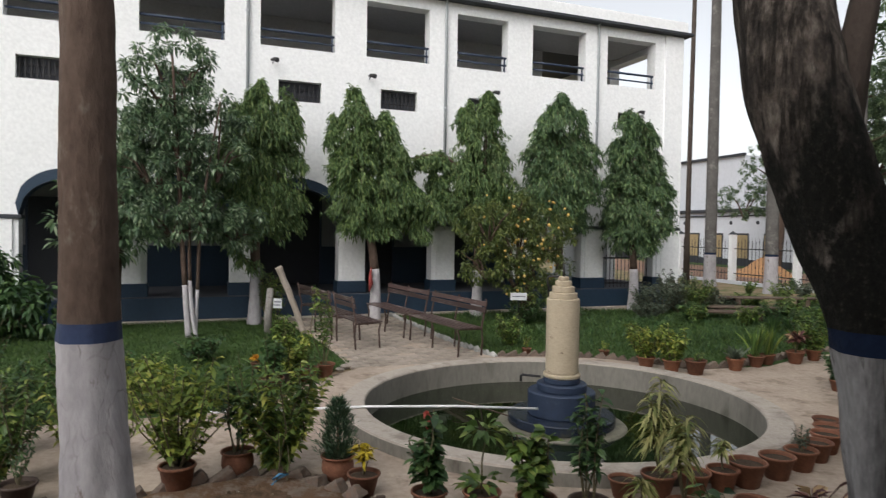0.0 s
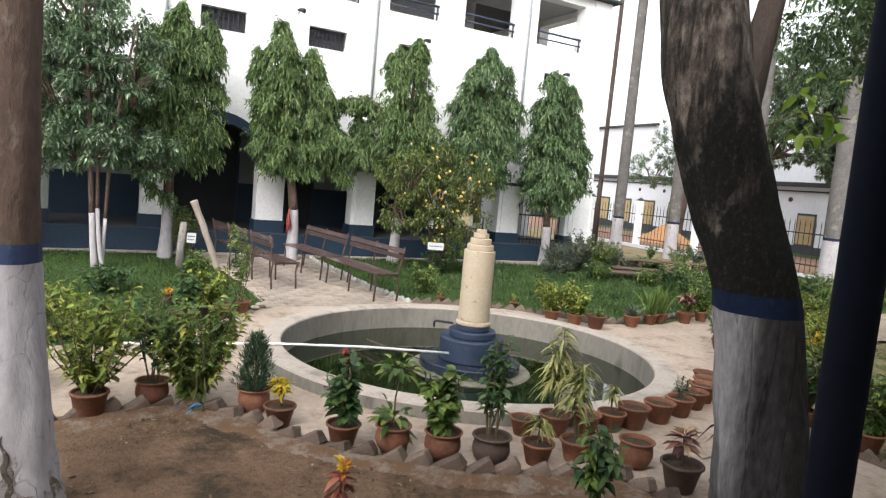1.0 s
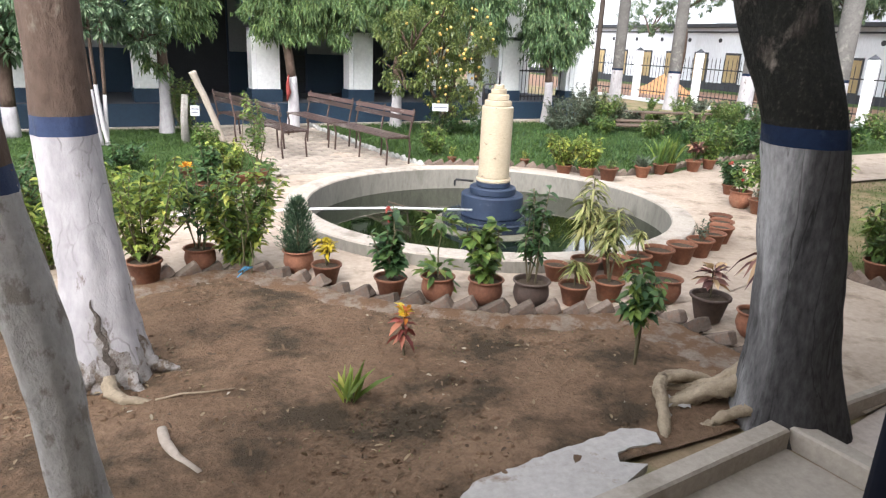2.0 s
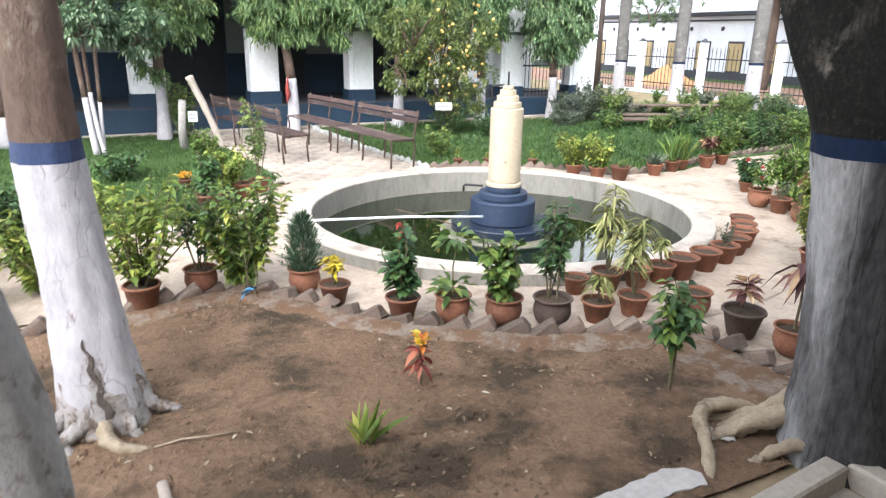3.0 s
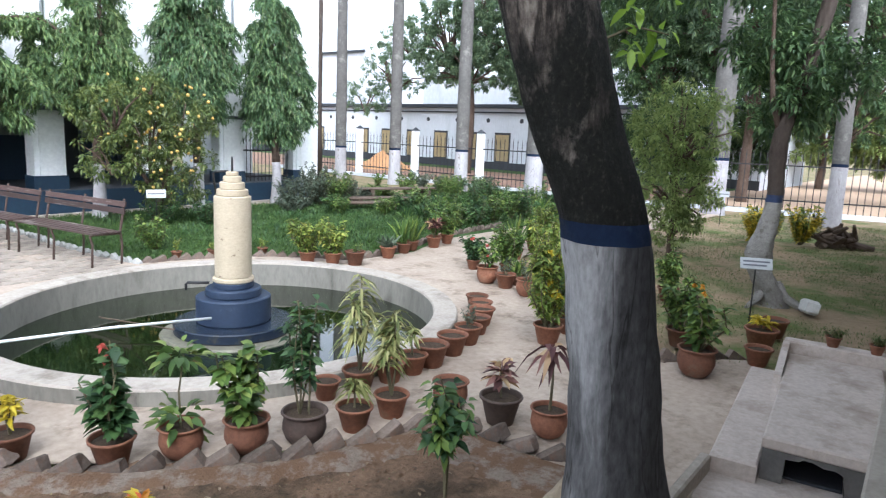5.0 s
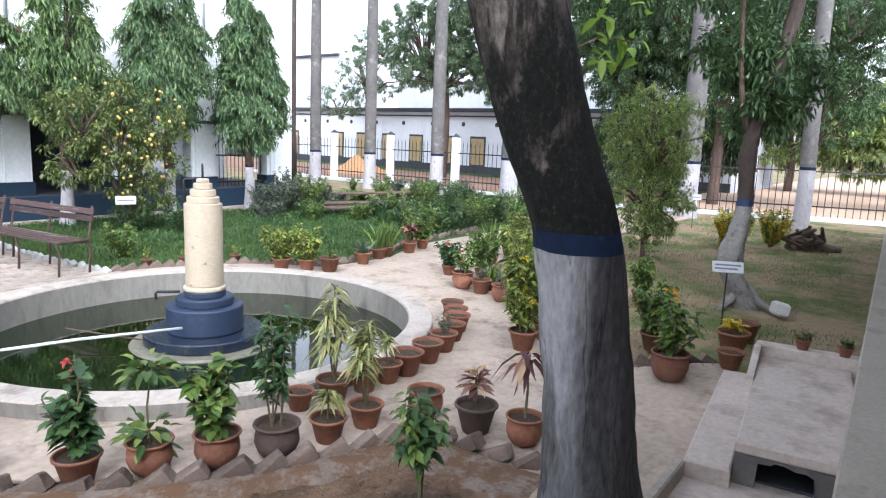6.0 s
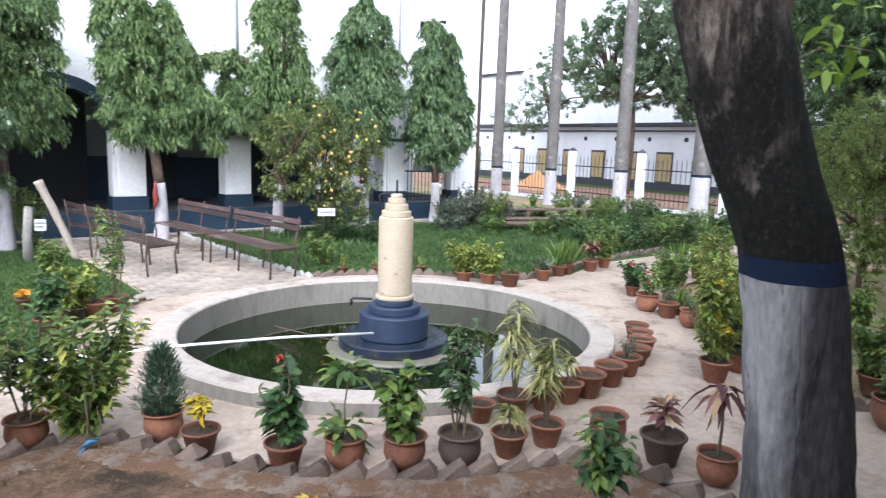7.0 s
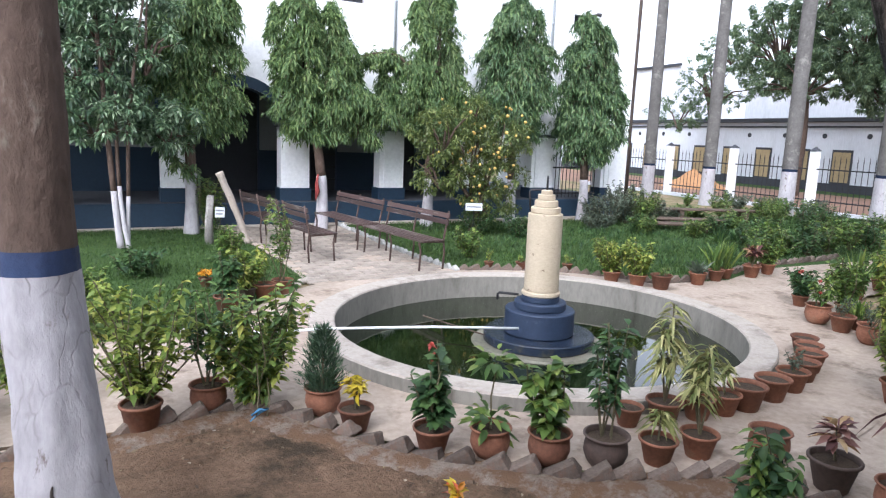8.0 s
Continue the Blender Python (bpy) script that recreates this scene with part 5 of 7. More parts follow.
def slim_pole():
    t = thing("slim_palm", "thin dark palm trunk by the fence", "palm", 13.75, 15.55, 0, 0)
    put("trunk", make_mesh("trunk", *tube([(0, 0, -0.05), (0, 0.02, 2), (0, 0, 5), (0, -0.1, 14)], [0.13, 0.10, 0.09, 0.08], 12, 0.05), LIMBBARK, True), t)


slim_pole()


def whitewashed_tree(x, y):
    """The big banded trunk at the bed's edge, with a hollow in its flared foot."""
    t = thing("whitewashed_tree", "thick brown trunk whitewashed below a navy band, hollow at the foot", "tree", x, y, 0, 0)
    keys = [(0.115, -0.22, -0.08, 0.255), (0.10, -0.20, 0.10, 0.220), (0.075, -0.155, 0.35, 0.192), (0.052, -0.10, 0.7, 0.174), (0.02, -0.04, 1.05, 0.160), (0, 0, 1.4, 0.152), (-0.01, 0, 2.2, 0.140), (-0.02, 0.02, 3.2, 0.132), (-0.1, 0.1, 4.6, 0.12), (-0.1, 0.1, 7.5, 0.08)]
    banded_trunk(t, keys, 60, 1.343, 1.445, WHITEBARK, BLUEBAND, BARK, 40, 0.10, 4.0)
    foot = Matrix.Translation((0.10, -0.19, 0))
    p, r = smooth_path([k for k in keys[:4]], 30)
    v, f = tube(p, [q * 1.012 for q in r], 40, 0.10, 4.0, False, True)
    for k in range(40):
        a = 2 * math.pi * k / 40
        top = 0.20 + 0.17 * noise.noise(Vector((math.cos(a) * 1.6, math.sin(a) * 1.6, 3.0))) + 0.10 * noise.noise(Vector((math.cos(a) * 6, math.sin(a) * 6, 8.0)))
        for i in range(31):
            x0, y0, z0 = v[i * 40 + k]
            if z0 > top:
                c = Vector(p[i])
                v[i * 40 + k] = (c.x + (x0 - c.x) * 0.97, c.y + (y0 - c.y) * 0.97, z0)
    put("foot_bark", make_mesh("foot_bark", v, [q for q in f if max(v[e][2] for e in q) < 0.55], FOOTBARK, True), t, None, "rough brown bark showing through worn limewash")
    for a, l, r in ((-22, 0.42, 0.042), (-62, 0.36, 0.035), (-118, 0.40, 0.05), (-155, 0.34, 0.045), (100, 0.34, 0.045)):
        d = Vector((math.cos(radians(a)), math.sin(radians(a)), 0))
        e = Vector((-d.y, d.x, 0)) * rng.normal(0, 0.05)
        p, _ = smooth_path([(*(d * 0.15 + Vector((0, 0, 0.17))), 1), (*(d * 0.225 + Vector((0, 0, 0.065))), 1), (*(d * (0.5 * l + 0.12) + e + Vector((0, 0, 0.015))), 1), (*(d * l - e + Vector((0, 0, -0.05))), 1)], 22)
        put("root", make_mesh("root", *tube(p, [r * (1.1 - 0.022 * i) for i in range(23)], 12, 0.55, 9), FOOTBARK, True), t, foot)
    p, _ = smooth_path([(-0.02, -0.20, 0.06, 1), (0.0, -0.32, 0.03, 1), (0.06, -0.40, 0.012, 1), (0.16, -0.43, -0.005, 1), (0.25, -0.40, -0.04, 1)], 30)
    put("root", make_mesh("root", *tube(p, [0.042 - 0.0008 * i for i in range(31)], 14, 0.5, 9), ROOTBARK, True), t, foot)
    def recess(name, z0, z1, wide, out, mat, label):
        """A ragged upright patch that follows the trunk's rough skin."""
        v, f = [], []
        ps, rs = smooth_path(keys[:5], 70)
        for i in range(22):
            z = z0 + (z1 - z0) * i / 21
            q = min(range(71), key=lambda e: abs(ps[e][2] - z))
            c = Vector(ps[q])
            w = wide * (1 - (i / 21) ** 2.2) * (1 + 0.4 * math.sin(i * 1.3) * math.cos(i * 0.7)) + 0.003
            mid = 0.02 - 0.09 * (z - 0.03) + 0.010 * math.sin(i * 0.9)
            for k in range(7):
                a = -math.pi / 2 + (mid + w * (k - 3) / 3) / rs[q]
                d = Vector((math.cos(a), math.sin(a), 0))
                r = rs[q] * (1 + 0.10 * noise.noise(c * 2.0 + d * 1.8) + 0.05 * noise.noise(c * 8.4 + d * 4.0)) + (out if 0 < k < 6 else -0.006)
                v.append((c.x + d.x * r, c.y + d.y * r, z))
        for i in range(21):
            f += [(7 * i + k, 7 * i + k + 1, 7 * i + k + 8, 7 * i + k + 7) for k in range(6)]
        put(name, make_mesh(name, v, f, mat, True), t, None, label)
    recess("rotten_wood", 0.0, 0.42, 0.055, 0.005, FOOTBARK, "brown wood laid bare round the hollow")
    # Flush strip of rotten wood; its dark colour stands in for the hollow's shaded depth.
    recess("hollow", 0.09, 0.50, 0.022, 0.009, HOLLOWWOOD, "dark rotted hollow")
    sets = [cluster_leaves(np.array([-0.1, 0.1, 7.8]) + unit(rng.normal(0, 1, (50, 3))) * np.array([1.3, 1.3, 0.9]), 0.14, 20, 0.17, 0.06)]
    put("crown", leaf_mesh("crown", MANGO, *sets), t)
    return t


whitewashed_tree(-4.232, -2.61)


def pale_tree(x, y):
    t = thing("pale_barked_tree", "pale flaking trunk with a navy painted band", "tree", x, y, 0, 0)
    banded_trunk(t, [(0.05, 0.0, -0.08, 0.12), (0.01, 0, 0.3, 0.092), (-0.02, 0, 0.7, 0.086), (-0.07, 0, 1.1, 0.083), (-0.13, 0, 1.5, 0.083), (-0.2, 0, 2.4, 0.08), (-0.2, 0, 4.4, 0.07), (-0.2, 0, 7, 0.05)], 50, 1.42, 1.50, PALEBARK, BLUEBAND, BARK, 24, 0.16, 5.0, names=("flaking_base", "painted_band", "trunk"))
    sets = [cluster_leaves(np.array([-0.1, 0.0, 7.3]) + unit(rng.normal(0, 1, (40, 3))) * np.array([1.1, 1.1, 0.8]), 0.14, 20, 0.17, 0.06)]
    put("crown", leaf_mesh("crown", MANGO, *sets), t)


pale_tree(-4.22, -4.44)


def dark_tree(x, y):
    """The leaning dark trunk beside the drain, with spreading roots and a leafy sprout."""
    t = thing("leaning_dark_tree", "leaning dark trunk, grey whitewash below a navy band, spreading roots", "tree", x, y, 0, 0)
    keys = [(0.15, -0.12, -0.10, 0.34), (0.13, -0.12, 0.12, 0.27), (0.10, -0.10, 0.45, 0.225), (0.05, -0.05, 1.0, 0.205), (0.0, 0.0, 1.52, 0.196), (-0.08, 0.16, 2.0, 0.205), (-0.185, 0.27, 2.5, 0.222), (-0.235, 0.35, 3.0, 0.195), (-0.27, 0.46, 3.6, 0.165), (-0.3, 0.6, 4.6, 0.13), (-0.3, 0.8, 7.4, 0.08)]
    banded_trunk(t, keys, 80, 1.488, 1.580, OLDWASH, DARKBAND, MOSSSHADEBARK, 48, 0.11, 3.0)
    p, r = smooth_path([(-0.14, 0.20, 2.25, 0.13), (-0.06, 0.20, 2.58, 0.10), (0.04, 0.19, 2.90, 0.066), (0.11, 0.20, 3.4, 0.056), (0.3, 0.3, 5.2, 0.04)], 30)
    put("fork", make_mesh("fork", *tube(p, r, 20, 0.15, 4.0), LIMBBARK, True), t)
    for pts, r in (([(0.05, 0.25, -0.03), (-0.05, 0.3, 0.04), (-0.2, 0.34, 0.09), (-0.36, 0.33, 0.10), (-0.45, 0.24, 0.085), (-0.53, 0.12, 0.05), (-0.62, 0.02, 0.0), (-0.68, -0.05, -0.05)], 0.05),
                   ([(0.1, 0.0, 0.34), (-0.03, 0.06, 0.16), (-0.2, 0.14, 0.08), (-0.35, 0.2, 0.03), (-0.48, 0.2, -0.03)], 0.06),
                   ([(0.1, -0.12, 0.3), (-0.07, -0.1, 0.12), (-0.25, -0.04, 0.04), (-0.42, 0.0, -0.03)], 0.045),
                   ([(0.1, 0.1, 0.22), (-0.1, 0.2, 0.08), (-0.25, 0.24, 0.03), (-0.4, 0.26, -0.03)], 0.04),
                   ([(0.1, 0.05, 0.3), (-0.1, 0.25, 0.06), (-0.35, 0.4, 0.0), (-0.5, 0.42, -0.03)], 0.045)):
        p, _ = smooth_path([(*q, 0.1) for q in pts], 40)
        p = [(a + 0.02 * noise.noise(Vector((a * 9, b * 9, 1))), b + 0.02 * noise.noise(Vector((a * 9, b * 9, 7))), c + 0.012 * noise.noise(Vector((a * 12, b * 12, 4)))) for a, b, c in p]
        put("root", make_mesh("root", *tube(p, [r * (1.0 - 0.55 * i / 40) for i in range(41)], 12, 0.45, 11), ROOTBARK, True), t, None, "pale tan exposed root")
    put("sprout_stem", make_mesh("sprout_stem", *tube([(-0.02, 0.14, 2.34), (0.2, 0.05, 2.45), (0.44, -0.02, 2.44)], [0.007, 0.005, 0.003], 6), TWIG), t)
    b, w = [], []
    for i in range(26):
        f = rng.uniform(0.25, 1.05)
        b.append((-0.02 + 0.48 * f, 0.12 - 0.15 * f, (2.40 if i % 3 else 2.56) + rng.uniform(-0.07, 0.07)))
        w.append((rng.uniform(-0.4, 1), rng.uniform(-0.7, 0.7), rng.uniform(-0.6, 0.1)))
    put("sprout_leaves", leaf_mesh("sprout_leaves", BRIGHT, leaf_data(b, w, rng.uniform(0.055, 0.10, 26), 0.045, 0.15, 0.3)), t, None, "bright green young leaves")
    sets = [cluster_leaves(np.array([0.0, 0.8, 7.8]) + unit(rng.normal(0, 1, (60, 3))) * np.array([1.6, 1.5, 0.9]), 0.16, 20, 0.2, 0.08)]
    put("crown", leaf_mesh("crown", MANGO, *sets), t)
    return t


dark_tree(-0.95, -4.543)


def bent_tree(x, y):
    t = thing("bent_tree", "bent grey trunk with roots, whitewash and navy band in dry lawn", "tree", x, y, 0, 0)
    banded_trunk(t, [(0.12, -0.02, -0.08, 0.24), (0.02, 0.0, 0.12, 0.17), (-0.10, 0.11, 0.42, 0.14), (-0.12, 0.14, 0.68, 0.145), (-0.09, 0.10, 0.95, 0.115), (-0.05, 0.06, 1.3, 0.092), (-0.06, 0.07, 1.75, 0.095), (-0.05, 0.06, 2.15, 0.10), (0.064, -0.077, 2.7, 0.082), (0.13, -0.15, 3.2, 0.08), (0.19, -0.22, 3.7, 0.078), (0.32, -0.38, 4.8, 0.06)], 60, 1.27, 1.36, LICHENBARK, BLUEBAND, LIMBBARK, 18, 0.25, 5.0)
    put("branch", make_mesh("branch", *tube([(-0.06, 0.07, 2.05), (-0.16, 0.19, 2.5), (-0.20, 0.24, 3.0), (-0.22, 0.28, 3.6), (-0.25, 0.35, 4.6)], [0.045, 0.032, 0.028, 0.024, 0.015], 10, 0.1), BARK, True), t)
    for a, l in ((-100, 0.55), (-30, 0.5), (160, 0.45)):
        d = Vector((math.cos(radians(a)), math.sin(radians(a)), 0))
        p, _ = smooth_path([(*(d * 0.08 + Vector((0.05, 0, 0.22))), 1), (*(d * 0.24 + Vector((0.05, 0, 0.07))), 1), (*(d * l + Vector((0.05, 0, -0.04))), 1)], 16)
        put("root", make_mesh("root", *tube(p, [0.07 - 0.003 * i for i in range(17)], 10, 0.4, 8), LICHENBARK, True), t)
    sets = []
    # High clusters lie out of view, enlarged to shade the dry lawn.
    for c, s, n in (((0.6, -0.2, 4.9), (1.6, 1.6, 0.9), 200), ((-0.8, 1.2, 4.6), (1.9, 1.8, 1.0), 320), ((0.6, 2.8, 4.6), (1.9, 1.8, 1.0), 280), ((2.4, 1.0, 5.0), (2.0, 2.0, 0.9), 220), ((0.3, 0.4, 3.2), (0.6, 0.6, 0.5), 60), ((0.1, 0.05, 2.35), (0.35, 0.35, 0.35), 22), ((0.2, -0.1, 2.85), (0.7, 0.7, 0.6), 90)):
        d = unit(rng.normal(0, 1, (n, 3)))
        sets.append(cluster_leaves(np.array(c) + d * np.array(s) * (0.5 + 0.5 * rng.random((n, 1))), 0.12, 34, 0.095, 0.036))
    put("crown", leaf_mesh("crown", SHADELEAF, *sets), t)


bent_tree(5.2, -3.80)

# trees and bushes behind and in the far beds
broad_tree(23.0, 15.2, [[(0, 0, -0.05, 0.22), (0.1, 0, 3, 0.2), (0.1, 0.2, 6, 0.12)]],
           [(0, -2.4, 6.6, 2.0, 2.4, 1.9, 340), (0, 1.4, 6.9, 2.0, 2.6, 2.0, 240), (-0.5, -0.4, 5.2, 1.8, 3.4, 1.0, 170), (0, -4.6, 6.6, 1.8, 2.0, 1.9, 270), (-0.3, -3.9, 4.7, 1.4, 1.4, 1.3, 170), (0, -0.5, 8.6, 1.8, 2.6, 1.0, 120)], 0.16, FARLEAF, "shade_tree", "large spreading shade tree behind the fence", 60, 0.0)
broad_tree(25.0, 22.5, [[(0, 0, -0.05, 0.25), (0.2, 0, 3, 0.2), (-0.3, 0.5, 6, 0.1)]],
           [(0, 0, 5.6, 1.9, 2.4, 1.6, 120), (-0.5, 2.0, 4.0, 1.6, 2.2, 1.2, 70), (0, -1.0, 7.4, 1.5, 1.8, 1.2, 70)], 0.15, FARLEAF, "shade_tree", "light-crowned tree in front of the far wing", 40, 0.0)
broad_tree(23.0, 3.0, [[(0, 0, -0.05, 0.35), (0.2, 0, 3, 0.28), (-0.5, 0.5, 6, 0.15)]],
           [(-1.0, 0, 6.6, 3.2, 3.2, 2.4, 420), (0, -4, 5.6, 3.0, 3.0, 2.6, 420), (0, 3.5, 6.6, 2.4, 2.4, 2.0, 260)], 0.18, FARLEAF, "shade_tree", "large spreading shade tree behind the fence", 50, 0.0)
broad_tree(24.5, -11.0, [[(0, 0, -0.05, 0.35), (0.2, 0, 3, 0.28), (-0.5, 0.5, 5, 0.15)]],
           [(-1.0, 0, 3.6, 3.4, 3.6, 2.4, 330), (0, 4.8, 3.2, 2.4, 2.6, 1.9, 220), (0, -6, 3.8, 3.0, 3.4, 2.4, 240)], 0.19, FARLEAF, "shade_tree", "dense green trees beyond the dry yard", 56, 0.0)
broad_tree(7.75, -1.5, [[(0, 0, -0.05, 0.05), (0.0, 0, 0.8, 0.04), (0.1, 0, 2.4, 0.02)], [(0.1, 0.05, -0.05, 0.04), (0.2, 0, 0.8, 0.03), (-0.2, 0, 2.0, 0.015)]],
           [(0.0, 0, 2.2, 0.85, 0.85, 0.8, 230), (0.1, 0, 1.2, 0.75, 0.75, 0.6, 160), (0.0, 0.0, 0.6, 0.5, 0.5, 0.4, 60)], 0.08, LIGHTSHRUB, "tall_shrub", "tall loose light green shrub in the dry lawn", 30, 0.0)
broad_tree(21.0, 1.2, [[(0, 0, -0.05, 0.2), (0.0, 0, 2.0, 0.17), (0.1, 0, 5.0, 0.08)]],
           [(0.0, -0.3, 4.0, 2.0, 2.3, 1.6, 260), (0.4, -2.9, 3.4, 1.7, 1.9, 1.6, 220), (0.2, 0.9, 6.2, 2.3, 2.5, 1.4, 260), (0.3, -3.4, 6.4, 2.3, 2.3, 1.3, 260), (0.2, 3.5, 4.7, 1.8, 1.7, 1.7, 420), (0.2, 4.2, 6.6, 1.8, 1.8, 1.3, 260)], 0.13, SHADELEAF, "broadleaf_tree", "green broadleaf tree behind the palms", 50, 0.0)
for tx, ty, tz in ((33.0, -9.0, 3.4), (34.0, -3.5, 3.2), (33.5, 1.2, 3.6), (35.0, -15.0, 4.0)):
    broad_tree(tx, ty, [[(0, 0, -0.05, 0.2), (0.1, 0, 1.5, 0.17), (0.1, 0.2, 3, 0.1)]],
               [(0, 0, tz, 2.2, 2.6, 2.3, 170), (0.5, 2.2, tz - 0.6, 1.8, 2.0, 1.8, 100), (0.3, -2.2, tz - 0.4, 1.8, 2.0, 1.9, 110)], 0.26, LIGHTSHRUB, "shade_tree", "light green tree beyond the dry yard", 40, 0.0)
broad_tree(24.0, 3.8, [[(0, 0, -0.05, 0.12), (0.1, 0, 1.0, 0.1), (0.1, 0.1, 2.4, 0.05)]],
           [(0, 0.3, 2.2, 1.3, 1.6, 1.5, 190), (0.2, 2.6, 2.0, 1.2, 1.5, 1.4, 150), (0.2, -1.8, 2.2, 1.2, 1.3, 1.5, 130)], 0.24, SHADELEAF, "shade_tree", "low leafy tree in front of the far wing", 26, 0.0)


# ---- pots and potted plants ----
def pot_profile(style):
    """Outer and inner outline of a clay pot of rim diameter 1 and height 0.8 (thick rolled rim)."""
    if style == "round":
        return [(0.0, 0.0), (0.27, 0.0), (0.30, 0.02), (0.40, 0.16), (0.465, 0.36), (0.455, 0.54), (0.425, 0.67), (0.435, 0.72), (0.485, 0.745), (0.50, 0.765), (0.492, 0.79), (0.45, 0.795), (0.43, 0.77), (0.42, 0.66)]
    if style == "straight":
        return [(0.0, 0.0), (0.34, 0.0), (0.355, 0.02), (0.45, 0.74), (0.49, 0.75), (0.50, 0.81), (0.485, 0.84), (0.44, 0.84), (0.425, 0.80), (0.415, 0.74)]
    return [(0.0, 0.0), (0.29, 0.0), (0.305, 0.02), (0.445, 0.70), (0.475, 0.71), (0.495, 0.725), (0.50, 0.775), (0.488, 0.80), (0.455, 0.80), (0.44, 0.775), (0.425, 0.66)]


def stems_and_leaves(spec):
    """Leaves and stems of a plant as raw data, about the origin at soil height."""
    kind, h, w = spec
    st, lv = [], []
    def stem(p0, p1, r, bend=0.1):
        a, b = np.array(p0, float), np.array(p1, float)
        m = (a + b) / 2 + rng.normal(0, bend, 3) * np.array([1, 1, 0.3]) * np.linalg.norm(b - a)
        st.append(tube([tuple(a), tuple(m), tuple(b)], [r, r * 0.8, r * 0.5], 5, cap=False))
        return a, m, b
    def along(a, m, b, n, f0=0.3):
        f = rng.uniform(f0, 1.0, n)[:, None]
        return (1 - f) ** 2 * a + 2 * f * (1 - f) * m + f ** 2 * b
    if kind in ("bush", "thin"):
        ns = int(12 + 14 * h) if kind == "bush" else 6
        for i in range(ns):
            a = rng.uniform(0, 2 * math.pi)
            r = w * rng.uniform(0.2, 1.0) ** 0.7
            top = np.array([math.cos(a) * r, math.sin(a) * r, h * rng.uniform(0.6, 1.0)])
            s = stem((math.cos(a) * 0.03, math.sin(a) * 0.03, 0), top, 0.007)
            n = 54
            p = along(*s, n, 0.12 if kind == "bush" else 0.3)
            d = unit(np.column_stack([rng.normal(0, 1, (n, 2)), rng.uniform(-0.3, 0.7, n)]))
            L = rng.uniform(0.035, 0.10, n)
            lv.append(leaf_data(p, d, L, L * 0.46, 0.25, 0.35))
    elif kind == "broad":
        for i in range(9):
            a = rng.uniform(0, 2 * math.pi)
            r = w * rng.uniform(0.15, 0.9)
            top = np.array([math.cos(a) * r, math.sin(a) * r, h * rng.uniform(0.45, 1.0)])
            s = stem((0.01 * math.cos(a), 0.01 * math.sin(a), 0), top, 0.009)
            n = 34
            p = along(*s, n, 0.2)
            d = unit(np.column_stack([rng.normal(0, 1, (n, 2)), rng.uniform(-0.25, 0.5, n)]))
            L = rng.uniform(0.055, 0.125, n)
            lv.append(leaf_data(p, d, L, L * 0.58, 0.15, 0.25))
    elif kind == "sapling":
        for i in range(6):
            a = rng.uniform(0, 2 * math.pi)
            r = w * rng.uniform(0.2, 0.8)
            s = stem((0, 0, 0), (0.02 * math.cos(a), 0.02 * math.sin(a), h * 0.45), 0.008, 0.02)
            s = stem(s[2] * rng.uniform(0.7, 1), (math.cos(a) * r, math.sin(a) * r, h * rng.uniform(0.4, 1.0)), 0.005)
            n = 24
            p = along(*s, n, 0.1)
            d = unit(np.column_stack([rng.normal(0, 1, (n, 2)), rng.uniform(-0.35, 0.3, n)]))
            L = rng.uniform(0.05, 0.11, n)
            lv.append(leaf_data(p, d, L, L * 0.5, 0.2, 0.35))
    elif kind == "tufted":
        s = stem((0, 0, 0), (rng.normal(0, 0.03), rng.normal(0, 0.03), h * 0.85), 0.008, 0.04)
        for zc, n, sp in ((h * 0.88, 34, w * 0.85), (h * 0.16, 44, w * 1.25)):
            d = unit(rng.normal(0, 1, (n, 3)) * np.array([1, 1, 0.5]))
            p = np.array([0, 0, zc]) + d * sp * rng.random((n, 1)) * 0.7
            L = rng.uniform(0.07, 0.12, n)
            lv.append(leaf_data(p, d + np.array([0, 0, 0.1]), L, L * 0.5, 0.2, 0.3))
    elif kind == "croton":
        for i in range(5):
            a = 2 * math.pi * i / 5 + rng.uniform(-0.4, 0.4)
            top = np.array([math.cos(a) * w * 0.4, math.sin(a) * w * 0.4, h * rng.uniform(0.55, 0.8)])
            s = stem((0, 0, 0), top, 0.006, 0.05)
            n = 20
            p = along(*s, n, 0.6)
            d = unit(np.column_stack([rng.normal(0, 1, (n, 2)), rng.uniform(-0.1, 0.9, n)]))
            L = rng.uniform(0.6, 1.0, n) * w
            lv.append(leaf_data(p, d, L, L * 0.3, 0.25, 0.35))
    elif kind == "dracaena":
        heads = 1 if h < 0.3 else 3 if h < 0.6 else 4
        for k in range(heads):
            a = rng.uniform(0, 2 * math.pi)
            f = 1.0 if k == 0 else rng.uniform(0.4, 0.85)
            o = 0.0 if k == 0 else rng.uniform(0.3, 0.6) * w
            s = stem((0, 0, 0), (math.cos(a) * o, math.sin(a) * o, h * 0.85 * f), 0.009, 0.05)
            n = 56
            p = along(*s, n, 0.62)
            d = unit(np.column_stack([rng.normal(0, 1, (n, 2)), rng.uniform(0.0, 1.2, n)]))
            L = rng.uniform(0.6, 1.2, n) * w
            lv.append(leaf_data(p, d, L, 0.023, 0.3, 0.8))
    elif kind == "spiky":
        n = 34
        d = unit(np.column_stack([rng.normal(0, 0.55 if h < 0.5 else 0.24, (n, 2)), np.ones(n)]))
        lv.append(leaf_data(np.column_stack([rng.normal(0, 0.03, (n, 2)), np.zeros(n)]), d, rng.uniform(0.7, 1.1, n) * h, 0.035, 0.2, 0.25))
    elif kind == "blades":
        n = 13
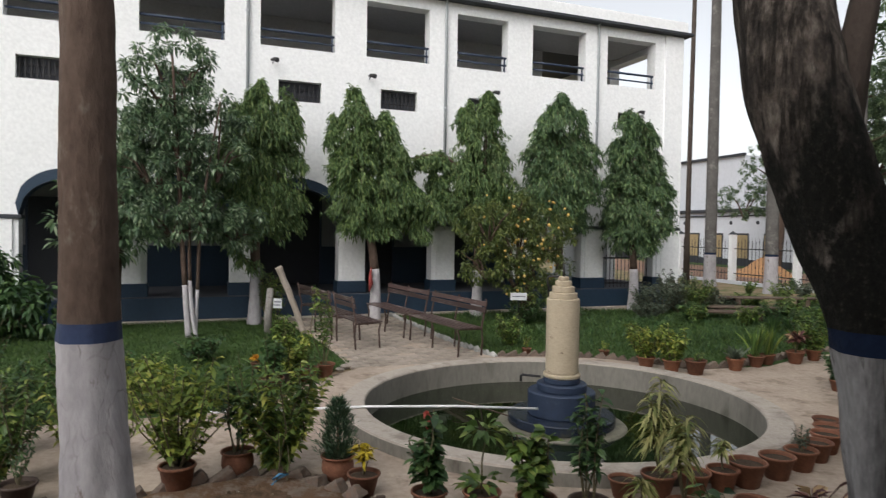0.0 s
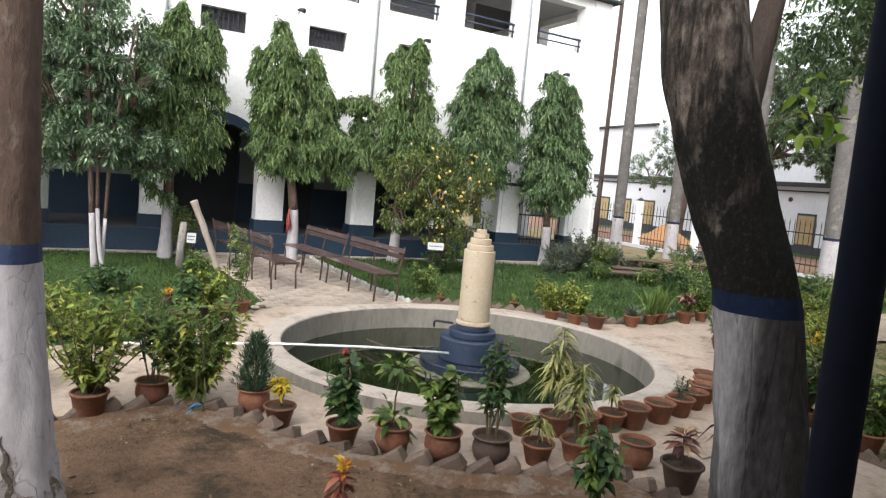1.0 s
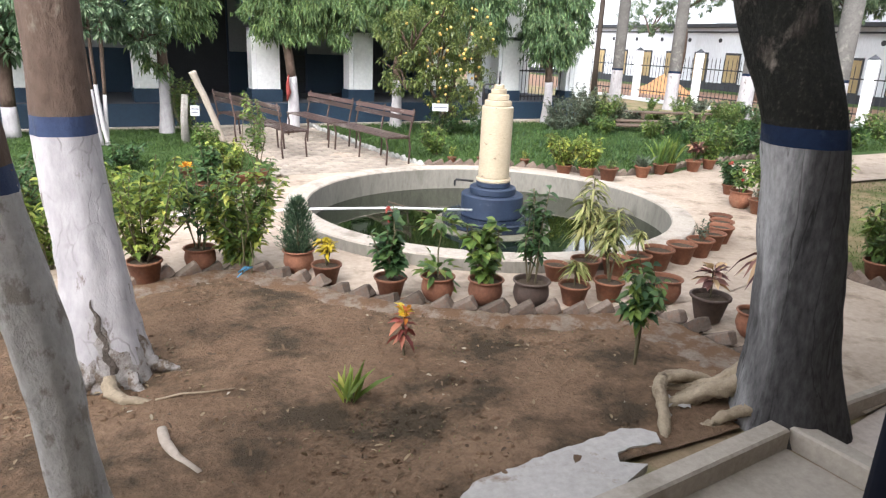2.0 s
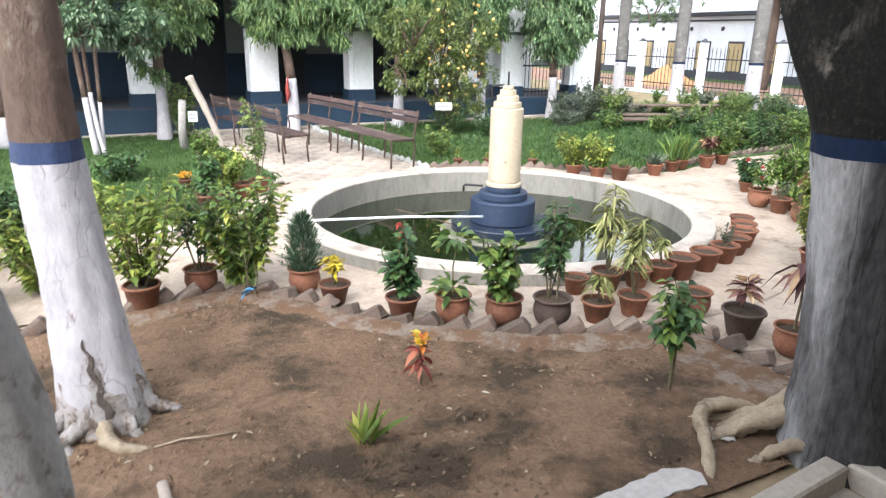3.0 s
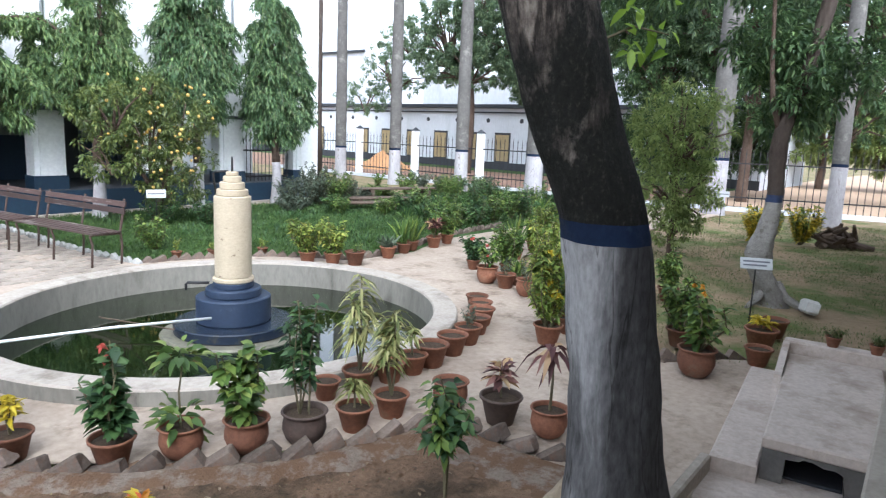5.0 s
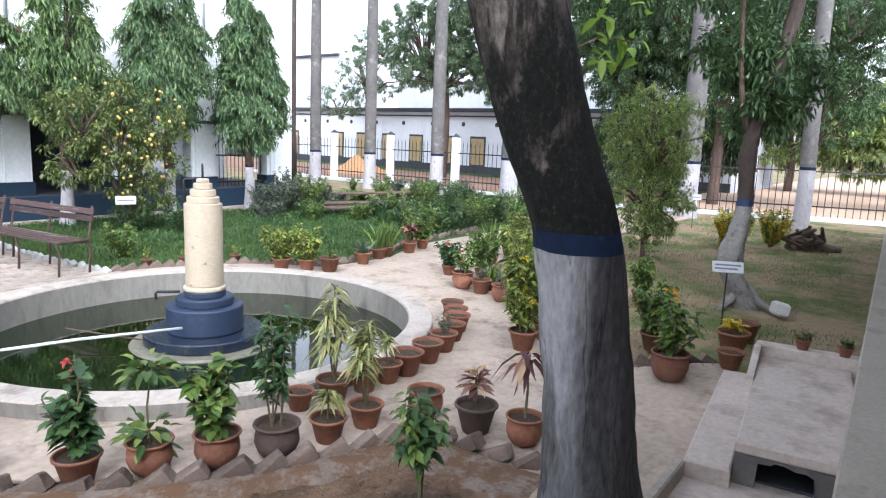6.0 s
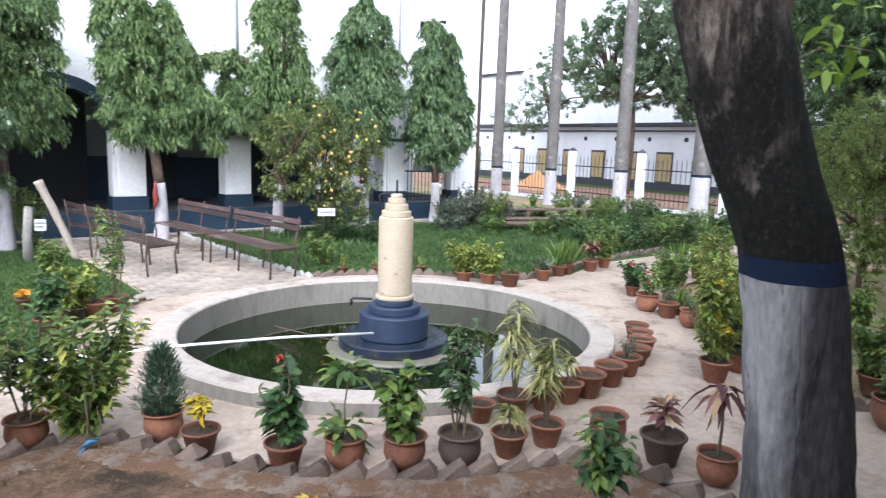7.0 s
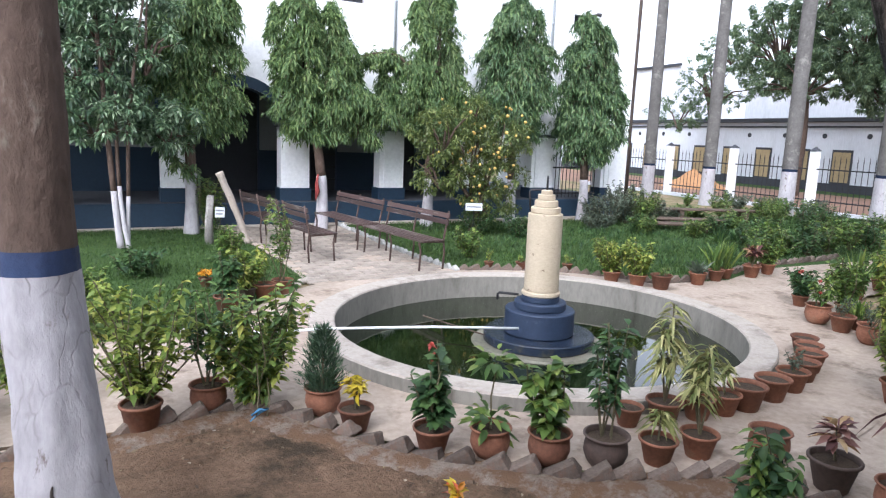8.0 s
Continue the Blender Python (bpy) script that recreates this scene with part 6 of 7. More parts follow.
        d = unit(np.column_stack([rng.normal(0, 0.42, (n, 2)), np.ones(n)]))
        lv.append(leaf_data(np.column_stack([rng.normal(0, 0.02, (n, 2)), np.zeros(n)]), d, rng.uniform(0.5, 1.1, n) * h, 0.038, 0.3, 0.15))
    elif kind == "juniper":
        n = 2200
        z = rng.random(n) ** 1.2
        a = rng.uniform(0, 2 * math.pi, n)
        r = w * (1 - z) ** 0.5 * (0.25 + 0.75 * np.minimum(1, z * 4 + 0.3)) * rng.uniform(0.3, 1.0, n) * (0.8 + 0.25 * np.sin(a * 5 + z * 7))
        p = np.column_stack([np.cos(a) * r, np.sin(a) * r, z * h * 0.95])
        d = unit(np.column_stack([np.cos(a) * 0.7, np.sin(a) * 0.7, np.ones(n) * 0.8]) + rng.normal(0, 0.3, (n, 3)))
        lv.append(leaf_data(p, d, rng.uniform(0.04, 0.085, n), 0.009, 0.2, 0.0, True))
        stem((0, 0, 0), (0, 0, h * 0.6), 0.012, 0.02)
    elif kind == "curled":
        s = stem((0, 0, 0), (0.01, 0.0, h * 0.8), 0.011, 0.03)
        n = 15
        p = np.tile([0.01, 0, h * 0.8], (n, 1)) + rng.normal(0, 0.02, (n, 3))
        d = unit(np.column_stack([rng.normal(0, 1, (n, 2)), rng.uniform(-0.2, 0.9, n)]))
        lv.append(leaf_data(p, d, rng.uniform(0.16, 0.26, n), 0.05, 0.3, 0.9))
    elif kind == "rosette":
        s = stem((0, 0, 0), (0.015, 0.0, h * 0.62), 0.008, 0.03)
        for z0, z1, n, up0, up1, f in ((0.48, 0.64, 18, 0.15, 1.1, 1.0), (0.30, 0.5, 12, -0.1, 0.4, 1.05)):
            p = np.column_stack([rng.normal(0.01, 0.008, n), rng.normal(0, 0.008, n), rng.uniform(z0, z1, n) * h])
            a = np.arange(n) * 2.4 + rng.normal(0, 0.3, n)
            d = unit(np.column_stack([np.cos(a), np.sin(a), rng.uniform(up0, up1, n)]))
            L = rng.uniform(0.75, 1.1, n) * w * f
            lv.append(leaf_data(p, d, L, L * 0.40, 0.2, 0.3))
    elif kind in ("head", "collar"):
        if kind == "head":
            stem((0, 0, 0), (0.01, 0.0, h * 0.85), 0.009, 0.03)
        for z0, z1, n, up0, up1 in (((0.72, 0.86, 17, 0.3, 1.6),) if kind == "head" else ((0.55, 0.75, 12, -0.2, 0.5), (0.32, 0.55, 12, -0.9, -0.2))):
            p = np.column_stack([rng.normal(0.01, 0.008, n), rng.normal(0, 0.008, n), rng.uniform(z0, z1, n) * h])
            a = np.arange(n) * 2.4 + rng.normal(0, 0.3, n)
            d = unit(np.column_stack([np.cos(a), np.sin(a), rng.uniform(up0, up1, n)]))
            L = rng.uniform(0.65, 1.1, n) * w
            lv.append(leaf_data(p, d, L, L * 0.36, 0.3, 0.4))
    elif kind == "sprig":
        for i in range(6):
            s = stem((0, 0, 0), (rng.normal(0, w * 0.4), rng.normal(0, w * 0.4), h * rng.uniform(0.6, 1)), 0.004)
            n = 22
            p = along(*s, n, 0.3)
            lv.append(leaf_data(p, unit(rng.normal(0, 1, (n, 3))), 0.035, 0.016, 0.2, 0.1))
    return st, lv


def put_stems(t, st, m=None):
    """Few stems become parts of their own; a thicket stays one joined part."""
    if len(st) <= 12:
        for d in st:
            put("stem", make_mesh("stem", *d, TWIG), t, m)
    elif st:
        tagged(put("branching_stem", make_mesh("branching_stem", *merge(*st), TWIG), t, m), kind="stuff")


def flower(t, places, mat, size):
    sets = []
    for p in places:
        n = 16
        d = unit(rng.normal(0, 1, (n, 3)) + np.array([0, 0, 0.4]))
        sets.append(leaf_data(np.tile(p, (n, 1)), d, size, size * 0.7, 0.2, 0.2))
    for s in sets:
        put("blossom", leaf_mesh("blossom", mat, s), t)


def potted(x, y, d, style="taper", clay=None, plant=None, leaf=None, label="", flowers=None, tilt=0.0, group="clay pots round the pond"):
    """A clay pot of rim diameter d with soil and, if given, a plant (kind, height, spread)."""
    clay = clay or TERRA
    name = "potted_plant" if plant else "clay_pot"
    t = thing(name, label or ("terracotta pot filled with dry soil" if not plant else "leafy plant in a terracotta pot"), "plant" if plant else "pot", x, y, 0.012, rng.uniform(0, 360), group=group)
    flat = 0.92 if style == "round" else 0.82
    prof = [(r * d, z * d * flat) for r, z in pot_profile(style)]
    put("pot", make_mesh("pot", *lathe(prof[1:], 28, 0.02), clay, True), t)
    zs = prof[-1][1] - 0.0
    put("soil", make_mesh("soil", *lathe([(prof[-1][0] * 1.01, zs), (prof[-1][0] * 0.6, zs + 0.006), (0.001, zs + 0.014)], 20, 0.05), POTSOIL, True), t)
    if plant:
        st, lv = stems_and_leaves(plant)
        off = Matrix.Translation((0, 0, zs))
        put_stems(t, st, off)
        put("foliage", leaf_mesh("foliage", leaf, *[(v + np.array([0, 0, zs]), f) for v, f in lv]), t)
        if flowers:
            flower(t, [(rng.normal(0, plant[2] * 0.22), rng.normal(0, plant[2] * 0.22), zs + plant[1] * rng.uniform(*flowers[3])) for _ in range(flowers[1])], flowers[0], flowers[2])
    return t


# front row
potted(-3.88, -1.35, 0.275, "straight", None, ("bush", 0.92, 0.42), YELLOWGREEN, "yellow-green bush in a straight terracotta pot")
potted(-3.45, -1.16, 0.27, "round", None, ("thin", 0.72, 0.18), DARKSHRUB, "thin dark shrub in a round brown pot")
potted(-2.71, -1.47, 0.27, "round", None, ("juniper", 0.47, 0.2), JUNIPER, "dark cone-shaped juniper in a round terracotta pot")
potted(-2.57, -1.81, 0.25, "taper", None, ("croton", 0.33, 0.105), YELLOW, "bright yellow croton in a terracotta pot")
potted(-2.205, -2.27, 0.26, "taper", None, ("broad", 0.56, 0.19), DARKSHRUB, "dark-leaved shrub with red flowers in a terracotta pot", (REDPETAL, 2, 0.034, (0.85, 1.0)))
potted(-1.885, -2.44, 0.27, "round", None, ("tufted", 0.52, 0.17), SHRUB, "leggy green shrub in a round terracotta pot")
potted(-1.58, -2.64, 0.28, "round", None, ("broad", 0.50, 0.22), SHRUB, "broad-leaved green shrub in a round terracotta pot")
potted(-1.275, -2.80, 0.29, "round", DARKPOT, ("thin", 0.76, 0.10), DARKSHRUB, "tall thin green plant in a blackened clay pot")
potted(-0.935, -2.88, 0.25, "taper", None, ("dracaena", 0.22, 0.15), VARIEG, "small cream-striped dracaena in a terracotta pot")
potted(-0.615, -2.90, 0.25, "taper", None, ("dracaena", 0.72, 0.16), VARIEG, "tall cream-striped dracaena in a terracotta pot")
potted(-0.20, -3.08, 0.27, "round", None, None, None, "round terracotta pot with dry soil")
potted(-0.16, -3.49, 0.30, "taper", DARKPOT, ("rosette", 0.36, 0.15), REDBRONZE, "bronze and cream leaved croton in a dark clay pot")
potted(-0.09, -3.83, 0.26, "round", None, ("curled", 0.52, 0.16), MAROON, "dark red curled dracaena in a terracotta pot")
# row against the pond's wall
potted(-0.74, -2.36, 0.22, "taper", None, None, None, "small terracotta pot with soil")
potted(-0.47, -2.42, 0.27, "taper", None, ("dracaena", 0.86, 0.18), VARIEG, "very tall cream-striped dracaena in a terracotta pot")
potted(-0.17, -2.44, 0.25)
potted(0.09, -2.44, 0.25, "taper", None, ("dracaena", 0.28, 0.12), VARIEG, "cream-striped dracaena in a terracotta pot")
for px, py, d in ((0.33, -2.43, 0.30), (0.69, -2.36, 0.285), (1.35, -2.13, 0.265), (1.62, -1.98, 0.28), (1.86, -1.78, 0.265)):
    potted(px, py, d)
potted(1.03, -2.27, 0.27, "taper", None, ("sprig", 0.22, 0.16), GREYLEAF, "small grey-green seedling in a terracotta pot")
potted(2.06, -1.58, 0.26)
# along the lawn, left of the path
potted(-2.32, 2.18, 0.27, "taper", None, ("thin", 1.08, 0.25), SHRUB, "tall upright green shrub in a terracotta pot", group="pots along the lawn")
potted(-2.57, 1.97, 0.28, "taper", None, ("sprig", 0.45, 0.16), SHRUB, "green shrub in a terracotta pot", group="pots along the lawn")
potted(-2.78, 1.93, 0.24, "taper", DARKPOT, ("bush", 0.5, 0.24), YELLOWGREEN, "yellow-green shrub in a dark pot", group="pots along the lawn")
potted(-3.05, 1.42, 0.30, "taper", None, ("broad", 0.55, 0.25), DARKSHRUB, "dark shrub in a terracotta pot", group="pots along the lawn")
potted(-3.17, 2.78, 0.17, "taper", None, ("croton", 0.14, 0.1), ORANGEPETAL, "small orange flowering plant in a clay pot", group="pots along the lawn")
potted(-4.90, -1.38, 0.25, "taper", DARKPOT, ("sprig", 0.35, 0.16), DARKSHRUB, "sparse shrub in a dark clay pot")
# beyond the pond
potted(1.42, 2.78, 0.19, "taper", None, ("sprig", 0.14, 0.1), YELLOWGREEN, "small seedling in a terracotta pot", group="pots along the flower bed")
potted(2.10, 2.55, 0.17, "taper", None, ("sprig", 0.16, 0.1), YELLOWGREEN, "small seedling in a terracotta pot", group="pots along the flower bed")
potted(0.98, 3.02, 0.16, "taper", None, ("sprig", 0.2, 0.12), YELLOWGREEN, "small seedling in a terracotta pot", group="pots along the flower bed")
for px, py, d, pl, lf, lb in (
        (2.22, 1.62, 0.27, ("bush", 0.58, 0.32), YELLOWGREEN, "yellow-green bush in a terracotta pot"),
        (2.45, 1.34, 0.27, ("bush", 0.50, 0.28), YELLOWGREEN, "yellow-green bush in a terracotta pot"),
        (2.68, 1.12, 0.31, ("sprig", 0.2, 0.2), SHRUB, "sparse green plant in a wide terracotta pot"),
        (3.45, 1.22, 0.27, ("spiky", 0.34, 0.2), GREYLEAF, "grey-green strap-leaved plant in a terracotta pot"),
        (3.95, 1.36, 0.25, ("spiky", 0.66, 0.2), SHRUB, "green strap-leaved lily in a terracotta pot"),
        (4.25, 1.46, 0.24, ("spiky", 0.62, 0.2), SHRUB, "green strap-leaved lily in a terracotta pot"),
        (4.75, 1.42, 0.28, ("croton", 0.46, 0.18), MAROON, "red-tinged croton in a terracotta pot"),
        (5.0, 1.62, 0.24, ("spiky", 0.55, 0.2), SHRUB, "green strap-leaved lily in a terracotta pot"),
        (5.25, 1.55, 0.26, ("bush", 0.45, 0.2), SHRUB, "green bush in a terracotta pot")):
    potted(px, py, d, "taper", None, pl, lf, lb, group="pots along the flower bed")
# cluster at the fork of the path
for px, py, d, st, pl, lf, lb, fl in (
        (3.82, -0.16, 0.22, "taper", ("bush", 0.4, 0.2), DARKSHRUB, "dark bush with small red flowers in a terracotta pot", (REDPETAL, 2, 0.03, (0.5, 1.0))),
        (3.27, -0.82, 0.30, "round", ("thin", 0.42, 0.2), SHRUB, "dark green bush in a round terracotta pot", (REDPETAL, 2, 0.026, (0.4, 0.9))),
        (3.21, -1.16, 0.28, "taper", ("sprig", 0.25, 0.2), GREYLEAF, "grey leafy plant in a terracotta pot", None),
        (3.46, -1.18, 0.2, "taper", ("spiky", 0.35, 0.15), SHRUB, "green strap-leaved plant in a clay pot", None),
        (3.06, -1.58, 0.28, "round", ("sprig", 0.34, 0.24), GREYLEAF, "grey-green plant in a round terracotta pot", None),
        (5.0, -0.1, 0.26, "taper", ("spiky", 0.8, 0.2), SHRUB, "tall broad-bladed plant in a terracotta pot", None),
        (5.9, 0.15, 0.28, "taper", ("broad", 0.7, 0.3), SHRUB, "broad-leaved green plant in a terracotta pot", None),
        (5.5, -0.35, 0.26, "taper", ("bush", 0.75, 0.3), YELLOWGREEN, "yellow-green bush in a terracotta pot", None),
        (4.46, -0.34, 0.24, "taper", ("spiky", 0.6, 0.2), SHRUB, "tall strap-leaved plant in a terracotta pot", None),
        (3.85, -0.75, 0.26, "taper", ("bush", 0.6, 0.25), SHRUB, "green bush in a terracotta pot", None),
        (4.0, -1.25, 0.26, "taper", ("bush", 0.7, 0.28), YELLOWGREEN, "yellow-green bush in a terracotta pot", None),
        (3.35, -1.95, 0.27, "taper", ("bush", 0.75, 0.25), YELLOWGREEN, "tall yellow-green bush in a terracotta pot", None),
        (2.75, -2.05, 0.26, "taper", ("bush", 0.55, 0.2), YELLOWGREEN, "bright yellow-green bush in a terracotta pot", None),
        (2.45, -2.45, 0.26, "taper", ("bush", 0.7, 0.22), YELLOWGREEN, "bright yellow-leaved bush in a terracotta pot", (YELLOW, 14, 0.05, (0.3, 1.0))),
        (1.60, -2.78, 0.29, "taper", ("bush", 0.90, 0.2), YELLOWGREEN, "tall yellow-speckled croton in a terracotta pot", (YELLOW, 16, 0.05, (0.2, 0.9))),
        (2.05, -2.75, 0.26, "taper", ("broad", 0.6, 0.25), DARKSHRUB, "dark broad-leaved shrub in a terracotta pot", None)):
    potted(px, py, d, st, None, pl, lf, lb, fl, group="pots at the fork of the path")
# by the dry lawn and the drain
potted(1.80, -4.11, 0.33, "round", None, ("broad", 0.55, 0.2), SHRUB, "green marigold bush in a wide terracotta pot", (ORANGEPETAL, 3, 0.03, (0.9, 1.05)), group="pots by the drain")
potted(2.48, -4.42, 0.25, "taper", None, None, None, "empty brown clay pot with soil", group="pots by the drain")
potted(3.0, -4.30, 0.32, "taper", None, ("croton", 0.18, 0.13), YELLOW, "small yellow croton in a terracotta pot", group="pots by the drain")
potted(3.55, -4.28, 0.29, "taper", None, None, None, "terracotta pot with dry soil", group="pots by the drain")
for px, py, d in ((2.33, -5.0, 0.13), (2.36, -5.30, 0.12)):
    t = potted(px, py, d, "taper", None, ("sprig", 0.08, 0.06), DRYGRASS, "small clay pot with withered seedling", group="pots by the drain")
    t.location.z = 0.36
for px, py in ((2.1, -3.35), (2.5, -3.7), (4.2, -2.9)):
    potted(px, py, 0.27, "taper", None, ("bush", 0.55, 0.2), SHRUB, "green bush in a terracotta pot", group="pots by the drain")


# ---- plants growing in the beds ----
def bed_plant(name, label, x, y, spec, mat, extra=None):
    t = thing(name, label, "plant", x, y, 0.0, rng.uniform(0, 360))
    st, lv = stems_and_leaves(spec)
    put_stems(t, st)
    put("foliage", leaf_mesh("foliage", mat, *lv), t)
    if extra:
        _, lv2 = stems_and_leaves(extra[0])
        put("lower_foliage", leaf_mesh("lower_foliage", extra[1], *lv2), t)
    return t


bed_plant("garden_shrub", "dense loose green shrub rooted beside the brick edging", -3.14, -1.18, ("bush", 0.95, 0.42), SHRUB, (("bush", 0.85, 0.4), YELLOWGREEN))
for px, py, h, mt in ((7.0, 2.75, 0.6, SHRUB), (7.7, 2.7, 0.7, DARKSHRUB), (8.4, 2.8, 0.7, SHRUB), (9.2, 2.9, 0.8, SHRUB), (6.3, 2.7, 0.55, DARKSHRUB), (10.0, 3.0, 0.8, DARKSHRUB)):
    bed_plant("canna", "large glossy leaves crowding the bed's edge", px, py, ("broad", h, 0.4), mt)
bed_plant("croton", "young croton with yellow and orange leaves in bare soil", -2.49, -3.23, ("head", 0.36, 0.125), FIRE, (("collar", 0.36, 0.115), PINKLEAF))
bed_plant("seedling", "yellow-green spiky seedling in bare soil", -2.98, -3.65, ("blades", 0.30, 0.1), YELLOWGREEN)
bed_plant("sapling", "broad-leaved green sapling in bare soil", -1.20, -3.88, ("sapling", 0.88, 0.20), DARKSHRUB, (("sapling", 0.80, 0.19), SHRUB))
for px, py, h, w, mt in ((-4.55, -0.75, 0.7, 0.4, YELLOWGREEN), (-5.2, -1.0, 0.8, 0.4, SHRUB), (-5.3, -0.2, 0.8, 0.45, DARKSHRUB), (-6.0, -0.7, 0.8, 0.45, SHRUB), (-6.6, 0.3, 0.9, 0.5, DARKSHRUB), (-6.3, 1.6, 1.0, 0.55, DARKSHRUB), (-7.3, -0.4, 0.9, 0.5, DARKSHRUB), (-7.6, 1.2, 1.1, 0.6, DARKSHRUB)):
    bed_plant("garden_shrub", "leafy shrub crowding the path's edge", px, py, ("bush", h, w), mt)
bed_plant("garden_shrub", "low dark shrub in the lawn", -3.95, 3.6, ("bush", 0.42, 0.4), DARKSHRUB)
bed_plant("garden_shrub", "low green shrub in the lawn", -4.6, 2.6, ("bush", 0.35, 0.35), SHRUB)
bed_plant("garden_shrub", "leafy shrub by the lawn", -5.0, 1.3, ("bush", 0.65, 0.5), DARKSHRUB)
bed_plant("garden_shrub", "leafy shrub by the lawn", -4.3, 0.95, ("bush", 0.55, 0.35), YELLOWGREEN)
bed_plant("garden_shrub", "leafy shrub by the lawn", -5.7, 0.9, ("bush", 0.6, 0.5), SHRUB)
bed_plant("garden_shrub", "leafy green shrub at the lawn's edge", -2.7, 4.6, ("bush", 0.55, 0.25), SHRUB)
bed_plant("garden_shrub", "leafy green shrub by the whitewashed trunk", -2.75, 7.3, ("bush", 1.1, 0.3), SHRUB)
bed_plant("garden_shrub", "rounded green bush beside the edging", 1.1, 3.9, ("bush", 0.55, 0.3), SHRUB)
bed_plant("garden_shrub", "dark bush at the foot of the citrus tree", 2.45, 6.35, ("bush", 0.6, 0.45), DARKSHRUB)
bed_plant("garden_shrub", "dark bush at the foot of the citrus tree", 3.1, 5.8, ("bush", 0.5, 0.45), DARKSHRUB)
for px, py, h, w, mt in ((6.3, 7.3, 0.9, 0.5, GREYLEAF), (6.9, 7.4, 1.15, 0.55, GREYLEAF), (7.5, 7.3, 1.0, 0.5, SHRUB), (8.1, 7.5, 0.8, 0.5, GREYLEAF), (11.2, 6.4, 0.75, 0.35, SHRUB),
                         (9.2, 8.3, 0.4, 0.5, GREYLEAF), (10.2, 8.0, 0.4, 0.5, SHRUB), (5.4, 6.8, 0.45, 0.4, GREYLEAF), (12.4, 7.8, 0.4, 0.6, SHRUB)):
    for k in range(2):
        bed_plant("garden_shrub", "loose blue-green shrub in the flower bed", px + rng.normal(0, 0.25), py + rng.normal(0, 0.2), ("bush", h * rng.uniform(0.75, 1), w), mt)
for k in range(34):
    px, py = rng.uniform(6.2, 13.2), rng.uniform(2.7, 6.2)
    bed_plant("canna", "broad upright green leaves in a dense bed", px, py, (("broad", "spiky", "bush")[k % 3], rng.uniform(0.35, 0.6), 0.35), (SHRUB, DARKSHRUB)[k % 2])
for k in range(26):
    px, py = rng.uniform(11.5, 15.8), rng.uniform(3.0, 12.5)
    bed_plant("canna", "broad green leaves crowding the fence", px, py, (("broad", "bush")[k % 2], rng.uniform(0.4, 0.75), 0.45), (SHRUB, DARKSHRUB, GREYLEAF)[k % 3])
for px, py in ((10.0, -2.35), (11.2, -2.85), (10.6, -2.3)):
    bed_plant("yellow_croton", "yellow-speckled croton bush in dry lawn", px, py, ("bush", 0.85, 0.4), YELLOWGREEN, (("bush", 0.8, 0.4), YELLOW))
for px, py in ((12.5, -5.6), (10.2, -5.2)):
    bed_plant("garden_shrub", "small shrub in dry lawn", px, py, ("bush", 0.5, 0.25), DARKSHRUB)


# ---- benches ----
def bench(x, y, rz, length, face, label):
    """Slatted seat and back on bent steel legs. face -1: front toward -x of its own frame."""
    t = thing("garden_bench", label, "bench", x, y, 0.01, rz, group="benches along the path")
    s = face
    n = 3 if length > 1.5 else 2
    for i in range(n):
        yy = 0.06 + (length - 0.12) * i / (n - 1)
        put("leg", make_mesh("leg", *tube([(0, yy, 0.0), (-s * 0.02, yy, 0.25), (0, yy, 0.45), (-s * 0.05, yy, 0.7), (-s * 0.08, yy, 0.88)], [0.016] * 5, 8), RUST, True), t)
        put("leg", make_mesh("leg", *tube([(s * 0.42, yy, 0.0), (s * 0.40, yy, 0.3), (s * 0.43, yy, 0.42), (s * 0.38, yy, 0.435), (0, yy, 0.42)], [0.016] * 5, 8), RUST, True), t)
    for k in range(5):
        a = s * (0.03 + k * 0.087)
        lo, hi = min(a, a + s * 0.06), max(a, a + s * 0.06)
        put("seat_slat", make_mesh("seat_slat", *box_data(lo, hi, 0.0, length, 0.438, 0.460, 0.004), SLAT), t)
    for k, z in enumerate((0.68, 0.775)):
        o = -s * (0.03 + 0.018 * k)
        m = pose(o, 0, z, 0, -s * 9, 0)
        put("back_slat", make_mesh("back_slat", *moved(box_data(-0.011, 0.011, 0.0, length, 0.0, 0.075, 0.004), m), SLAT), t)
    return t


bench(0.25, 3.05, 10.5, 1.85, -1, "brown slatted bench with steel legs beside the path")
bench(-0.12, 4.98, 10.5, 1.85, -1, "brown slatted bench with steel legs beside the path")
bench(-1.58, 3.92, 11, 1.0, 1, "short brown slatted bench with bent steel legs")
bench(-1.81, 4.98, 11, 1.95, 1, "dark slatted bench beside a leaning log")


def plank_bench(x, y, rz, length, z):
    t = thing("plank_bench", "grey weathered plank seat on low supports", "bench", x, y, 0, rz)
    for k in range(3):
        put("plank", make_mesh("plank", *box_data(-0.24 + k * 0.165, -0.09 + k * 0.165, -length / 2, length / 2, z - 0.04, z, 0.008), PLANK), t)
    for yy in (-length * 0.35, length * 0.35):
        put("support", make_mesh("support", *box_data(-0.22, 0.22, yy - 0.06, yy + 0.06, -0.05, z - 0.04, 0.01), PLANK), t)


plank_bench(7.5, 6.1, 68, 2.0, 0.2)
plank_bench(8.6, 6.6, 68, 2.0, 0.22)
plank_bench(10.1, 7.5, 72, 2.6, 0.34)


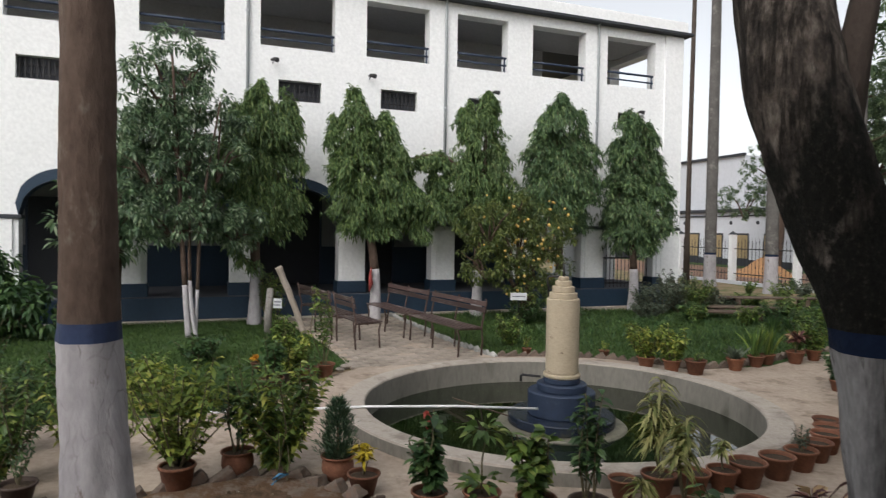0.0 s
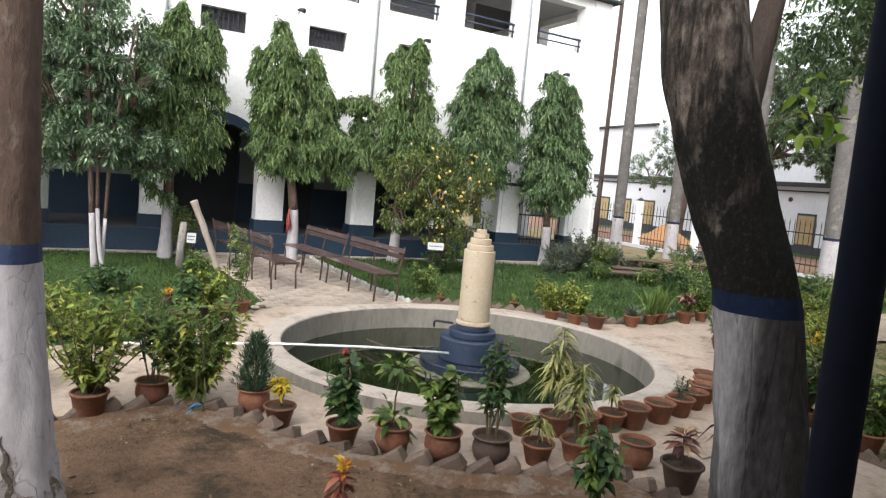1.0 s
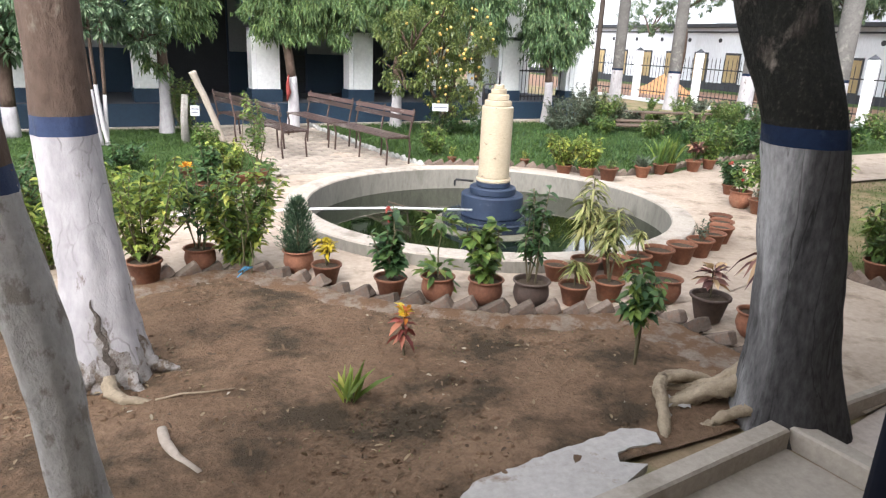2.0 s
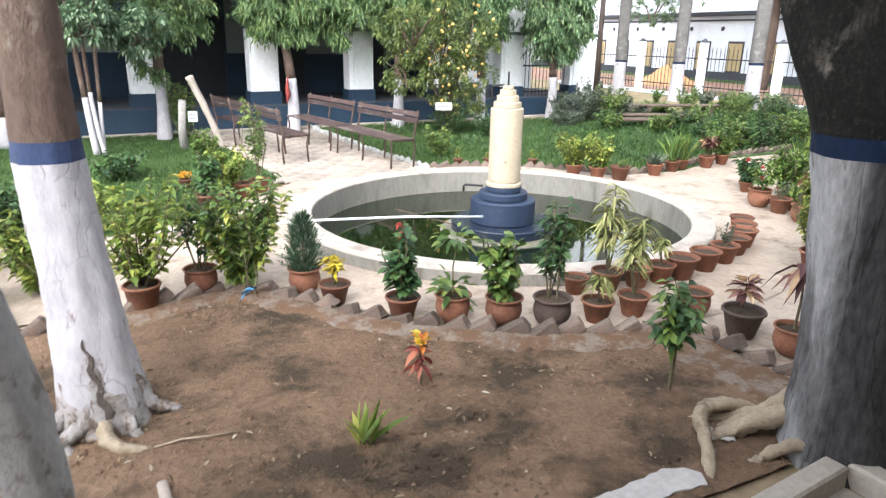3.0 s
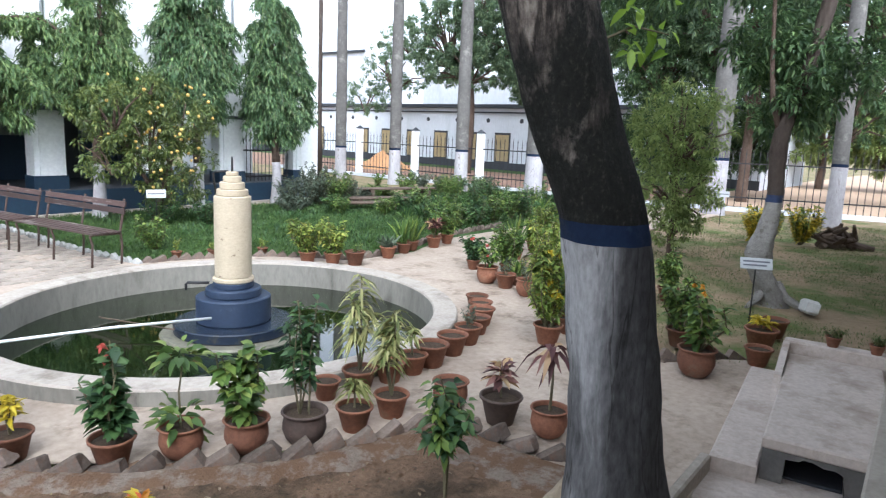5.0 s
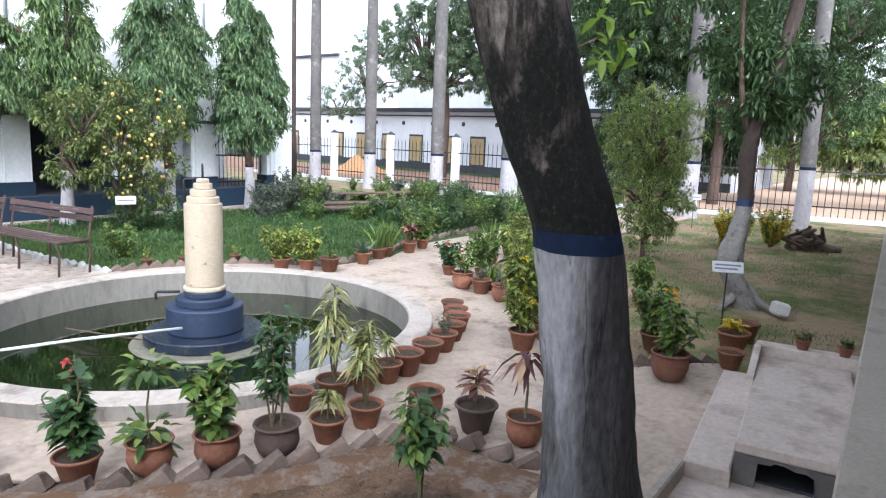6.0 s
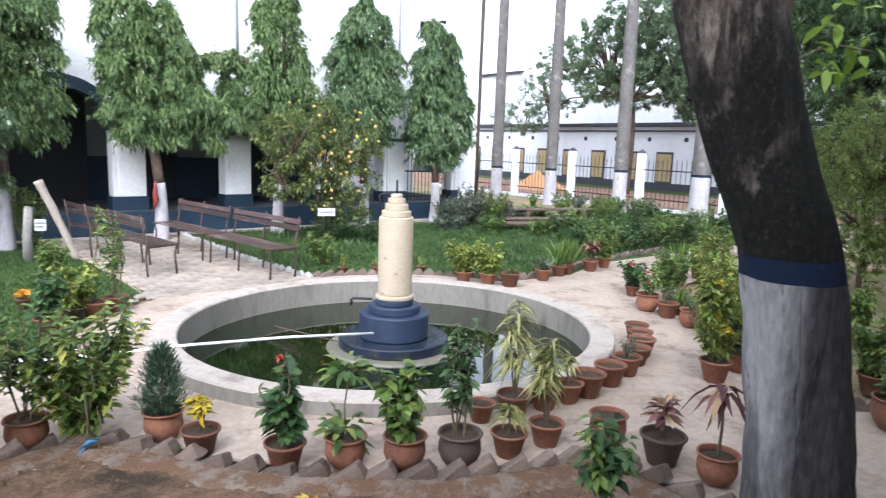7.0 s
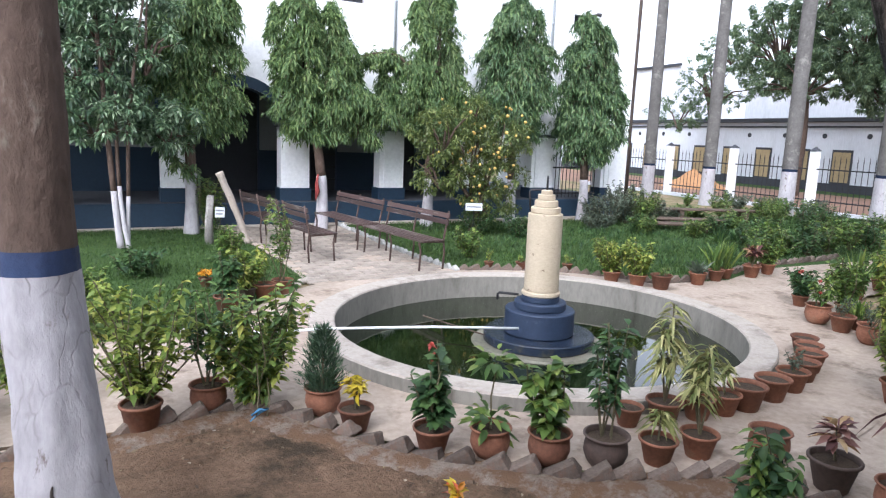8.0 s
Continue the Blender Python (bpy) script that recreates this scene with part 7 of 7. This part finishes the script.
def leaning_log():
    t = thing("leaning_log", "pale cut log leaning by the benches", "log")
    p, r = smooth_path([(-2.2, 6.0, -0.03, 0.06), (-2.42, 5.98, 0.6, 0.055), (-2.6, 5.95, 1.05, 0.06), (-2.69, 5.94, 1.25, 0.07)], 16)
    put("log", make_mesh("log", *tube(p, r, 14, 0.3, 8), GREYWOOD, True), t)
    s = thing("tree_stump", "short grey stump beside the log", "stump", -2.85, 6.05)
    put("stump", make_mesh("stump", *tube([(0, 0, -0.03), (0.0, 0, 0.4), (0.03, 0, 0.85)], [0.08, 0.065, 0.06], 12, 0.3), LICHENBARK, True), s)


leaning_log()


# ---- signs ----
def sign(x, y, z, w, h, rz, tilt, label, lines=2):
    t = thing("garden_sign", label, "sign", x, y, 0, rz)
    put("stake", make_mesh("stake", *tube([(0, 0.01, -0.05), (0, 0.01, z)], [0.009, 0.009], 6), IRON), t)
    m = pose(0, 0, z, tilt, 0, 0)
    b = put("board", make_mesh("board", *moved(box_data(-w / 2, w / 2, -0.008, 0.008, -h / 2, h / 2, 0.002), m), SIGNWHITE), t)
    for k in range(lines):
        zz = h * (0.5 - (k + 1) / (lines + 1))
        put("text_bar", make_mesh("text_bar", *moved(box_data(-w * 0.42, w * (0.42 - 0.1 * k), -0.011, -0.0085, zz - h * 0.07, zz + h * 0.07), m), INK), b)


sign(2.08, 5.8, 0.645, 0.33, 0.15, -20, -10, "small white plant label on an iron stake", 1)
sign(4.05, -3.91, 0.66, 0.33, 0.13, -62, -28, "small white plant label with grey lines on a stake", 2)
sign(13.2, -0.6, 0.75, 0.32, 0.14, -60, -15, "small white plant label in the dry lawn", 1)
sign(-2.72, 5.55, 0.62, 0.15, 0.17, -20, -5, "small white plant label by the log", 2)


# ---- edging bricks ----
def edging(name, label, line, step, mat, size=(0.22, 0.068, 0.105), lean=34, sink=0.062):
    """Bricks set on edge, each tipped against the next, like saw teeth along the line."""
    t = thing(name, label, "edging")
    L, W, H = size
    meshes = []
    for q in range(5):
        v, f = box_data(-L / 2, L / 2, -W / 2, W / 2, -H / 2, H / 2, 0.011)
        v = [(x + rng.normal(0, 0.004), y + rng.normal(0, 0.004), z + rng.normal(0, 0.004)) for x, y, z in v]
        meshes.append(make_mesh("brick", v, f, mat))
    pts = [Vector((x, y, 0)) for x, y in line]
    acc, k = 0.0, 0
    for a, b in zip(pts[:-1], pts[1:]):
        d = b - a
        while acc < d.length:
            p = a + d * (acc / d.length)
            ang = math.degrees(math.atan2(d.y, d.x))
            s = rng.uniform(0.9, 1.1)
            m = pose(p.x + rng.normal(0, 0.008), p.y + rng.normal(0, 0.008), H * 0.6 - sink + rng.normal(0, 0.006), 0, 0, ang + rng.normal(0, 5)) @ pose(0, 0, 0, rng.normal(0, 5), -lean + rng.normal(0, 6), 0) @ Matrix.Scale(s, 4)
            put("brick", meshes[k % 5], t, m)
            acc += step
            k += 1
        acc -= d.length


edging("brick_edging", "cement-smeared bricks set like saw teeth along the soil bed",
       [(-5.6, -1.6), (-4.2, -1.5), (-3.8, -1.33), (-3.35, -1.24), (-3.12, -1.25), (-2.96, -1.44), (-2.73, -1.77), (-2.49, -2.10), (-2.15, -2.46), (-1.76, -2.74), (-1.43, -2.94), (-0.94, -3.11), (-0.52, -3.16), (-0.44, -3.3), (-0.41, -3.6), (-0.38, -3.9), (-0.25, -4.2), (0.0, -4.45)], 0.205, BRICKGREY, (0.235, 0.085, 0.10), 31, 0.043)
edging("white_edging", "limewashed bricks set like saw teeth along the path", [(0.40, 3.0), (0.27, 3.62), (0.12, 4.82), (0.03, 6.7), (-0.05, 8.1)], 0.165, BRICKWHITE, (0.11, 0.07, 0.10), 30, 0.035)
edging("brick_edging", "reddish bricks set like saw teeth round the lawn", [(0.5, 2.98), (0.8, 2.93), (1.25, 2.8), (1.75, 2.6), (2.2, 2.3), (2.6, 1.85), (2.95, 1.5), (3.6, 1.42), (4.4, 1.62), (5.6, 2.1), (8.0, 2.3)], 0.17, BRICKGREY)
edging("brick_edging", "cement-smeared bricks set like saw teeth along the dry lawn", [(2.6, -4.2), (1.95, -3.75), (1.9, -3.3), (2.3, -2.6), (2.85, -1.95), (3.2, -1.5)], 0.17, BRICKGREY)


def rubble(places, label, size=0.07, mat=None):
    for x, y in places:
        t = thing("stone", label, "stone", x, y, 0, rng.uniform(0, 360))
        s = size * rng.uniform(0.7, 1.3)
        put("rock", make_mesh("rock", *lathe([(0.01, -s * 0.3), (s * 0.8, -s * 0.2), (s, s * 0.2), (s * 0.6, s * 0.55), (0.01, s * 0.6)], 9, 0.6), mat or STONE), t)


rubble([(-1.62, 3.02), (-1.72, 2.92), (-1.85, 2.85), (-1.95, 2.78), (-2.05, 2.6), (-1.7, 3.3)], "pale rubble stone at the lawn's corner", 0.06, CONC2)
rubble([(-3.38, 0.72), (-3.5, 0.8), (-3.3, 0.86)], "grey rubble stone by the pipe", 0.1, CONC2)


def marble_block():
    t = thing("stone_block", "pale marble block lying in the dry lawn", "stone", 5.04, -4.30, 0.06, 25)
    put("block", make_mesh("block", *moved(box_data(-0.17, 0.17, -0.07, 0.07, -0.07, 0.1, 0.03), pose(0, 0, 0, 12, 8, 0)), STONE), t)
    s = thing("driftwood", "pile of brown dry stumps on bare earth", "wood", 11.5, -3.45)
    for _ in range(14):
        put("piece", make_mesh("piece", *tube([(rng.normal(0, 0.15), rng.normal(0, 0.2), 0.0), (rng.normal(0, 0.15), rng.normal(0, 0.2), 0.2), (rng.normal(0, 0.2), rng.normal(0, 0.24), rng.uniform(0.15, 0.5))], [0.075, 0.07, 0.03], 8, 0.5, 9), PLANK), s)
    c = thing("cut_branch", "short curved pale branch lying on soil", "branch", -3.87, -3.74, 0.02)
    put("branch", make_mesh("branch", *tube([(-0.05, 0.14, 0.02), (-0.04, 0.05, 0.0), (0.0, -0.1, 0.0), (0.08, -0.25, 0.0)], [0.024, 0.026, 0.02, 0.012], 8, 0.15, 9), GREYWOOD, True), c)
    top = [(-3.12, -4.80), (-3.0, -4.68), (-2.85, -4.63), (-2.7, -4.53), (-2.55, -4.50), (-2.3, -4.475), (-2.1, -4.45), (-1.95, -4.455), (-1.79, -4.43), (-1.68, -4.47), (-1.635, -4.53), (-1.68, -4.61), (-1.80, -4.585), (-1.94, -4.60), (-1.98, -4.66), (-1.87, -4.72), (-1.92, -4.78)]
    low = [(-2.2, -4.85), (-2.9, -4.925)]
    rag = []
    for (ax, ay), (bx, by) in zip(top[:-1], top[1:]):
        k = max(1, int(math.hypot(bx - ax, by - ay) / 0.04))
        rag += [(ax + (bx - ax) * i / k + rng.normal(0, 0.004), ay + (by - ay) * i / k + rng.normal(0, 0.006)) for i in range(k)]
    sheet("cement_patch", rag + low, 0.024, SKIM, "pale broken cement skim beside the kerb", "ground", 0.06)

    k = thing("dry_stick", "thin pale dry stick lying on the soil", "stick")
    put("stick", make_mesh("stick", *tube([(-3.93, -3.26, 0.02), (-3.8, -3.255, 0.028), (-3.66, -3.28, 0.024), (-3.52, -3.285, 0.02)], [0.006, 0.006, 0.005, 0.003], 7, 0.2, 9), ROOTBARK, True), k)
    for x, y, a in ((-1.38, -4.36, 20), (-1.27, -4.42, 75), (-1.3, -4.30, 140), (-1.2, -4.36, 10), (-1.45, -4.45, 55)):
        w = thing("litter_scrap", "crumpled pale scrap among the roots", "litter", x, y, 0.025, a)
        g = [(0.02 * i + rng.normal(0, 0.006), 0.02 * j + rng.normal(0, 0.006), abs(rng.normal(0, 0.012))) for j in range(4) for i in range(4)]
        up = len(g)
        q = [(4 * j + i, 4 * j + i + 1, 4 * j + i + 5, 4 * j + i + 4) for j in range(3) for i in range(3)]
        put("scrap", make_mesh("scrap", g + [(x2, y2, z2 - 0.003) for x2, y2, z2 in g], q + [tuple(e + up for e in reversed(f)) for f in q], SKIM), w)


marble_block()


def string_stakes():
    t = thing("stake", "thin stakes tied with blue string by the edging", "stake", -3.18, -1.46)
    for x, l in ((0.0, 0.42), (0.07, 0.3)):
        put("stick", make_mesh("stick", *tube([(x, 0, -0.05), (x + 0.035, 0.01, l * 0.5), (x + 0.02, 0.02, l)], [0.007, 0.006, 0.004], 6), TWIG), t)
    put("string", make_mesh("string", *tube([(-0.02, -0.01, 0.06), (0.03, -0.02, 0.10), (0.09, 0.0, 0.09), (0.03, 0.015, 0.06), (-0.03, -0.015, 0.02)], [0.008, 0.012, 0.009, 0.01, 0.006], 6), BLUESTRING, True), t)


string_stakes()


# ---- grass, weeds and litter ----
def scatter(poly, n):
    """n random points inside a polygon."""
    poly = np.array(poly, float)
    lo, hi = poly.min(0), poly.max(0)
    out = []
    while len(out) < n:
        p = rng.uniform(lo, hi, (n * 2, 2))
        ins = np.zeros(len(p), bool)
        x, y = p[:, 0], p[:, 1]
        for a, b in zip(poly, np.roll(poly, -1, 0)):
            c = (a[1] > y) != (b[1] > y)
            xi = (b[0] - a[0]) * (y - a[1]) / (b[1] - a[1] + 1e-12) + a[0]
            ins ^= c & (x < xi)
        out.extend(p[ins].tolist())
    return np.array(out[:n])


def grass(name, label, poly, n, h, w, mat, patch=0.0):
    p = scatter(poly, n)
    if patch:
        keep = np.array([noise.noise(Vector((x * 0.9, y * 0.9, 3))) for x, y in p]) > -0.1 + patch * (rng.random(len(p)) - 0.5)
        p = p[keep]
    k = len(p)
    tall = np.array([0.75 + 0.55 * noise.noise(Vector((x * 1.1, y * 1.1, 0))) for x, y in p])
    d = np.column_stack([rng.normal(0, 0.45, (k, 2)), np.ones(k)])
    v = leaf_data(np.column_stack([p, np.zeros(k)]), d, h * tall * rng.uniform(0.6, 1.3, k), w, 0.1, 0.15, True)
    return tagged(put(name, leaf_mesh(name, mat, v)), label, "grass", kind="stuff")


NW = [(-3.25, 0.85), (-2.75, 1.75), (-2.3, 2.4), (-1.85, 3.0), (-2.1, 5.5), (-2.65, 8.3), (-9, 8.3), (-9, 0.6)]
NE = [(0.42, 3.05), (1.2, 2.95), (2.3, 2.4), (2.95, 1.6), (4.2, 1.6), (5.5, 2.15), (15.9, 2.5), (15.9, 8.3), (0.05, 8.3)]
SE = [(2.2, -4.1), (2.0, -3.4), (3.0, -1.9), (4.2, -0.4), (6, -0.1), (16, -0.1), (16, -8), (3.5, -5.2), (2.8, -4.6)]
grass("grass", "short green lawn grass", NW, 42000, 0.085, 0.011, GRASS)
grass("grass", "green lawn grass among flower beds", NE, 52000, 0.11, 0.013, GRASS)
grass("weeds", "taller broad weeds in the flower beds", [(2.0, 3.2), (4.5, 2.2), (13, 3.0), (13, 8.0), (1.5, 8.0)], 7000, 0.2, 0.02, DARKSHRUB, 0.6)
grass("dry_grass", "sparse dry grass", SE, 52000, 0.06, 0.008, DRYGRASS, 0.6)
grass("dry_grass", "sparse weeds in the bare bed", [(-4.0, -1.6), (-2.6, -2.2), (-0.6, -3.3), (-0.6, -4.3), (-4, -4.9)], 1100, 0.03, 0.008, DRYGRASS, 0.5)


def litter():
    p = scatter([(-6, -1.6), (-3.2, -1.45), (-2.6, -2.1), (-1.4, -3.0), (-0.5, -3.3), (-0.5, -4.3), (-6, -4.9)], 1500)
    k = len(p)
    d = np.column_stack([rng.normal(0, 1, (k, 2)), rng.normal(0.1, 0.15, k)])
    v = leaf_data(np.column_stack([p, np.full(k, 0.012)]), d, rng.uniform(0.02, 0.055, k), 0.018, 0.2, 0.1)
    tagged(put("leaf_litter", leaf_mesh("leaf_litter", DEADLEAF, v)), "dry fallen leaves on the soil", "leaves", kind="stuff")
    p = scatter([(-6, -1.6), (-3.2, -1.45), (-2.6, -2.1), (-1.4, -3.0), (-0.5, -3.3), (-0.5, -4.3), (-6, -4.9)], 1800)
    datas = []
    for x, y in p:
        s = 0.006 + 0.022 * rng.random() ** 2.5
        datas.append(moved(lathe([(0.001, -s * 0.3), (s, 0.0), (s * 0.6, s * 0.6), (0.001, s * 0.7)], 6, 0.5), pose(x, y, 0.008)))
    tagged(put("pebbles", make_mesh("pebbles", *merge(*datas), SOIL)), "small clods and pebbles on the soil", "pebbles", kind="stuff")


litter()
